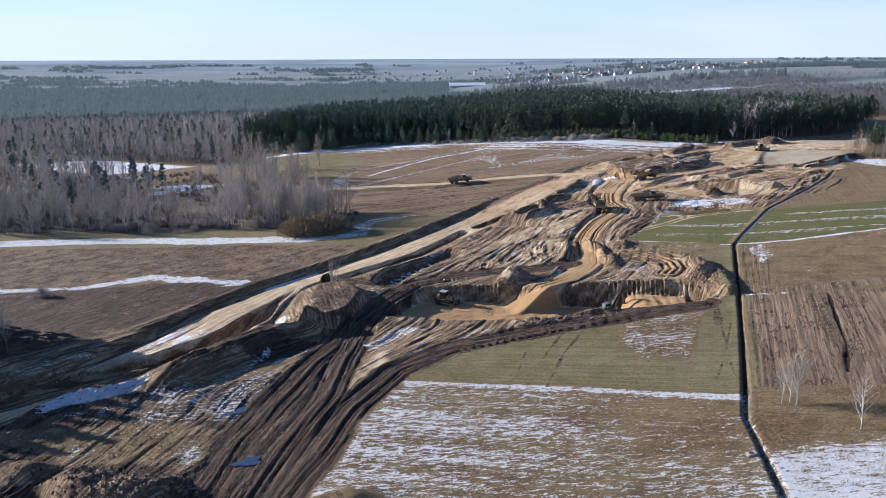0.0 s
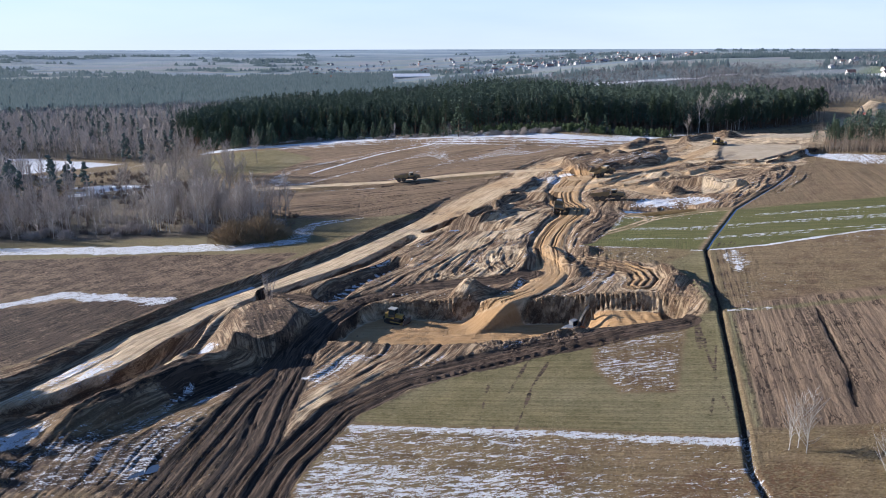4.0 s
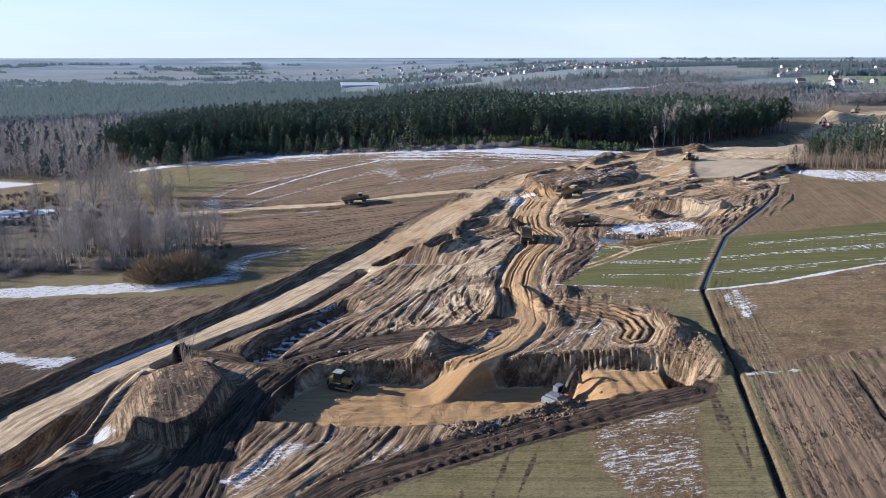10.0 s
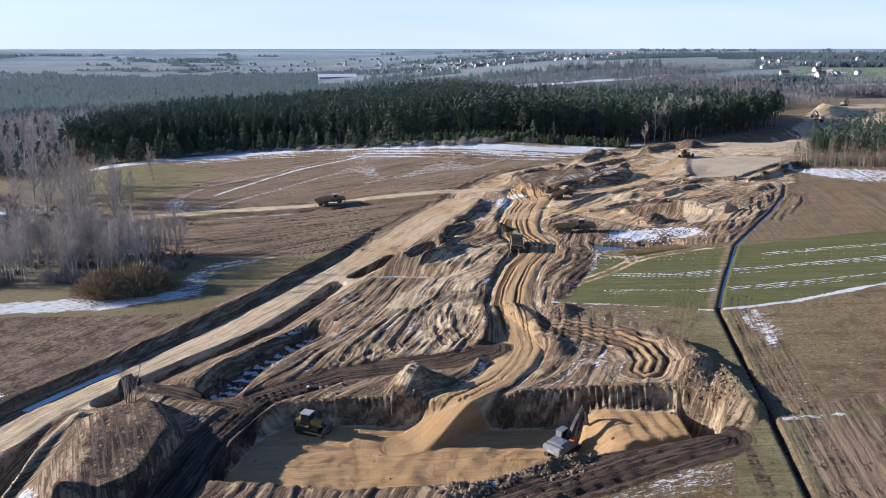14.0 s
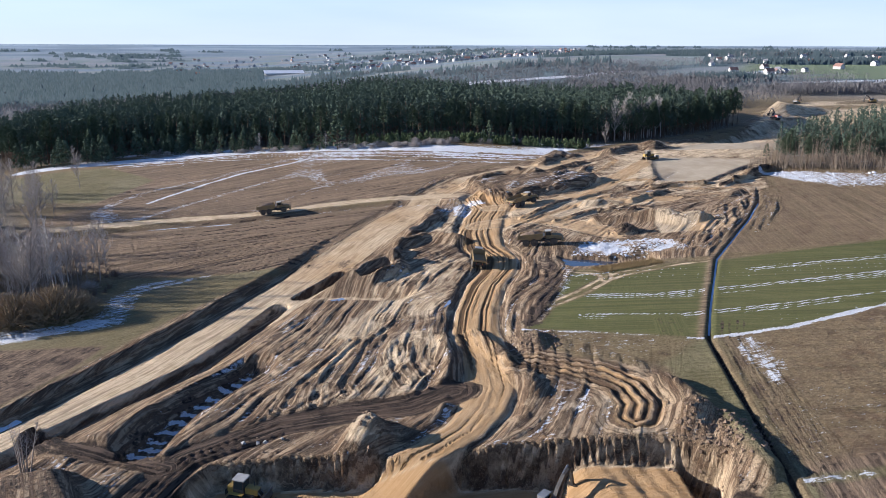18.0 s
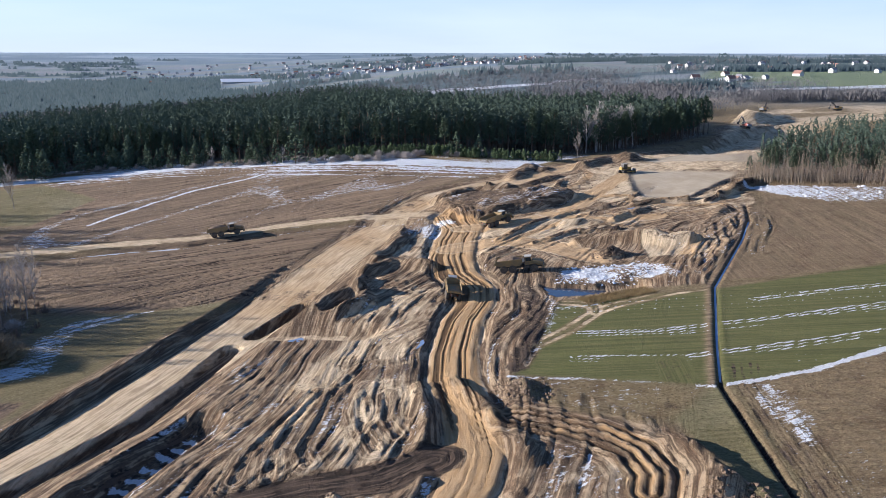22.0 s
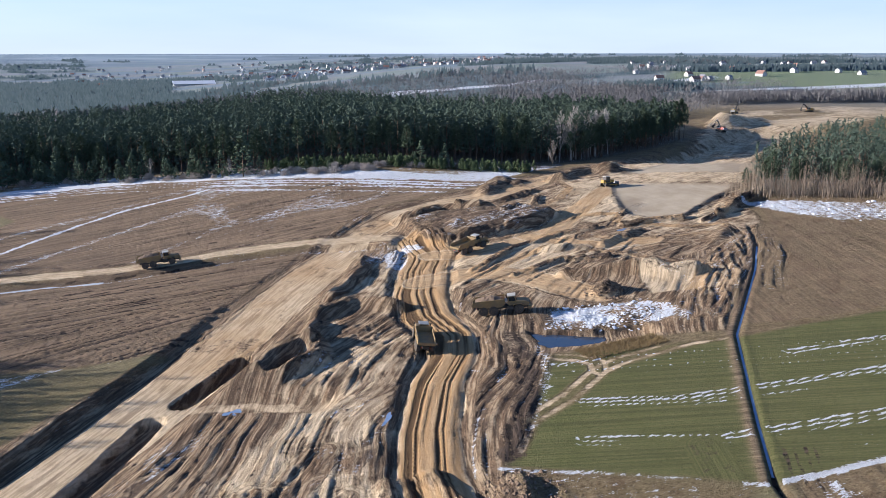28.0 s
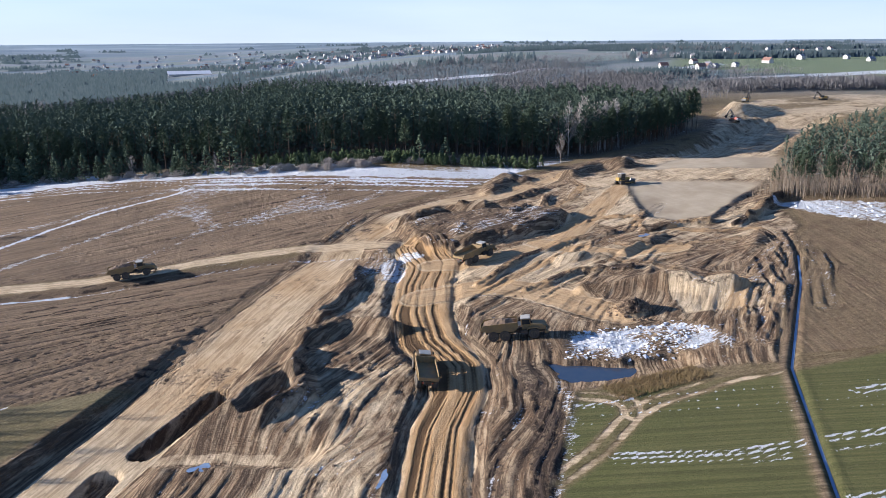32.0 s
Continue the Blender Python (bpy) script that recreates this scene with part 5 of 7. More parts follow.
class Soup:
    """Gathers faces for one mesh."""

    def __init__(self):
        self.v, self.f = [], []

    def tube(self, pts, radii, sides=5, cap=True):
        rings = []
        for i, p in enumerate(pts):
            d = (Vector(pts[min(i + 1, len(pts) - 1)]) - Vector(pts[max(i - 1, 0)])).normalized()
            a = d.orthogonal().normalized()
            b = d.cross(a)
            ring = []
            for s in range(sides):
                w = 2 * math.pi * s / sides
                ring.append(len(self.v))
                self.v.append(Vector(p) + (a * math.cos(w) + b * math.sin(w)) * radii[i])
            rings.append(ring)
        for r0, r1 in zip(rings, rings[1:]):
            for s in range(sides):
                self.f.append((r0[s], r0[(s + 1) % sides], r1[(s + 1) % sides], r1[s]))
        if cap:
            self.f.append(tuple(rings[-1]))

    def clump(self, p, r, flat, rnd):
        """An uneven tuft with eight faces."""
        k = len(self.v)
        q = Euler((rnd.uniform(-0.5, 0.5), rnd.uniform(-0.5, 0.5), rnd.uniform(0, 6.3))).to_matrix()
        for d in ((1, 0, 0), (0, 1, 0), (-1, 0, 0), (0, -1, 0), (0, 0, 1), (0, 0, -1)):
            s = r * rnd.uniform(0.55, 1.35)
            self.v.append(Vector(p) + q @ Vector((d[0] * s, d[1] * s, d[2] * s * flat)))
        for a, b in ((0, 1), (1, 2), (2, 3), (3, 0)):
            self.f += [(k + a, k + b, k + 4), (k + b, k + a, k + 5)]

    def blade(self, p, q, w, rnd):
        """A thin twig."""
        k = len(self.v)
        p, q = Vector(p), Vector(q)
        s = (q - p).cross(Vector((rnd.uniform(-1, 1), rnd.uniform(-1, 1), rnd.uniform(-1, 1)))).normalized() * w
        self.v += [p - s, p + s, q]
        self.f.append((k, k + 1, k + 2))

    def mesh(self, name, mat, smooth_faces=False):
        return mesh_of(name, self.v, self.f, mat, smooth_faces)

    def dome(self, p, r, tall, rnd):
        """The crown of a far tree, seen from above: four faces over a wide foot."""
        k, turn = len(self.v), rnd.uniform(0, 1.6)
        for i in range(4):
            a, q = turn + i * math.pi / 2, r * rnd.uniform(0.7, 1.3)
            self.v.append(Vector((p[0] + q * math.cos(a), p[1] + q * math.sin(a), p[2])))
        self.v.append(Vector((p[0], p[1], p[2] + tall)))
        self.f += [(k + i, k + (i + 1) % 4, k + 4) for i in range(4)]

    def canopy(self, name, mat):
        """Domes that take the light together, like one level canopy."""
        me = mesh_of(name, self.v, self.f, mat, True)
        me.normals_split_custom_set_from_vertices([(0.0, 0.0, 1.0)] * len(self.v))
        return me


def trunk_into(s, rnd, h, r, lean=0.03, sides=6, n=5):
    pts, p = [], Vector((0, 0, -0.4))
    d = Vector((rnd.uniform(-lean, lean), rnd.uniform(-lean, lean), 1))
    for i in range(n + 1):
        pts.append(p.copy())
        p = p + d * (h + 0.4) / n
        d += Vector((rnd.uniform(-lean, lean), rnd.uniform(-lean, lean), 0))
    s.tube(pts, [r * (1 - 0.85 * i / n) for i in range(n + 1)], sides)
    return pts


def tuft_into(s, p, out, size, rnd, number=4):
    """A spray of needles."""
    for k in range(number):
        d = (out + Vector((rnd.uniform(-0.9, 0.9), rnd.uniform(-0.9, 0.9), rnd.uniform(-0.5, 0.8)))) * size
        s.blade(p - d * 0.3, p + d * rnd.uniform(0.5, 1.0), size * 0.26, rnd)


def crown_into(s, rnd, h, low, width, count, size, top=Vector((0, 0, 0))):
    """Tufts on uneven boughs: wide below, rounded above."""
    for i in range(count):
        f = rnd.random() ** 0.8
        z = h * (low + (1 - low) * f)
        w = width * (1 - f ** 2.2) ** 0.7 * rnd.uniform(0.45, 1.0) + 0.15
        a = rnd.uniform(0, 6.3)
        p = Vector((w * math.cos(a), w * math.sin(a), z + rnd.uniform(-0.4, 0.4)))
        if i % 3 == 0:
            s.clump(p, size * rnd.uniform(0.6, 1.25), 0.55, rnd)
        else:
            tuft_into(s, p, Vector((math.cos(a), math.sin(a), 0.5)), size * 1.7, rnd)


def branches_into(wood, twig, rnd, h, first, spread, boughs, twigs, w=0.03, pts=None):
    """Bare boughs with twigs, rising steeply."""
    for i in range(boughs):
        f = first + (1 - first) * (i + rnd.random()) / boughs
        a = rnd.uniform(0, 6.3)
        base = Vector((0, 0, h * f))
        if pts:
            j = min(int(f * (len(pts) - 1)), len(pts) - 2)
            base = pts[j].lerp(pts[j + 1], f * (len(pts) - 1) - j)
        n = spread * (1.05 - f) * rnd.uniform(0.7, 1.3) + 0.25
        tip = base + Vector((math.cos(a) * n, math.sin(a) * n, n * rnd.uniform(0.9, 1.9)))
        mid = base.lerp(tip, 0.5) + Vector((0, 0, -0.12 * n))
        wood.tube([base, mid, tip], [0.055 * (1.1 - f) * h / 9, 0.03 * h / 9, 0.008], 3, False)
        for k in range(twigs):
            g = rnd.uniform(0.25, 1.0)
            p = base.lerp(tip, g)
            q = p + Vector((rnd.uniform(-1, 1), rnd.uniform(-1, 1), rnd.uniform(0.1, 1.5))) * n * 0.42
            twig.blade(p, q, w, rnd)


def make_tree(kind, seed):
    """One tree of a kind, at the origin, as an Empty with trunk and crown."""
    rnd = random.Random(seed)
    wood, leaf = Soup(), Soup()
    if kind == "pine":
        h = rnd.uniform(18, 22)
        pts = trunk_into(wood, rnd, h * 0.93, 0.2, 0.02, 5)
        for i in range(5):
            a, z = rnd.uniform(0, 6.3), h * rnd.uniform(0.38, 0.6)
            wood.tube([(0, 0, z), (1.2 * math.cos(a), 1.2 * math.sin(a), z + 0.1)], [0.05, 0.01], 3, False)
        crown_into(leaf, rnd, h, 0.42, 2.5, 230, 0.5)
        return wood, leaf, BARK_PINE, PINE, "pine_tree", "tall Scots pine with a bare reddish trunk and dark crown"
    if kind == "spruce":
        h = rnd.uniform(9, 12)
        trunk_into(wood, rnd, h * 0.95, 0.16, 0.02, 5)
        for i in range(120):
            f = rnd.random() ** 0.75
            a, w = rnd.uniform(0, 6.3), (1 - f ** 1.6) * 3.2 * rnd.uniform(0.4, 1) + 0.1
            leaf.clump((w * math.cos(a), w * math.sin(a), h * (0.06 + 0.94 * f)), 0.6 * rnd.uniform(0.6, 1.2), 0.6, rnd)
        return wood, leaf, BARK_PINE, PINE, "young_pine", "bushy green young pine at the wood's edge"
    if kind == "sapling_pine":
        h = rnd.uniform(1.8, 3.4)
        trunk_into(wood, rnd, h * 0.9, 0.06, 0.02, 4, 2)
        for i in range(34):
            f = rnd.random() ** 0.8
            a, w = rnd.uniform(0, 6.3), (1 - f) * 1.0 * rnd.uniform(0.5, 1) + 0.05
            leaf.clump((w * math.cos(a), w * math.sin(a), h * (0.06 + 0.94 * f)), 0.34 * rnd.uniform(0.6, 1.2), 0.6, rnd)
        return wood, leaf, BARK_PINE, SAPLING, "pine_sapling", "small green planted pine sapling in snowy grass"
    if kind == "birch":
        h = rnd.uniform(11, 15)
        pts = trunk_into(wood, rnd, h, 0.14, 0.05, 5)
        branches_into(wood, leaf, rnd, h, 0.22, 3.4, 30, 20, 0.032, pts)
        return wood, leaf, BARK_BIRCH, TWIGS, "birch_tree", "bare white-stemmed birch with fine brown twigs"
    if kind == "young_birch":
        h = rnd.uniform(7.5, 9)
        pts = trunk_into(wood, rnd, h, 0.07, 0.05, 5)
        branches_into(wood, leaf, rnd, h, 0.18, 2.6, 30, 14, 0.02, pts)
        return wood, leaf, BARK_BIRCH, TWIGS_PALE, "young_birch", "slender bare young birch beside the field ditch"
    if kind == "alder":
        h = rnd.uniform(12, 17)
        pts = trunk_into(wood, rnd, h, 0.16, 0.05, 5)
        branches_into(wood, leaf, rnd, h, 0.2, 4.0, 32, 20, 0.038, pts)
        return wood, leaf, BARK_GREY, TWIGS, "bare_tree", "tall leafless grey tree in the wet hollow"
    if kind == "multi":
        h = 9
        for i in range(6):
            a, t = rnd.uniform(0, 6.3), rnd.uniform(0.1, 0.3)
            wood.tube([(0.4 * math.cos(a), 0.4 * math.sin(a), -0.3), (h * t * 0.6 * math.cos(a), h * t * 0.6 * math.sin(a), h * 0.5), (h * t * math.cos(a), h * t * math.sin(a), h * rnd.uniform(0.8, 1))], [0.1, 0.06, 0.01], 4)
            for k in range(70):
                g = rnd.uniform(0.3, 1)
                p = Vector((h * t * g * math.cos(a), h * t * g * math.sin(a), h * g * 0.9))
                leaf.blade(p, p + Vector((rnd.uniform(-1, 1), rnd.uniform(-1, 1), rnd.uniform(0.2, 1.6))) * 1.1, 0.014, rnd)
        return wood, leaf, BARK_GREY, TWIGS, "bare_tree", "leafless many-stemmed tree on the spoil mound"
    # shrub kinds
    r = {"shrub": 3.0, "willow": 5.2}[kind]
    for i in range(10):
        a, t = rnd.uniform(0, 6.3), rnd.uniform(0.3, 1)
        wood.tube([(0, 0, -0.2), (r * 0.4 * t * math.cos(a), r * 0.4 * t * math.sin(a), r * 0.6), (r * 0.8 * t * math.cos(a), r * 0.8 * t * math.sin(a), r * 0.95)], [0.07, 0.04, 0.01], 3)
    for i in range(900 if kind == "shrub" else 2600):
        a, e, d = rnd.uniform(0, 6.3), rnd.uniform(0.05, 1.5), r * rnd.uniform(0.3, 0.92)
        p = Vector((d * math.cos(a) * math.cos(e) * 1.15, d * math.sin(a) * math.cos(e) * 1.15, d * math.sin(e) * 0.95))
        leaf.blade(p, p + (p.normalized() + Vector((rnd.uniform(-0.6, 0.6), rnd.uniform(-0.6, 0.6), rnd.uniform(-0.1, 0.7)))) * r * (0.26 if kind == "shrub" else 0.14), 0.045 if kind == "shrub" else 0.08, rnd)
    if kind == "willow":
        return wood, leaf, BARK_GREY, WILLOW, "willow_bush", "wide rounded yellow-brown willow bush by the meadow"
    return wood, leaf, BARK_GREY, TWIGS, "shrub", "dense leafless dark brown shrub on the field edge"


TREES = {}
for kind, number in (("pine", 5), ("spruce", 3), ("sapling_pine", 3), ("birch", 4), ("young_birch", 3), ("alder", 4), ("multi", 1), ("shrub", 3), ("willow", 1)):
    for s in range(number):
        wood, leaf, mw, ml, name, label = make_tree(kind, s * 7 + len(kind))
        TREES.setdefault(kind, []).append((wood.mesh("trunk", mw, True), leaf.mesh("crown", ml), name, label))


def plant(kind, x, y, scale=1.0, group="", rnd=random, label=""):
    trunk, crown, name, text = rnd.choice(TREES[kind])
    m = pose(x, y, ground_z(x, y) - 0.05, 0, 0, rnd.uniform(0, 360)) @ Matrix.Diagonal((scale, scale, scale * rnd.uniform(0.9, 1.1), 1))
    ob = empty(name, m, label or text, "tree" if "shrub" not in name and "bush" not in name else "shrub", group)
    part("trunk", trunk, ob)
    part("crown", crown, ob)
    return ob


def inside(pts, x, y):
    c = False
    for (ax, ay), (bx, by) in zip(pts, pts[1:] + pts[:1]):
        if (ay > y) != (by > y) and x < (bx - ax) * (y - ay) / (by - ay) + ax:
            c = not c
    return c


def edge_distance(pts, x, y):
    return float(line(np.array([x]), np.array([y]), pts)[0][0])


# ---- pine woods: the front rows one by one, the depth of the wood as stuff ----
def stature(scale, px):
    """The wood is lower on the higher ground to the east."""
    return scale * (0.97 - 0.14 * min(1.0, max(0.0, (px + 90) / 110)))


def pine_wood(outline, front, gap, single_depth, limit, seed, scale, group, name, label):
    rnd = random.Random(seed)
    xs, ys = [p[0] for p in outline], [p[1] for p in outline]
    rest, singles = [], []
    for i in range(int((max(xs) - min(xs)) * (max(ys) - min(ys)) / gap ** 2)):
        px, py = rnd.uniform(min(xs), max(xs)), rnd.uniform(min(ys), max(ys))
        if inside(outline, px, py):
            d = edge_distance(front, px, py)
            (singles if d < single_depth else rest).append((d, px, py))
    singles.sort()
    for d, px, py in singles[:limit]:
        plant("pine", px, py, stature(scale, px) * rnd.uniform(0.72, 1.1), group, rnd)
    rest += singles[limit:]
    wood, leaf = Soup(), Soup()
    for d, px, py in rest:
        z, h = ground_z(px, py), stature(scale, px) * rnd.uniform(16, 22.5)
        if d < 60:
            wood.tube([(px, py, z - 0.3), (px, py, z + h * 0.8)], [0.2, 0.08], 3, False)
        n = 30 if d < 50 else 14
        low = 0.42 if d < 7 else 0.2
        for i in range(n):
            f = (i + 0.5) / n
            a, w = rnd.uniform(0, 6.3), 2.7 * scale * (1 - f * f) * rnd.uniform(0.2, 1)
            p = Vector((px + w * math.cos(a), py + w * math.sin(a), z + h * (low + (1 - low) * f)))
            if i % 3 == 0:
                leaf.clump(p, scale * rnd.uniform(0.55, 1.0), 0.7, rnd)
            else:
                tuft_into(leaf, p, Vector((math.cos(a), math.sin(a), 0.8)), 1.15 * scale, rnd, 4)
    ob = tagged(new(name), label, "woods", kind="stuff")
    part("trunks", wood.mesh("trunks", BARK_PINE), ob)
    part("crowns", leaf.mesh("crowns", PINE_HAZED), ob)


pine_wood(PINES, [(-122, 508), (-108, 476), (-75, 466), (-48, 480), (-8, 456), (32, 428), (69, 407), (108, 399), (136, 390), (157, 388), (200, 418), (246, 447), (240, 500)], 3.7, 5.5, 280, 3, 1.0, "pines along the wood's edge", "pine_wood", "deep wood of dark green pines behind the edge")
pine_wood(PINES_RIGHT, [(154, 298), (173, 282), (230, 246)], 3.6, 5.5, 70, 5, 0.6, "pines by the new road", "pine_grove", "grove of dark green pines beside the new road")

rnd = random.Random(11)
for i in range(150):
    f = rnd.random() ** 1.3
    j = min(int(f * 4), 3)
    front = [(-46, 474), (-8, 450), (30, 424), (70, 401), (112, 392)]
    (ax, ay), (bx, by) = front[j], front[j + 1]
    t = f * 4 - j
    x, y = ax + (bx - ax) * t + rnd.uniform(-4, 3), ay + (by - ay) * t + rnd.uniform(-7, 2)
    if rnd.random() < (0.75 if x < 40 else 0.12):
        plant("spruce", x, y, rnd.uniform(0.35, 0.9), "young trees at the wood's edge", rnd)
    else:
        plant("shrub", x, y, rnd.uniform(0.4, 0.8), "shrubs at the wood's edge", rnd)
plant("spruce", 34.7, 414, 1.45, "", rnd, "lone bushy dark green conifer before the pine wood")
plant("birch", 30, 418, 0.55, "", rnd, "small bare birch beside a lone conifer")
plant("alder", 137, 376, 0.6, "", rnd, "small leafless tree at the end of the pine wood")
plant("birch", 3, 441, 0.6, "", rnd)
plant("pine", 91, 399, 0.8, "pines along the wood's edge", rnd)
for i in range(22):
    plant("birch", 150 + 34 * i / 22 + rnd.uniform(-2, 2), 392 + 21 * max(0, i - 4) / 22 + rnd.uniform(4, 11), rnd.uniform(1.15, 1.4), "birches among the pines", rnd)
for i in range(290):
    t = rnd.random()
    x = 44 + 84 * t + rnd.uniform(-2, 2)
    y = 420 - 54 * t + rnd.uniform(0, 9) * (1 - 0.4 * t)
    plant("sapling_pine", x, y, rnd.uniform(0.8, 1.4), "planted pine saplings", rnd)
for i in range(34):
    t = rnd.random()
    plant("shrub", -44 + 80 * t + rnd.uniform(-3, 3), 470 - 48 * t + rnd.uniform(-7, 6), rnd.uniform(0.3, 0.6), "shrubs at the wood's edge", rnd)

for i in range(34):
    t = rnd.random()
    plant("spruce", -104 + 74 * t + rnd.uniform(-3, 3), 464 - 6 * math.sin(t * 3) + rnd.uniform(-6, 8), rnd.uniform(0.6, 1.15), "young trees at the wood's edge", rnd)

# tan saplings before the right-hand grove
thicket = Soup()
for i in range(900):
    t = rnd.random()
    x, y = 152 + 36 * t + rnd.uniform(-2.5, 2.0), 299 - 28 * t - rnd.uniform(-3, 6)
    z, h = ground_z(x, y), rnd.uniform(3.5, 10) * (0.85 + 0.3 * math.sin(x * 0.7))
    tip = Vector((x + rnd.uniform(-0.8, 0.8), y + rnd.uniform(-0.8, 0.8), z + h))
    thicket.blade((x, y, z - 0.2), tip, 0.045, rnd)
    for k in range(7):
        p = Vector((x, y, z)).lerp(tip, rnd.uniform(0.25, 0.95))
        thicket.blade(p, p + Vector((rnd.uniform(-0.9, 0.9), rnd.uniform(-0.9, 0.9), rnd.uniform(0.3, 1.3))), 0.03, rnd)
tagged(new("sapling_thicket", thicket.mesh("sapling_thicket", TWIGS_PALE)), "thicket of tan leafless saplings before the pines", "thicket", kind="stuff")

# ---- wet hollow with bare trees ----
for i in range(80):
    f = rnd.random()
    x = -36 - 44 * f + rnd.uniform(-3, 3)
    y = 262 + 16 * f + rnd.uniform(-2, 26) - 4
    plant("birch" if rnd.random() < 0.6 else "alder", x, y, rnd.uniform(0.75, 1.2), "bare trees in the hollow", rnd)
for i in range(110):
    x, y = rnd.uniform(-230, -78), rnd.uniform(268, 305)
    y += max(0, -x - 90) * 0.05
    if -104 < x < -72:
        continue
    plant("birch" if rnd.random() < 0.45 else "alder", x, y, rnd.uniform(0.6, 0.95), "bare trees in the hollow", rnd)
for i in range(26):
    x, y = rnd.uniform(-112, -60), rnd.uniform(330, 400)
    plant("alder", x, y, rnd.uniform(0.8, 1.2), "bare trees in the hollow", rnd)
plant("willow", -46, 249.0, 1.4, "willows by the meadow", rnd)
plant("willow", -38, 249.5, 1.45, "willows by the meadow", rnd)
plant("willow", -49.5, 252, 0.9, "willows by the meadow", rnd)
for x, y, s in ((-33, 251, 0.8), (-42, 256, 0.8)):
    plant("willow", x, y, s, "willows by the meadow", rnd)
for i in range(40):
    x = rnd.uniform(-190, -34)
    plant("shrub", x, 258 + max(0, -x - 35) * 0.16 + rnd.uniform(1, 12), rnd.uniform(0.6, 1.05), "shrubs along the field edge", rnd)
plant("multi", -26.8, 183, 1.0, "", rnd)
plant("shrub", -102, 192.5, 0.8, "", rnd, "small dark bush on a snowy field margin")
plant("alder", -89, 152, 0.55, "", rnd)
for i in range(44):
    plant("pine" if i % 3 else "alder", rnd.uniform(-124, -97), rnd.uniform(122, 168), rnd.uniform(0.6, 0.85), "trees beside the road bend", rnd)
for i in range(60):
    plant("spruce", rnd.uniform(-128, -103), rnd.uniform(132, 168), rnd.uniform(1.3, 1.8), "trees beside the road bend", rnd)
for x, y, s in ((48.7, 101.2, 1.05), (46.8, 101.8, 0.85), (48.0, 102.0, 0.95), (53.1, 92.6, 0.95), (48.3, 100.6, 0.7), (62, 103, 0.8)):
    plant("young_birch", x, y, s, "young birches beside the ditch", rnd)

wood, leaf, conifer = Soup(), Soup(), Soup()
for i in range(5200):
    x, y = rnd.uniform(-520, -60), rnd.uniform(300, 760)
    if inside(PINES, x, y) or x > -118 + (y - 500) * 0.1 and y < 560 or (-170 < x < -105 and 380 < y < 440 and rnd.random() < 0.6):
        continue
    if y < 345 and x > -150 or inside([(-300, 480), (-182, 420), (-110, 352), (-98, 362), (-138, 455), (-205, 494), (-300, 494)], x, y):
        continue
    z, h = ground_z(x, y), rnd.uniform(10, 17)
    if rnd.random() < 0.13:
        for k in range(18):
            f = k / 18
            a, w = rnd.uniform(0, 6.3), 3 * (1 - f) * rnd.uniform(0.3, 1)
            conifer.clump((x + w * math.cos(a), y + w * math.sin(a), z + h * (0.2 + 0.8 * f)), rnd.uniform(0.8, 1.6), 0.7, rnd)
        continue
    wood.tube([(x, y, z - 0.3), (x + rnd.uniform(-0.5, 0.5), y, z + h * 0.9)], [0.16, 0.03], 3, False)
    for k in range(30):
        p = Vector((x, y, z + h * rnd.uniform(0.2, 0.85)))
        leaf.blade(p, p + Vector((rnd.uniform(-1, 1), rnd.uniform(-1, 1), rnd.uniform(0.3, 1.8))) * h * 0.2, 0.16, rnd)
for i in range(900):
    x, y = rnd.uniform(-250, -34), rnd.uniform(256, 345)
    if y < 262 - (x + 35) * 0.14 or y > 300 + (-x - 35) * 0.55 or (-120 < x < -84 and y > 318) or (-104 < x < -70 and y > 275 and rnd.random() < 0.85):
        continue
    if x > -56 and rnd.random() < 0.55:
        continue
    z, h = ground_z(x, y), rnd.uniform(6, 13.5)
    wood.tube([(x, y, z - 0.3), (x + rnd.uniform(-0.5, 0.5), y, z + h * 0.92)], [0.1, 0.03], 3, False)
    for k in range(70):
        p = Vector((x, y, z + h * rnd.uniform(0.15, 0.85)))
        leaf.blade(p, p + Vector((rnd.uniform(-1, 1), rnd.uniform(-1, 1), rnd.uniform(0.3, 1.8))) * h * 0.15, 0.036, rnd)
brush = Soup()
for i in range(2600):
    x, y = rnd.uniform(-330, -30), rnd.uniform(254, 420)
    if y < 262 - (x + 35) * 0.14 or y > 292 - (x + 35) * 1.3 or float(fbm(np.array([x]), np.array([y]), 30, 2)[0]) < -0.12:
        continue
    z, r = ground_z(x, y), rnd.uniform(0.8, 2.2)
    for k in range(34):
        a, d = rnd.uniform(0, 6.3), r * rnd.random()
        brush.blade((x + 0.5 * d * math.cos(a), y + 0.5 * d * math.sin(a), z), (x + d * math.cos(a), y + d * math.sin(a), z + r * rnd.uniform(0.6, 1.4)), 0.07, rnd)
tagged(new("brushwood", brush.mesh("brushwood", WILLOW_DARK)), "low brown leafless brushwood in the wet hollow", "brushwood", kind="stuff")
far_left = tagged(new("bare_wood"), "grey leafless wood with scattered pines in the hollow", "woods", kind="stuff")
part("trunks", wood.mesh("trunks", BARK_GREY), far_left)
part("twigs", leaf.mesh("twigs", TWIGS), far_left)
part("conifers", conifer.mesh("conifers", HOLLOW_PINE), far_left)

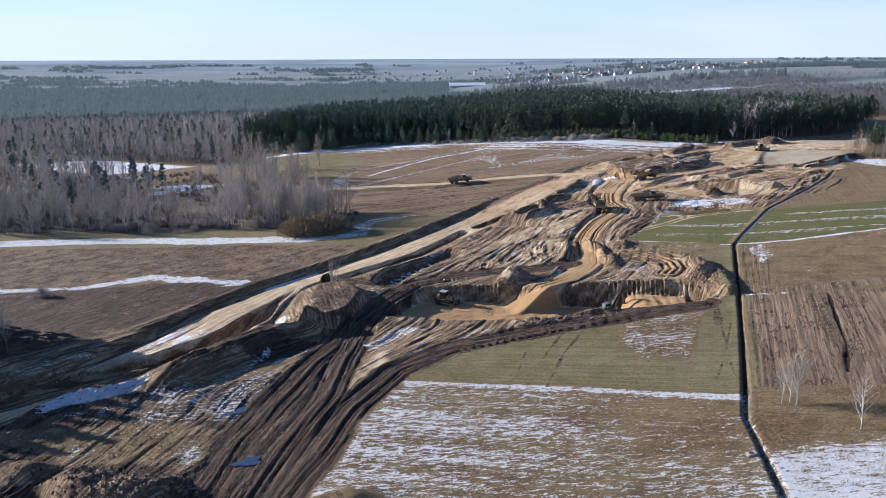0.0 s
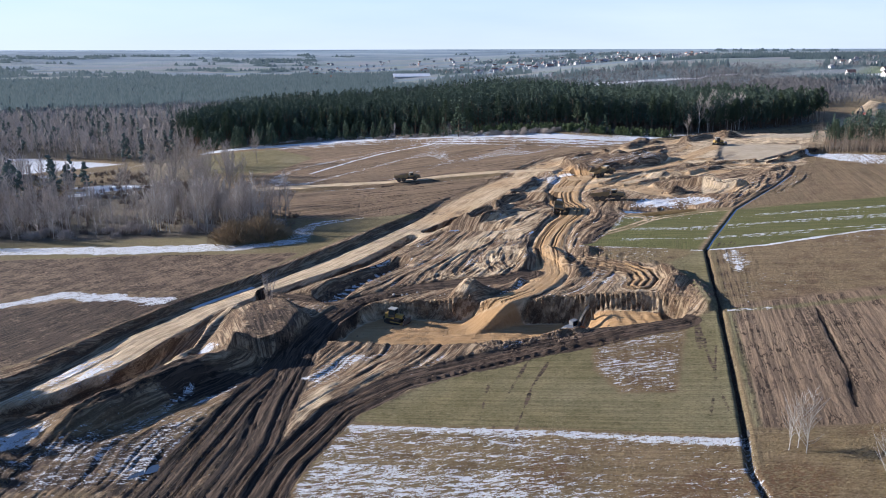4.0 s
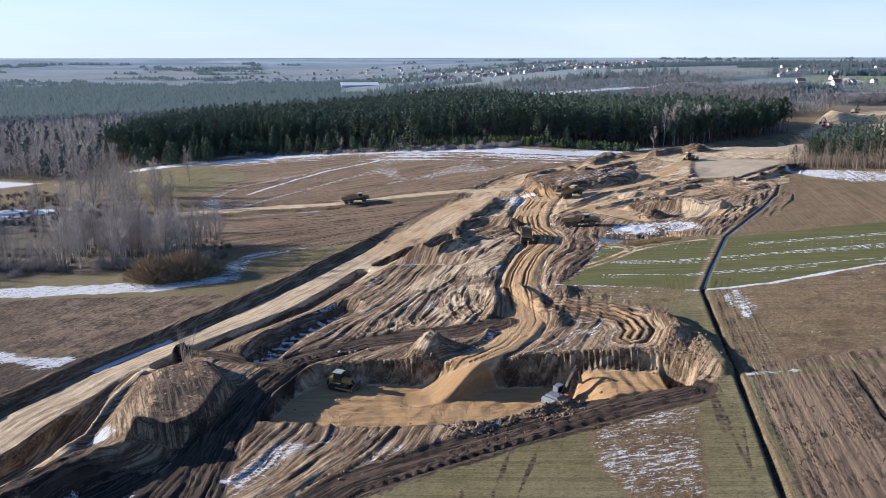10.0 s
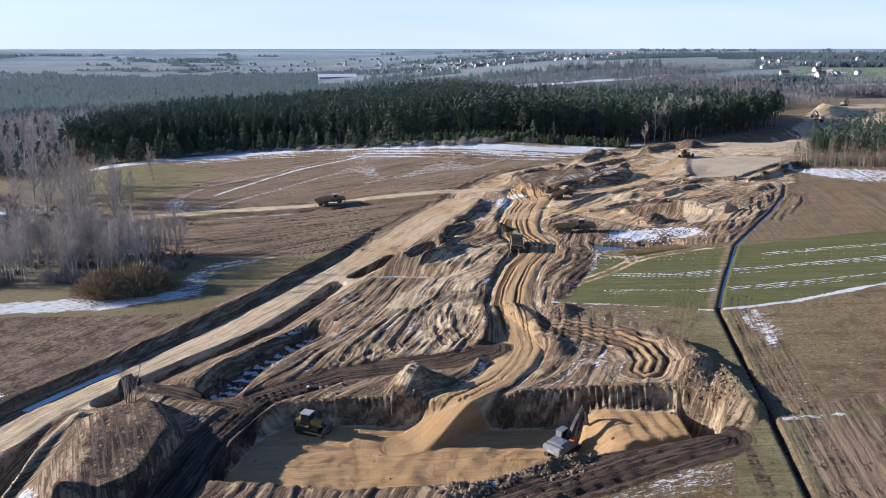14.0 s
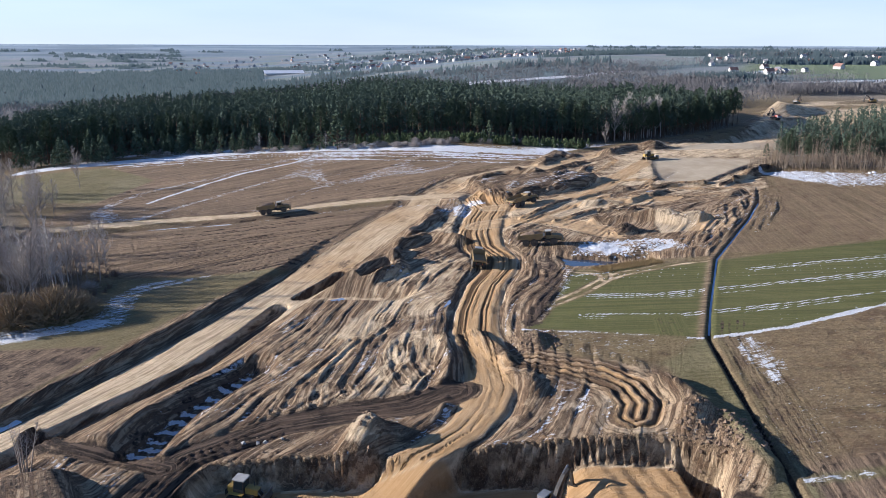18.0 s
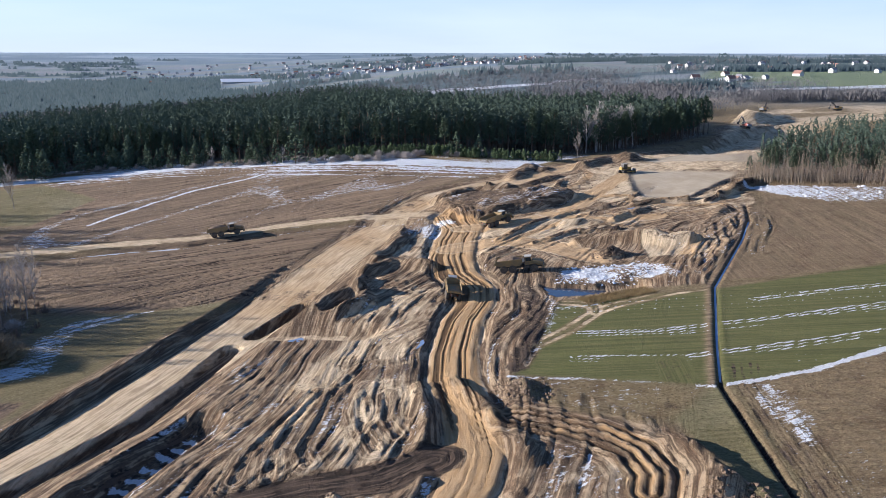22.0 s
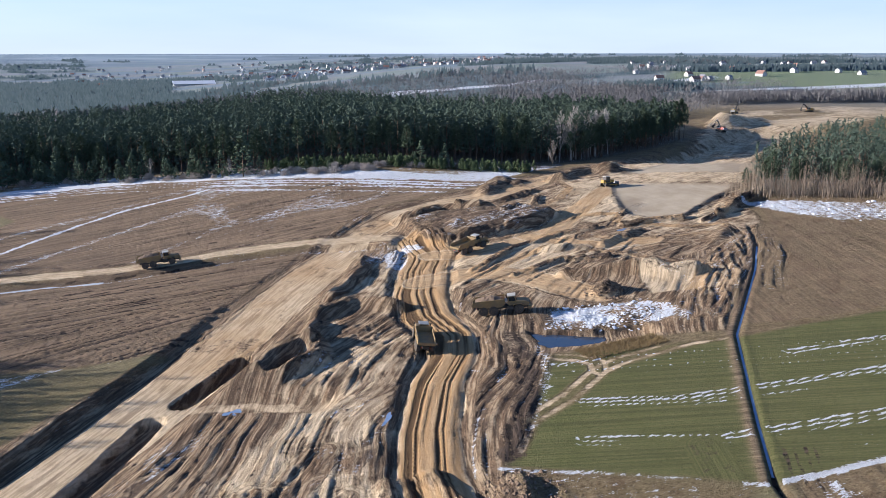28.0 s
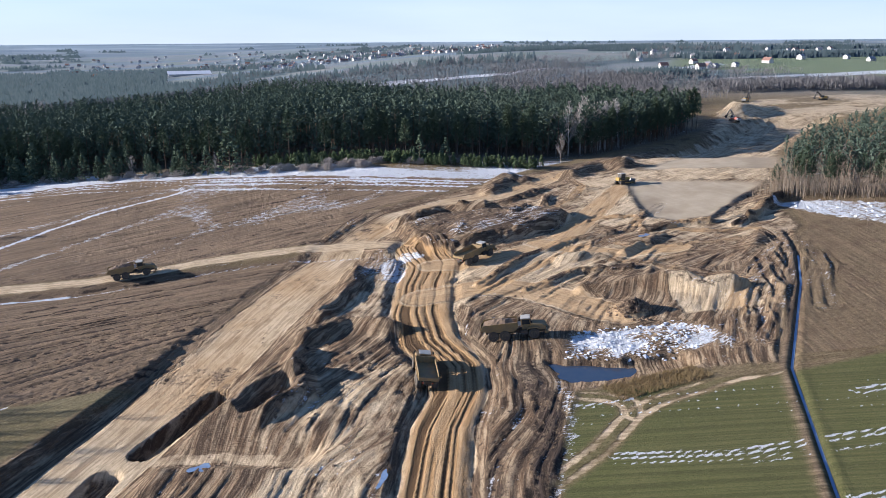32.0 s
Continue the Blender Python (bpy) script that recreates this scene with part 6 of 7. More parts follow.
# reeds, weeds and tall dry grass
weeds = Soup()
for i in range(9000):
    g = rnd.random()
    if g < 0.5:
        x, y = rnd.uniform(-14, 75), rnd.uniform(80, 122)
        if not inside(SNOW_MEADOW, x, y) or (38 < x < 45 and edge_distance(DITCH, x, y) < 1.5):
            continue
    elif g < 0.62:
        x, y = rnd.uniform(30, 49), rnd.uniform(120, 142)
        if not inside(SNOW_SQUARE, x, y):
            continue
    elif g < 0.8:
        x, y = 74 + rnd.uniform(-5, 9), 227.5 + rnd.uniform(-3, 2.2)
        if ground_z(x, y) < base_height(np.array([x]), np.array([y]))[0] - 1.6:
            continue
    else:
        x, y = rnd.uniform(-75, -24), rnd.uniform(88, 128)
    z = ground_z(x, y)
    for k in range(3):
        weeds.blade((x, y, z - 0.05), (x + rnd.uniform(-0.3, 0.3), y + rnd.uniform(-0.3, 0.3), z + rnd.uniform(0.2, 0.7)), 0.03, rnd)
tagged(new("dry_weeds", weeds.mesh("dry_weeds", REED)), "tufts of dry tan weeds and grass", "weeds", kind="stuff")

# ---- the far land: woods and the town ----
bare, dark = Soup(), Soup()


def far_tree(s, x, y, z, h, twigs, wide):
    """A leafless tree reduced to its spread of boughs."""
    for k in range(twigs):
        p = Vector((x + rnd.uniform(-wide, wide), y + rnd.uniform(-wide, wide), z + h * rnd.uniform(0, 0.35)))
        if k % 4 == 0:
            s.blade(p, p + Vector((rnd.uniform(-0.6, 0.6), rnd.uniform(-0.6, 0.6), h * rnd.uniform(0.5, 0.7))), 0.16, rnd)
        else:
            p.z += h * rnd.uniform(0.1, 0.5)
            s.blade(p, p + Vector((rnd.uniform(-1.6, 1.6), rnd.uniform(-1.6, 1.6), rnd.uniform(0.3, 2.6))), 0.3, rnd)


for i in range(30000):
    r = math.sqrt(rnd.uniform(600 ** 2, 4500 ** 2)) if rnd.random() < 0.45 else rnd.uniform(600, 2300)
    th = rnd.uniform(-38, 52)
    x, y = r * math.sin(radians(th)), r * math.cos(radians(th))
    if inside(PINES, x, y) or inside(PINES_RIGHT, x, y) or (x > -520 and x < -60 and y < 760) or edge_distance(ROAD[-4:] + [(420, 560), (600, 700)], x, y) < 55:
        continue
    if r > 3900 or not wooded(np.array([x]), np.array([y]))[0]:
        continue
    z = ground_z(x, y)
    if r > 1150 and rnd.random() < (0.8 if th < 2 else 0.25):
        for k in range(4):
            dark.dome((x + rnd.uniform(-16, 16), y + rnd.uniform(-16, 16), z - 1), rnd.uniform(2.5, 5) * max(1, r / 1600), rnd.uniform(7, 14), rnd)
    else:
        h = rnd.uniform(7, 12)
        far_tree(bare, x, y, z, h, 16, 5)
for x0, y0, x1, y1, deep, n, soup, w in ((330, 655, 415, 760, 60, 500, bare, 0.4), (395, 620, 520, 575, 50, 900, bare, 0.4), (520, 575, 700, 520, 60, 700, bare, 0.4), (408, 762, 458, 742, 26, 220, dark, 1.6), (300, 640, 400, 900, 90, 500, bare, 0.4), (268, 520, 345, 640, 40, 420, bare, 0.4), (250, 600, 330, 640, 90, 300, bare, 0.4), (620, 960, 900, 860, 40, 500, dark, 2.0), (700, 1300, 1100, 1150, 60, 500, dark, 2.4), (560, 1500, 1000, 1600, 80, 500, dark, 2.4)):
    for i in range(n):
        t = rnd.random()
        x, y = x0 + (x1 - x0) * t + rnd.uniform(-0.5, 0.5) * deep, y0 + (y1 - y0) * t + rnd.uniform(0, deep)
        z, h = ground_z(x, y), rnd.uniform(6, 11)
        if soup is bare:
            far_tree(bare, x, y, z, h, 14, 4)
        else:
            for k in range(5):
                soup.dome((x + rnd.uniform(-5, 5), y + rnd.uniform(-5, 5), z - 1), rnd.uniform(1.3, 2.4), h * rnd.uniform(0.6, 1.15), rnd)
for name, soup, mat, text in (("far_bare_wood", bare, HAZY_WOOD, "leafless woods in the distance, coloured pale grey for haze"), ("far_pine_wood", dark, HAZY_PINE, "pine woods in the distance, coloured blue-green for haze")):
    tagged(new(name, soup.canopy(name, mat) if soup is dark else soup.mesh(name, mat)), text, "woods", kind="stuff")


def box_into(s, x0, y0, z0, x1, y1, z1):
    k = len(s.v)
    s.v += [Vector(p) for p in ((x0, y0, z0), (x1, y0, z0), (x1, y1, z0), (x0, y1, z0), (x0, y0, z1), (x1, y0, z1), (x1, y1, z1), (x0, y1, z1))]
    s.f += [tuple(k + i for i in q) for q in ((0, 3, 2, 1), (4, 5, 6, 7), (0, 1, 5, 4), (1, 2, 6, 5), (2, 3, 7, 6), (3, 0, 4, 7))]


def house_meshes(w, d, e, ridge):
    wall, roof, chimney, window, door = Soup(), Soup(), Soup(), Soup(), Soup()
    wall.v = [Vector(p) for p in ((-w, -d, -1), (w, -d, -1), (w, d, -1), (-w, d, -1), (-w, -d, e), (w, -d, e), (w, d, e), (-w, d, e), (-w, 0, ridge), (w, 0, ridge))]
    wall.f = [(0, 1, 5, 4), (1, 2, 6, 9, 5), (2, 3, 7, 6), (3, 0, 4, 8, 7)]
    for s in (-1, 1):
        k = len(roof.v)
        roof.v += [Vector(p) for p in ((-w - 0.5, s * (d + 0.6), e - 0.3), (w + 0.5, s * (d + 0.6), e - 0.3), (w + 0.5, 0, ridge + 0.15), (-w - 0.5, 0, ridge + 0.15), (-w - 0.5, s * (d + 0.6), e - 0.05), (w + 0.5, s * (d + 0.6), e - 0.05), (w + 0.5, 0, ridge + 0.4), (-w - 0.5, 0, ridge + 0.4))]
        roof.f += [tuple(k + i for i in q) for q in ((0, 1, 2, 3), (4, 5, 6, 7), (0, 1, 5, 4), (1, 2, 6, 5), (3, 0, 4, 7))]
    box_into(chimney, w * 0.3, -0.4, e, w * 0.3 + 0.8, 0.4, ridge + 1.1)
    box_into(window, -0.7, -0.06, -0.7, 0.7, 0.06, 0.7)
    box_into(door, -0.55, -0.06, 0, 0.55, 0.06, 2.1)
    return wall, roof, chimney, window, door


HOUSES = []
for w, d, e, ridge, mat in ((6, 4.5, 3.6, 7.6, ROOF_GREY), (7, 5, 4.2, 8.8, ROOF_RED), (5.5, 5, 5.8, 8.8, ROOF_GREY)):
    wall, roof, chimney, window, door = house_meshes(w, d, e, ridge)
    HOUSES.append((wall.mesh("wall", PLASTER), roof.mesh("roof", mat), chimney.mesh("chimney", CONCRETE), window.mesh("window", GLASS), door.mesh("door", BARK_PINE), w, d, e))


def build_house(x, y, turn, rnd, scale=1.0):
    wall, roof, chimney, window, door, w, d, e = rnd.choice(HOUSES)
    m = pose(x, y, ground_z(x, y), 0, 0, turn) @ Matrix.Scale(scale, 4)
    ob = empty("house", m, "white plastered gabled house in the distant town", "house", "houses of the distant town")
    walls = part("wall", wall, ob)
    part("chimney", chimney, part("roof", roof, ob))
    for wx in (-w * 0.55, w * 0.55):
        part("window", window, walls, "", Matrix.Translation((wx, -d - 0.02, e * 0.55)))
    part("door", door, walls, "", Matrix.Translation((0, -d - 0.02, 0)))


rnd = random.Random(23)
for i in range(320):
    g = rnd.random()
    if g < 0.3:      # the regular rows
        th, r = 6 + 14.5 * rnd.random(), 1850 + rnd.choice((0, 60, 140)) + rnd.uniform(-12, 12)
    elif g < 0.87:
        th, r = rnd.uniform(-6, 22), rnd.uniform(1950, 3300)
    else:
        th, r = rnd.uniform(29, 46), rnd.uniform(960, 1500)
    build_house(r * math.sin(radians(th)), r * math.cos(radians(th)), rnd.uniform(-25, 25) + rnd.choice((0, 90)), rnd, rnd.uniform(0.6, 0.85) if th < 25 else rnd.uniform(0.5, 0.7))
for x, y in ((-228, 690), (-290, 610)):
    build_house(x, y, 15, rnd, 0.9)

hall = empty("hall", pose(58, 1930, ground_z(58, 1930), 0, 0, 3), "long low white-roofed hall between distant woods", "hall")
s = Soup()
box_into(s, -42, -12, -1, 42, 12, 2.6)
part("wall", s.mesh("wall", PLASTER), hall)
s = Soup()
box_into(s, -44, -14, 2.6, 44, 14, 3.0)
for v in s.v:
    v.z += 6.0 * (v.y + 14) / 28
part("roof", s.mesh("roof", SHEET_WHITE), hall, "white sheet-metal roof")


# ---- water ----
def water(name, outline, z, mat, label):
    me = mesh_of(name, [(x, y, 0) for x, y in outline], [tuple(range(len(outline)))], mat)
    ob = new(name, me)
    ob.location.z = z
    return tagged(ob, label, "water", kind="structure")


def ribbon(name, pts, half, drop, mat, label):
    v, f = [], []
    for i, (x, y) in enumerate(pts):
        ax, ay = pts[max(i - 1, 0)]
        bx, by = pts[min(i + 1, len(pts) - 1)]
        n = math.hypot(bx - ax, by - ay)
        ox, oy = -(by - ay) / n * half, (bx - ax) / n * half
        z = ground_z(x, y) + drop
        v += [(x + ox, y + oy, z), (x - ox, y - oy, z)]
        if i:
            f.append((2 * i - 2, 2 * i - 1, 2 * i + 1, 2 * i))
    return tagged(new(name, mesh_of(name, v, f, mat)), label, "water", kind="structure")


def dense(pts, step=3.0):
    out = []
    for (ax, ay), (bx, by) in zip(pts, pts[1:]):
        n = max(1, int(math.hypot(bx - ax, by - ay) / step))
        out += [(ax + (bx - ax) * i / n, ay + (by - ay) * i / n) for i in range(n)]
    return out + [pts[-1]]


water("pond_water", [(62.5, 241), (70, 241), (77, 238), (87, 236), (88, 227.5), (78, 225.5), (66, 229)], min(ground_z(74, 233), ground_z(70, 235), ground_z(80, 231)) + 0.7, WATER, "dark open water of a small half-thawed pond")
water("puddle_water", [(-60, 94), (-50, 95), (-48, 88), (-58, 86)], ground_z(-54, 91) + 0.5, WATER, "muddy puddle among soil heaps")
for px, py, r, long, turn, ice in ((37.2, 222.0, 0.35, 6.0, 62, 1), (17.8, 235.0, 0.8, 1.8, 10, 1), (-27.0, 99, 1.2, 1.6, 20, 0), (-33.0, 115.5, 0.8, 3.0, 40, 0), (111, 284, 1.0, 2.6, 10, 1)):
    c, s = math.cos(radians(turn)), math.sin(radians(turn))
    ring = []
    for i in range(16):
        a = 2 * math.pi * i / 16
        q = r * (1 + 0.25 * math.sin(3 * a + px) + 0.15 * math.sin(5 * a + py))
        ring.append((px + q * (long * math.cos(a) * c - math.sin(a) * s), py + q * (long * math.cos(a) * s + math.sin(a) * c)))
    water("puddle_water", ring, ground_z(px, py) + 0.06, SKY_TINTED_ICE if ice else WATER, "shallow frozen puddle between wheel ruts" if ice else "dark shallow puddle between wheel ruts")
ribbon("ditch_water", dense([(71.5, 188.5), (77.5, 198.2), (92.7, 221.5), (105, 234.3), (115.5, 245.3), (125.6, 257.2)]), 0.17, 0.1, SKY_TINTED_ICE, "thin strip of ice in a field ditch, coloured like reflected sky")
ribbon("road_ditch_ice", dense([(-45, 192), (-40, 199), (-34, 206)]), 1.1, 0.08, ICE, "frozen water in the ditch beside the haul road")
ribbon("side_ditch_ice", dense([(-40, 329), (-18, 325), (-6, 321.5)]), 1.2, 0.2, ICE, "frozen ditch beside the side road")


# ---- machines ----
def bm_mesh(name, bm, mat):
    me = bpy.data.meshes.new(name)
    bmesh.ops.recalc_face_normals(bm, faces=bm.faces)
    bm.to_mesh(me)
    bm.free()
    me.materials.append(mat)
    return me


def block(name, size, at, mat, bevel=0.04):
    """A box with rounded edges."""
    bm = bmesh.new()
    bmesh.ops.create_cube(bm, size=1, matrix=Matrix.Translation(at) @ Matrix.Diagonal((*size, 1)))
    if bevel:
        bmesh.ops.bevel(bm, geom=bm.edges[:], offset=bevel, segments=2, affect="EDGES")
    return bm_mesh(name, bm, mat)


def prism(name, profile, y0, y1, mat, bevel=0.03):
    """A side outline in x and z, drawn out from y0 to y1."""
    bm = bmesh.new()
    face = bm.faces.new([bm.verts.new((x, y0, z)) for x, z in profile])
    moved = bmesh.ops.extrude_face_region(bm, geom=[face])
    bmesh.ops.translate(bm, vec=(0, y1 - y0, 0), verts=[v for v in moved["geom"] if isinstance(v, bmesh.types.BMVert)])
    if bevel:
        bmesh.ops.bevel(bm, geom=bm.edges[:], offset=bevel, segments=2, affect="EDGES")
    return bm_mesh(name, bm, mat)


def rod(name, a, b, r, mat, sides=10, r2=None):
    s = Soup()
    s.tube([a, b], [r, r if r2 is None else r2], sides)
    s.f.append(tuple(reversed(range(sides))))
    return s.mesh(name, mat)


def lathe(name, rings, sides, mat, notch=0.0):
    """Rings of radius and y, turned about the y axis; notch gives lugs."""
    s = Soup()
    for r, y in rings:
        for i in range(sides):
            w = 2 * math.pi * i / sides
            rr = r * (1 - (notch if i % 2 else 0))
            s.v.append(Vector((rr * math.cos(w), y, rr * math.sin(w))))
    for k in range(len(rings) - 1):
        for i in range(sides):
            j = (i + 1) % sides
            s.f.append((k * sides + i, k * sides + j, (k + 1) * sides + j, (k + 1) * sides + i))
    s.f += [tuple(range(sides)), tuple(reversed(range((len(rings) - 1) * sides, len(rings) * sides)))]
    return s.mesh(name, mat)


TYRE = lathe("tyre", [(0.5, -0.36), (0.86, -0.36), (0.93, -0.26), (0.93, 0.26), (0.86, 0.36), (0.5, 0.36)], 36, RUBBER, 0.035)
RIM = lathe("rim", [(0.5, -0.3), (0.44, -0.37), (0.2, -0.2), (0.2, 0.2), (0.44, 0.37), (0.5, 0.3)], 20, YELLOW_DUSTY)
HUB = lathe("hub", [(0.16, -0.34), (0.2, -0.28), (0.2, 0.28), (0.16, 0.34)], 12, DARK_STEEL)


def dump_truck(m, loaded, label):
    """A three-axle articulated hauler, nose along +x."""
    ob = empty("dump_truck", m @ Matrix.Scale(0.92, 4), label, "dump truck", "dump trucks on the site")
    for x in (3.1, -1.75, -3.7):
        for y in (-1.22, 1.22):
            w = part("wheel", None, ob, "", Matrix.Translation((x, y, 0.93)))
            part("tyre", TYRE, w)
            part("rim", RIM, w)
            part("hub", HUB, w)
    part("front_frame", prism("front_frame", [(0.7, 0.85), (4.9, 0.85), (4.9, 1.35), (4.0, 1.45), (0.7, 1.45)], -0.6, 0.6, DARK_STEEL), ob)
    part("rear_frame", prism("rear_frame", [(-5.0, 1.0), (0.5, 0.9), (0.5, 1.5), (-5.0, 1.5)], -0.55, 0.55, DARK_STEEL), ob)
    part("hitch", rod("hitch", (0.6, 0, 0.8), (0.6, 0, 1.7), 0.35, DARK_STEEL), ob)
    part("hood", prism("hood", [(2.6, 1.45), (5.15, 1.35), (5.2, 1.95), (4.6, 2.3), (2.6, 2.5)], -1.15, 1.15, YELLOW_DUSTY, 0.08), ob)
    part("grille", block("grille", (0.06, 1.5, 0.5), (5.2, 0, 1.65), DARK_STEEL, 0.01), ob)
    part("bumper", prism("bumper", [(4.9, 0.7), (5.5, 0.8), (5.5, 1.2), (4.9, 1.35)], -1.4, 1.4, YELLOW_DUSTY, 0.05), ob)
    for y in (-1.0, 1.0):
        part("headlight", block("headlight", (0.08, 0.3, 0.2), (5.22, y * 0.95, 1.45), CAB_WHITE, 0.02), ob)
        part("mudguard", prism("mudguard", [(2.0, 1.75), (2.5, 2.02), (3.7, 2.02), (4.25, 1.7), (4.25, 1.6), (3.7, 1.92), (2.5, 1.92), (2.0, 1.65)], y * 1.6 - 0.02, y * 0.86, YELLOW_DUSTY, 0.0), ob)
        part("mirror", block("mirror", (0.12, 0.25, 0.5), (2.9, y * 1.5, 2.9), DARK_STEEL, 0.03), ob)
    cab = part("cab", prism("cab", [(1.15, 1.5), (2.75, 1.5), (2.75, 2.45), (2.5, 3.35), (1.15, 3.35)], -0.85, 0.85, YELLOW_DUSTY, 0.06), ob)
    part("windscreen", prism("windscreen", [(2.77, 2.5), (2.79, 2.5), (2.55, 3.27), (2.53, 3.27)], -0.72, 0.72, GLASS, 0), cab)
    part("rear_window", block("rear_window", (0.03, 1.2, 0.6), (1.14, 0, 2.85), GLASS, 0), cab)
    for y in (-0.865, 0.865):
        part("side_window", prism("side_window", [(1.3, 2.4), (2.6, 2.4), (2.42, 3.22), (1.3, 3.22)], y - 0.012, y + 0.012, GLASS, 0), cab)
    part("cab_roof", block("cab_roof", (1.6, 1.85, 0.14), (1.85, 0, 3.42), CAB_WHITE, 0.05), cab, "white cab roof")
    part("air_cleaner", block("air_cleaner", (0.6, 0.5, 0.7), (0.75, -0.95, 2.7), CAB_WHITE, 0.08), ob)
    part("exhaust", rod("exhaust", (0.9, 0.8, 1.6), (0.9, 0.8, 3.2), 0.09, DARK_STEEL), ob)
    part("fuel_tank", block("fuel_tank", (1.3, 0.5, 0.7), (1.5, -1.15, 1.2), DARK_STEEL, 0.1), ob)
    part("step", block("step", (0.5, 0.3, 0.08), (2.0, 1.2, 0.95), DARK_STEEL, 0.02), ob)
    # dump body: floor, sides, head board and tail
    body = part("dump_body", prism("dump_body", [(-5.6, 1.95), (-3.2, 1.55), (-0.2, 1.55), (0.45, 2.0), (0.45, 2.25), (-5.7, 2.25)], -1.5, 1.5, YELLOW_DUSTY, 0.03), ob)
    for y in (-1.5, 1.5):
        part("side_board", prism("side_board", [(-5.75, 2.2), (0.45, 2.2), (0.5, 3.15), (-5.2, 3.0)], y - 0.06, y + 0.06, YELLOW_DUSTY, 0.02), body)
        for x in (-4.2, -2.4, -0.7):
            part("rib", block("rib", (0.16, 0.1, 1.2), (x, y * 1.06, 2.45), YELLOW_DUSTY, 0.02), body)
    part("head_board", block("head_board", (0.12, 3.1, 1.1), (0.5, 0, 2.75), YELLOW_DUSTY, 0.02), body)
    part("tail_lip", block("tail_lip", (0.12, 3.0, 0.5), (-5.7, 0, 2.25), YELLOW_DUSTY, 0.02), body)
    if loaded:
        rnd = random.Random(3)
        v, f = [], []
        for i in range(13):
            for j in range(7):
                u, w = i / 12, j / 6
                v.append((-5.2 + 5.5 * u, -1.42 + 2.84 * w, 2.75 + 0.75 * math.sin(math.pi * u) * math.sin(math.pi * w) + rnd.uniform(-0.1, 0.12)))
        for i in range(12):
            for j in range(6):
                f.append((i * 7 + j, (i + 1) * 7 + j, (i + 1) * 7 + j + 1, i * 7 + j + 1))
        part("load", mesh_of("load", v, f, LOAD), body, "heaped brown soil")
    for y in (-1.2, 1.2):
        part("tail_light", block("tail_light", (0.06, 0.25, 0.15), (-5.05, y * 0.6, 1.35), RED_PAINT, 0.01), ob)
        part("tipping_ram", rod("tipping_ram", (-0.2, y * 0.5, 1.4), (-2.4, y * 0.5, 1.75), 0.1, WORN_STEEL), ob)
    return ob


def track_unit(parent, y, length, height, width, rollers=6):
    t = part("track", None, parent)
    r, h = height / 2, length / 2
    prof = [(-h + r + r * math.cos(a), r + r * math.sin(a)) for a in np.linspace(math.pi / 2, 1.5 * math.pi, 9)]
    prof += [(h - r + r * math.cos(a), r + r * math.sin(a)) for a in np.linspace(-math.pi / 2, math.pi / 2, 9)]
    part("track_frame", prism("track_frame", [(x * 0.93, 0.06 + z * 0.88) for x, z in prof], y - width * 0.3, y + width * 0.3, DARK_STEEL, 0), t)
    shoe = block("shoe", (0.2, width, 0.07), (0, 0, 0), DARK_STEEL, 0)
    n = int(2 * (length - height + math.pi * r) / 0.26)
    for i in range(n):
        s = i / n * 2 * (length - height + math.pi * r / 1)
        flat = length - height
        if s < flat:
            x, z, a = -h + r + s, 0.0, 0
        elif s < flat + math.pi * r:
            a = (s - flat) / r
            x, z = h - r + r * math.sin(a), r - r * math.cos(a)
        elif s < 2 * flat + math.pi * r:
            x, z, a = h - r - (s - flat - math.pi * r), height, math.pi
        else:
            a = math.pi + (s - 2 * flat - math.pi * r) / r
            x, z = -h + r + r * math.sin(a), r - r * math.cos(a)
        part("shoe", shoe, t, "", pose(x, y, z, 0, -math.degrees(a), 0))


def beam(name, pts, width, depth0, depth1, mat, y=0.0):
    """A boom: a bent box that tapers along points in x and z."""
    up, low = [], []
    n = len(pts)
    for i, (x, z) in enumerate(pts):
        ax, az = pts[max(i - 1, 0)]
        bx, bz = pts[min(i + 1, n - 1)]
        l = math.hypot(bx - ax, bz - az)
        d = (depth0 + (depth1 - depth0) * i / (n - 1)) / 2
        up.append((x - (bz - az) / l * d, z + (bx - ax) / l * d))
        low.append((x + (bz - az) / l * d, z - (bx - ax) / l * d))
    return prism(name, up + low[::-1], y - width / 2, y + width / 2, mat, 0.02)


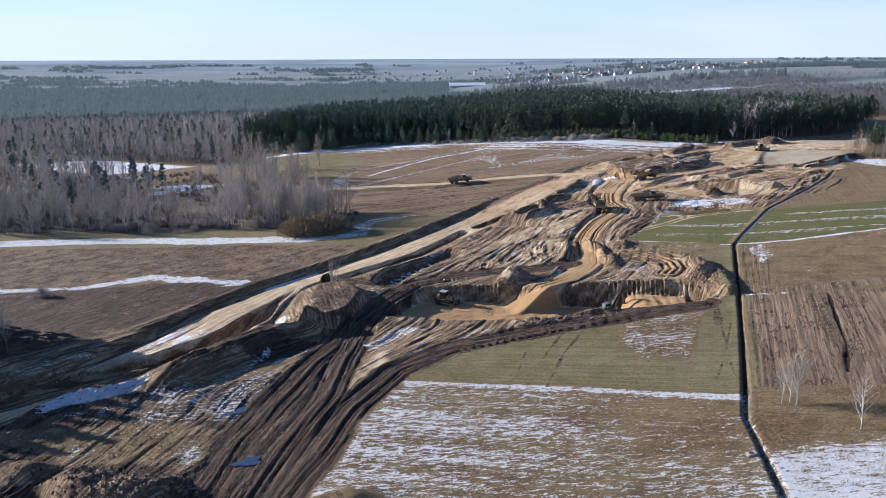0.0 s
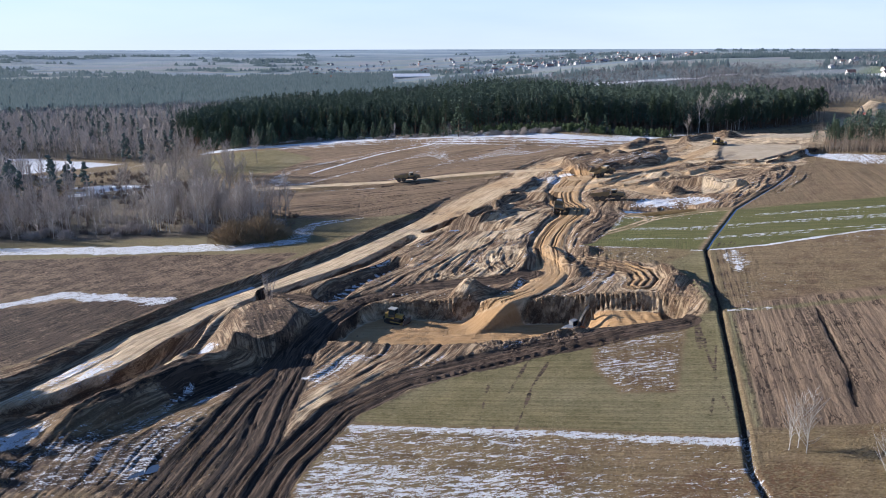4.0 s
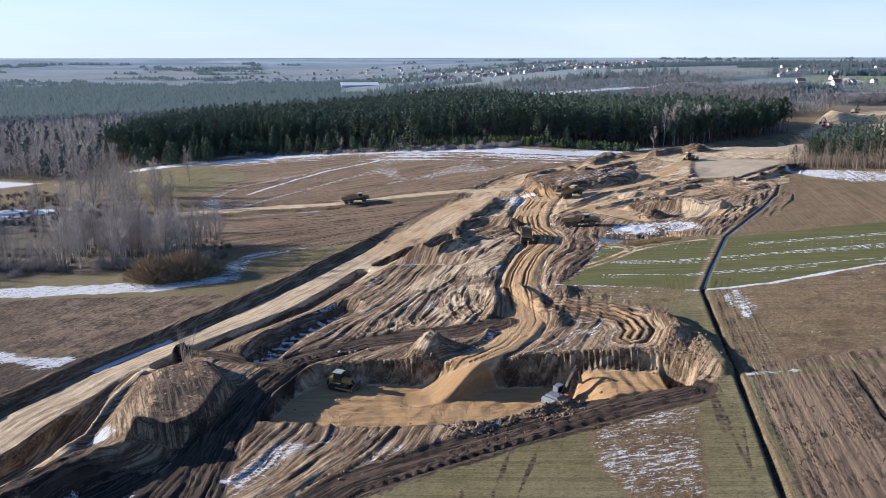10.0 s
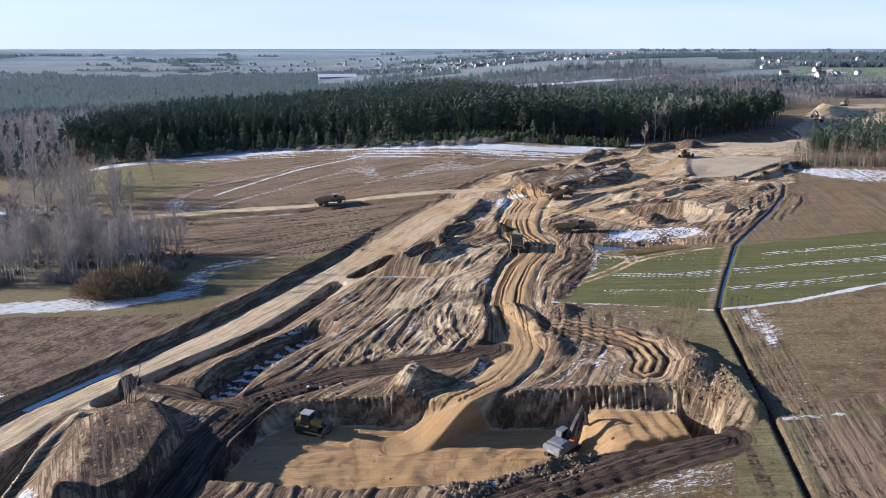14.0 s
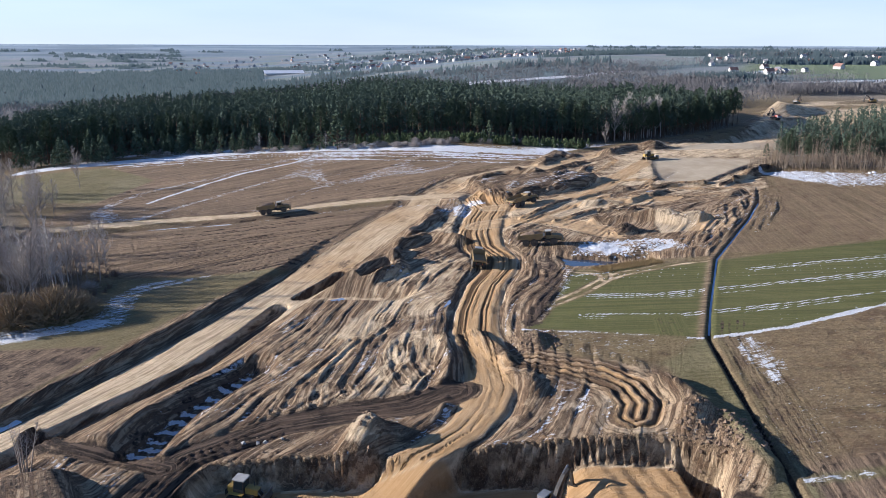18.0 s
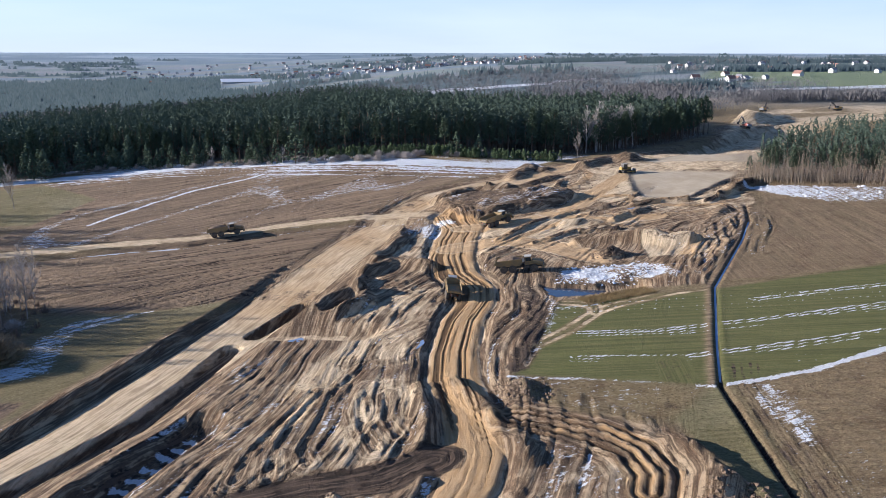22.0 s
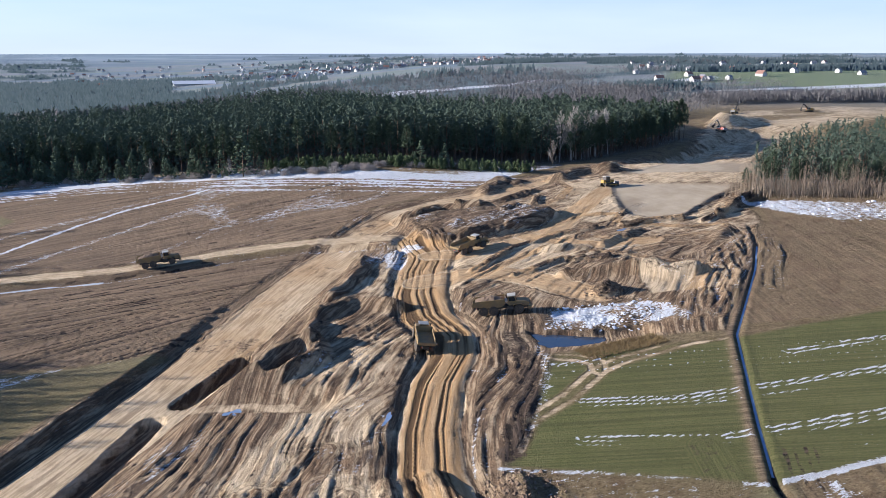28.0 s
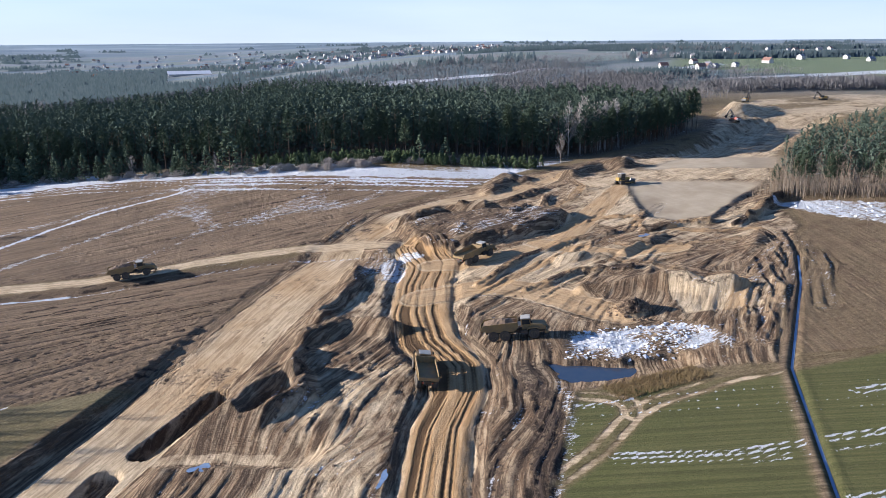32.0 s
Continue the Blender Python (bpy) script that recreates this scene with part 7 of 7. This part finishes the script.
def excavator(m, paint, label, swing=0.0):
    """A tracked digger, boom along +x."""
    ob = empty("excavator", m, label, "excavator")
    for y in (-1.2, 1.2):
        track_unit(ob, y, 4.6, 0.95, 0.65)
    part("carbody", block("carbody", (2.6, 2.0, 0.5), (0, 0, 0.75), DARK_STEEL, 0.05), ob)
    part("slew_ring", rod("slew_ring", (0, 0, 0.95), (0, 0, 1.15), 0.8, DARK_STEEL, 20), ob)
    house = part("house", prism("house", [(-2.1, 1.15), (1.6, 1.15), (1.6, 1.75), (0.2, 1.85), (-0.1, 2.3), (-2.1, 2.3)], -1.35, 1.35, paint, 0.06), ob)
    part("counterweight", prism("counterweight", [(-3.0, 1.2), (-2.1, 1.15), (-2.1, 2.25), (-2.75, 2.25), (-3.0, 1.95)], -1.4, 1.4, GREY_PAINT, 0.12), ob, "grey counterweight with a pale stripe")
    part("stripe", block("stripe", (0.03, 1.2, 0.22), (-3.01, 0, 1.62), CAB_WHITE, 0), ob)
    part("engine_hood", block("engine_hood", (1.7, 2.2, 0.3), (-1.3, 0, 2.42), paint, 0.08), house)
    part("exhaust", rod("exhaust", (-1.2, -0.8, 2.4), (-1.2, -0.8, 2.95), 0.07, DARK_STEEL), house)
    cab = part("cab", prism("cab", [(0.0, 1.6), (1.75, 1.6), (1.75, 2.3), (1.45, 3.05), (0.0, 3.05)], 0.35, 1.35, GREY_PAINT, 0.05), ob)
    part("windscreen", prism("windscreen", [(1.77, 1.9), (1.79, 1.9), (1.79, 2.3), (1.5, 3.0), (1.48, 3.0), (1.77, 2.3)], 0.45, 1.25, GLASS, 0), cab)
    for y in (0.34, 1.36):
        part("side_window", prism("side_window", [(0.15, 2.1), (1.6, 2.1), (1.38, 2.95), (0.15, 2.95)], y - 0.01, y + 0.01, GLASS, 0), cab)
    part("cab_roof", block("cab_roof", (1.6, 1.05, 0.08), (0.75, 0.85, 3.08), GREY_PAINT, 0.03), cab)
    part("tool_box", block("tool_box", (1.1, 0.8, 0.5), (1.0, -0.9, 1.95), ORANGE, 0.05), ob, "orange side box")
    part("handrail", rod("handrail", (1.5, -1.3, 1.8), (1.5, -1.3, 2.7), 0.03, ORANGE, 6), ob)
    boom = part("boom", beam("boom", [(1.0, 1.7), (2.0, 3.4), (3.2, 4.7), (4.6, 5.1)], 0.5, 0.8, 0.45, DARK_STEEL, -0.2), ob)
    for y in (-0.55, 0.15):
        part("boom_ram", rod("boom_ram", (1.6, y, 1.5), (2.6, y, 3.9), 0.09, WORN_STEEL), boom)
    stick = part("stick", beam("stick", [(3.9, 5.6), (4.7, 5.0), (5.4, 2.4)], 0.36, 0.35, 0.3, DARK_STEEL, -0.2), ob)
    part("stick_ram", rod("stick_ram", (2.9, -0.2, 5.1), (3.9, -0.2, 5.7), 0.09, WORN_STEEL), stick)
    part("bucket_ram", rod("bucket_ram", (4.9, -0.2, 4.7), (5.7, -0.2, 2.8), 0.07, WORN_STEEL), stick)
    bucket = part("bucket", prism("bucket", [(5.2, 2.5), (5.7, 2.4), (6.1, 1.8), (5.9, 1.2), (5.4, 1.0), (4.8, 1.1), (5.3, 1.3), (5.6, 1.6), (5.6, 1.9), (5.3, 2.2)], -0.85, 0.45, DARK_STEEL, 0.02), ob)
    for i in range(5):
        part("tooth", block("tooth", (0.3, 0.12, 0.08), (4.75, -0.78 + i * 0.29, 1.08), WORN_STEEL, 0.01), bucket)
    return ob


def bulldozer(m, label):
    """A crawler dozer, blade along +x."""
    ob = empty("bulldozer", m, label, "bulldozer", "bulldozers on the site")
    for y in (-1.05, 1.05):
        track_unit(ob, y, 3.6, 1.0, 0.6)
    part("belly", block("belly", (3.0, 1.5, 0.6), (0.1, 0, 0.9), DARK_STEEL, 0.05), ob)
    part("engine_hood", prism("engine_hood", [(0.3, 1.1), (2.0, 1.1), (2.0, 1.85), (0.3, 2.0)], -0.55, 0.55, YELLOW, 0.06), ob)
    part("grille", block("grille", (0.05, 0.9, 0.6), (2.01, 0, 1.45), DARK_STEEL, 0.01), ob)
    part("exhaust", rod("exhaust", (1.2, 0.25, 1.9), (1.2, 0.25, 2.6), 0.06, DARK_STEEL), ob)
    for y in (-0.95, 0.95):
        part("fender", block("fender", (2.0, 0.6, 0.12), (-0.7, y, 1.2), YELLOW, 0.03), ob)
    part("rear_tank", block("rear_tank", (0.8, 1.4, 0.9), (-1.6, 0, 1.55), YELLOW, 0.08), ob)
    cab = part("cab", prism("cab", [(-1.2, 1.2), (0.3, 1.2), (0.25, 2.85), (-1.1, 2.85)], -0.75, 0.75, DARK_STEEL, 0.05), ob)
    for y in (-0.77, 0.77):
        part("side_window", prism("side_window", [(-1.0, 1.75), (0.12, 1.75), (0.1, 2.7), (-0.95, 2.7)], y - 0.01, y + 0.01, GLASS, 0), cab)
    part("windscreen", block("windscreen", (0.03, 1.2, 0.95), (0.31, 0, 2.25), GLASS, 0), cab)
    part("cab_roof", block("cab_roof", (1.7, 1.75, 0.16), (-0.45, 0, 2.94), CAB_WHITE, 0.06), cab, "cream cab roof")
    blade = part("blade", prism("blade", [(2.75, 0.05), (2.95, 0.35), (2.8, 0.8), (2.95, 1.35), (2.85, 1.35), (2.65, 0.8), (2.65, 0.3)], -1.75, 1.75, WORN_STEEL, 0.01), ob, "shiny worn steel blade")
    part("cutting_edge", block("cutting_edge", (0.08, 3.5, 0.16), (2.82, 0, 0.06), DARK_STEEL, 0.01), blade)
    for y in (-1.4, 1.4):
        part("push_arm", rod("push_arm", (-0.4, y, 0.55), (2.7, y, 0.45), 0.12, YELLOW, 8), ob)
    for y in (-0.4, 0.4):
        part("lift_ram", rod("lift_ram", (1.8, y, 1.7), (2.7, y, 0.9), 0.06, WORN_STEEL, 8), ob)
    part("ripper", prism("ripper", [(-2.7, 0.9), (-1.9, 0.9), (-1.9, 1.1), (-2.5, 1.1), (-2.5, 0.3), (-2.7, 0.2)], -0.12, 0.12, DARK_STEEL, 0.02), ob)
    return ob


def stand(x, y, turn, reach=1.8):
    """A pose on the ground, tilted to its slope."""
    c, s = math.cos(radians(turn)), math.sin(radians(turn))
    f, b = ground_z(x + c * reach, y + s * reach), ground_z(x - c * reach, y - s * reach)
    l, r = ground_z(x - s, y + c), ground_z(x + s, y - c)
    fx, ly = Vector((2 * reach * c, 2 * reach * s, f - b)).normalized(), Vector((-2 * s, 2 * c, l - r)).normalized()
    up = fx.cross(ly).normalized()
    ly = up.cross(fx)
    z = max(ground_z(x, y), (f + b) / 2, (l + r) / 2)
    return Matrix(((fx.x, ly.x, up.x, x), (fx.y, ly.y, up.y, y), (fx.z, ly.z, up.z, z - 0.02), (0, 0, 0, 1)))


dump_truck(stand(65.8, 250.0, -24, 3.2), True, "dusty yellow articulated dump truck loaded with brown soil")
dump_truck(stand(49.2, 245.0, 78, 3.2), False, "dusty yellow dump truck seen from behind on the haul road")
dump_truck(stand(7, 326.6, 3, 3.2), True, "loaded dusty dump truck on the narrow side road")
dump_truck(stand(75, 291, 26, 3.2), False, "empty dump truck below the cut bank")
excavator(stand(34.5, 160.0, 38), GREY_PAINT, "grey tracked excavator standing on the sandy pit floor")
bulldozer(stand(0.3, 174.0, -28), "yellow bulldozer with a cream cab roof in the pit")
bulldozer(stand(132.2, 329.5, 10), "yellow bulldozer at the edge of the levelled pad")
excavator(stand(276, 466, 100), RED_PAINT, "red excavator beside the far sand heaps")
excavator(stand(400, 540, 170), YELLOW, "distant yellow excavator on a sandy building site")
excavator(stand(352, 552, 30), YELLOW, "distant yellow excavator between sand heaps")

# ---- clods, snow lumps and small things on the site ----
rnd = random.Random(31)
clods, lumps = Soup(), Soup()
count = 0
while count < 900:
    x, y = rnd.uniform(-60, 118), rnd.uniform(86, 345)
    if not inside(SITE, x, y):
        continue
    if edge_distance(ROAD, x, y) < 4.2 or edge_distance(HAUL, x, y) < 3.2 or float(fbm(np.array([x]), np.array([y]), 9, 3)[0]) < 0.0:
        continue
    clods.clump((x, y, ground_z(x, y)), 0.09 + 0.3 * rnd.random() ** 2, 0.6, rnd)
    count += 1
for (ax, ay, r, n) in ((30.5, 151, 6, 320), (20, 149.5, 6, 260), (16, 177, 5, 30), (-47, 93, 8, 240), (-38, 90, 7, 220), (85.5, 249, 4, 120), (56, 160, 6, 240), (46, 198, 5, 160)):
    for i in range(n):
        a, d = rnd.uniform(0, 6.3), r * rnd.random() ** 0.6
        x, y = ax + d * math.cos(a), ay + d * math.sin(a)
        clods.clump((x, y, ground_z(x, y)), rnd.uniform(0.1, 0.42), 0.8, rnd)
tagged(new("soil_clods", clods.mesh("soil_clods", LOAD)), "loose brown clods of soil strewn over the site", "clods", kind="stuff")
SNOW = simple("old snow", (0.82, 0.84, 0.87), (0.62, 0.63, 0.65), 1.2, 0.7, local=False)
for i in range(900):
    x, y = rnd.uniform(68, 93), rnd.uniform(233, 249)
    if inside([(69, 240), (74, 247), (90, 243), (93, 236), (86, 233), (76, 236.5)], x, y):
        lumps.clump((x, y, ground_z(x, y)), rnd.uniform(0.12, 0.45), 0.4, rnd)
for i in range(300):
    x, y = rnd.uniform(148, 200), rnd.uniform(255, 290)
    if inside([(146, 290), (158, 286.5), (168, 276), (200, 255), (190, 240), (153, 262), (149, 274)], x, y):
        lumps.clump((x, y, ground_z(x, y)), rnd.uniform(0.2, 0.7), 0.4, rnd)
tagged(new("snow_lumps", lumps.mesh("snow_lumps", SNOW)), "lumps of old snow pushed together", "snow", kind="stuff")

slab = empty("inspection_slab", stand(37.9, 89.0, 10, 0.5), "grey concrete slab beside the field ditch", "slab")
part("slab", block("slab", (1.3, 0.9, 0.35), (0, 0, 0.1), CONCRETE, 0.04), slab)
part("lid", rod("lid", (0, 0, 0.27), (0, 0, 0.33), 0.3, DARK_STEEL, 16), slab)
culvert = empty("culvert", pose(44.6, 107.0, ground_z(43.9, 107.2) + 0.2, 0, 0, -18), "dark concrete culvert pipe end in the ditch bank", "culvert")
part("pipe", lathe("pipe", [(0.35, -0.9), (0.5, -0.9), (0.5, 0.9), (0.35, 0.9)], 18, DARK_STEEL), culvert)
log = empty("timber", pose(7.2, 173.8, ground_z(7.2, 173.8) + 0.16, 0, 0, -6), "pale squared timber lying in the pit", "timber")
part("timber_body", block("timber_body", (5.2, 0.3, 0.3), (0, 0, 0), simple("pale timber", (0.5, 0.39, 0.25), (0.36, 0.27, 0.17), 1.0), 0.02), log)
for x, y, s in ((2.0, 182.0, 0.5), (3.0, 181.2, 0.4), (0.2, 182.2, 0.45), (5.2, 180.8, 0.3)):
    st = Soup()
    st.clump((0, 0, 0), s, 0.8, rnd)
    tagged(new("boulder", st.mesh("boulder", CONCRETE)), "pale grey boulder on dark soil above the pit", "boulder", "boulders above the pit").location = (x, y, ground_z(x, y) + 0.12)
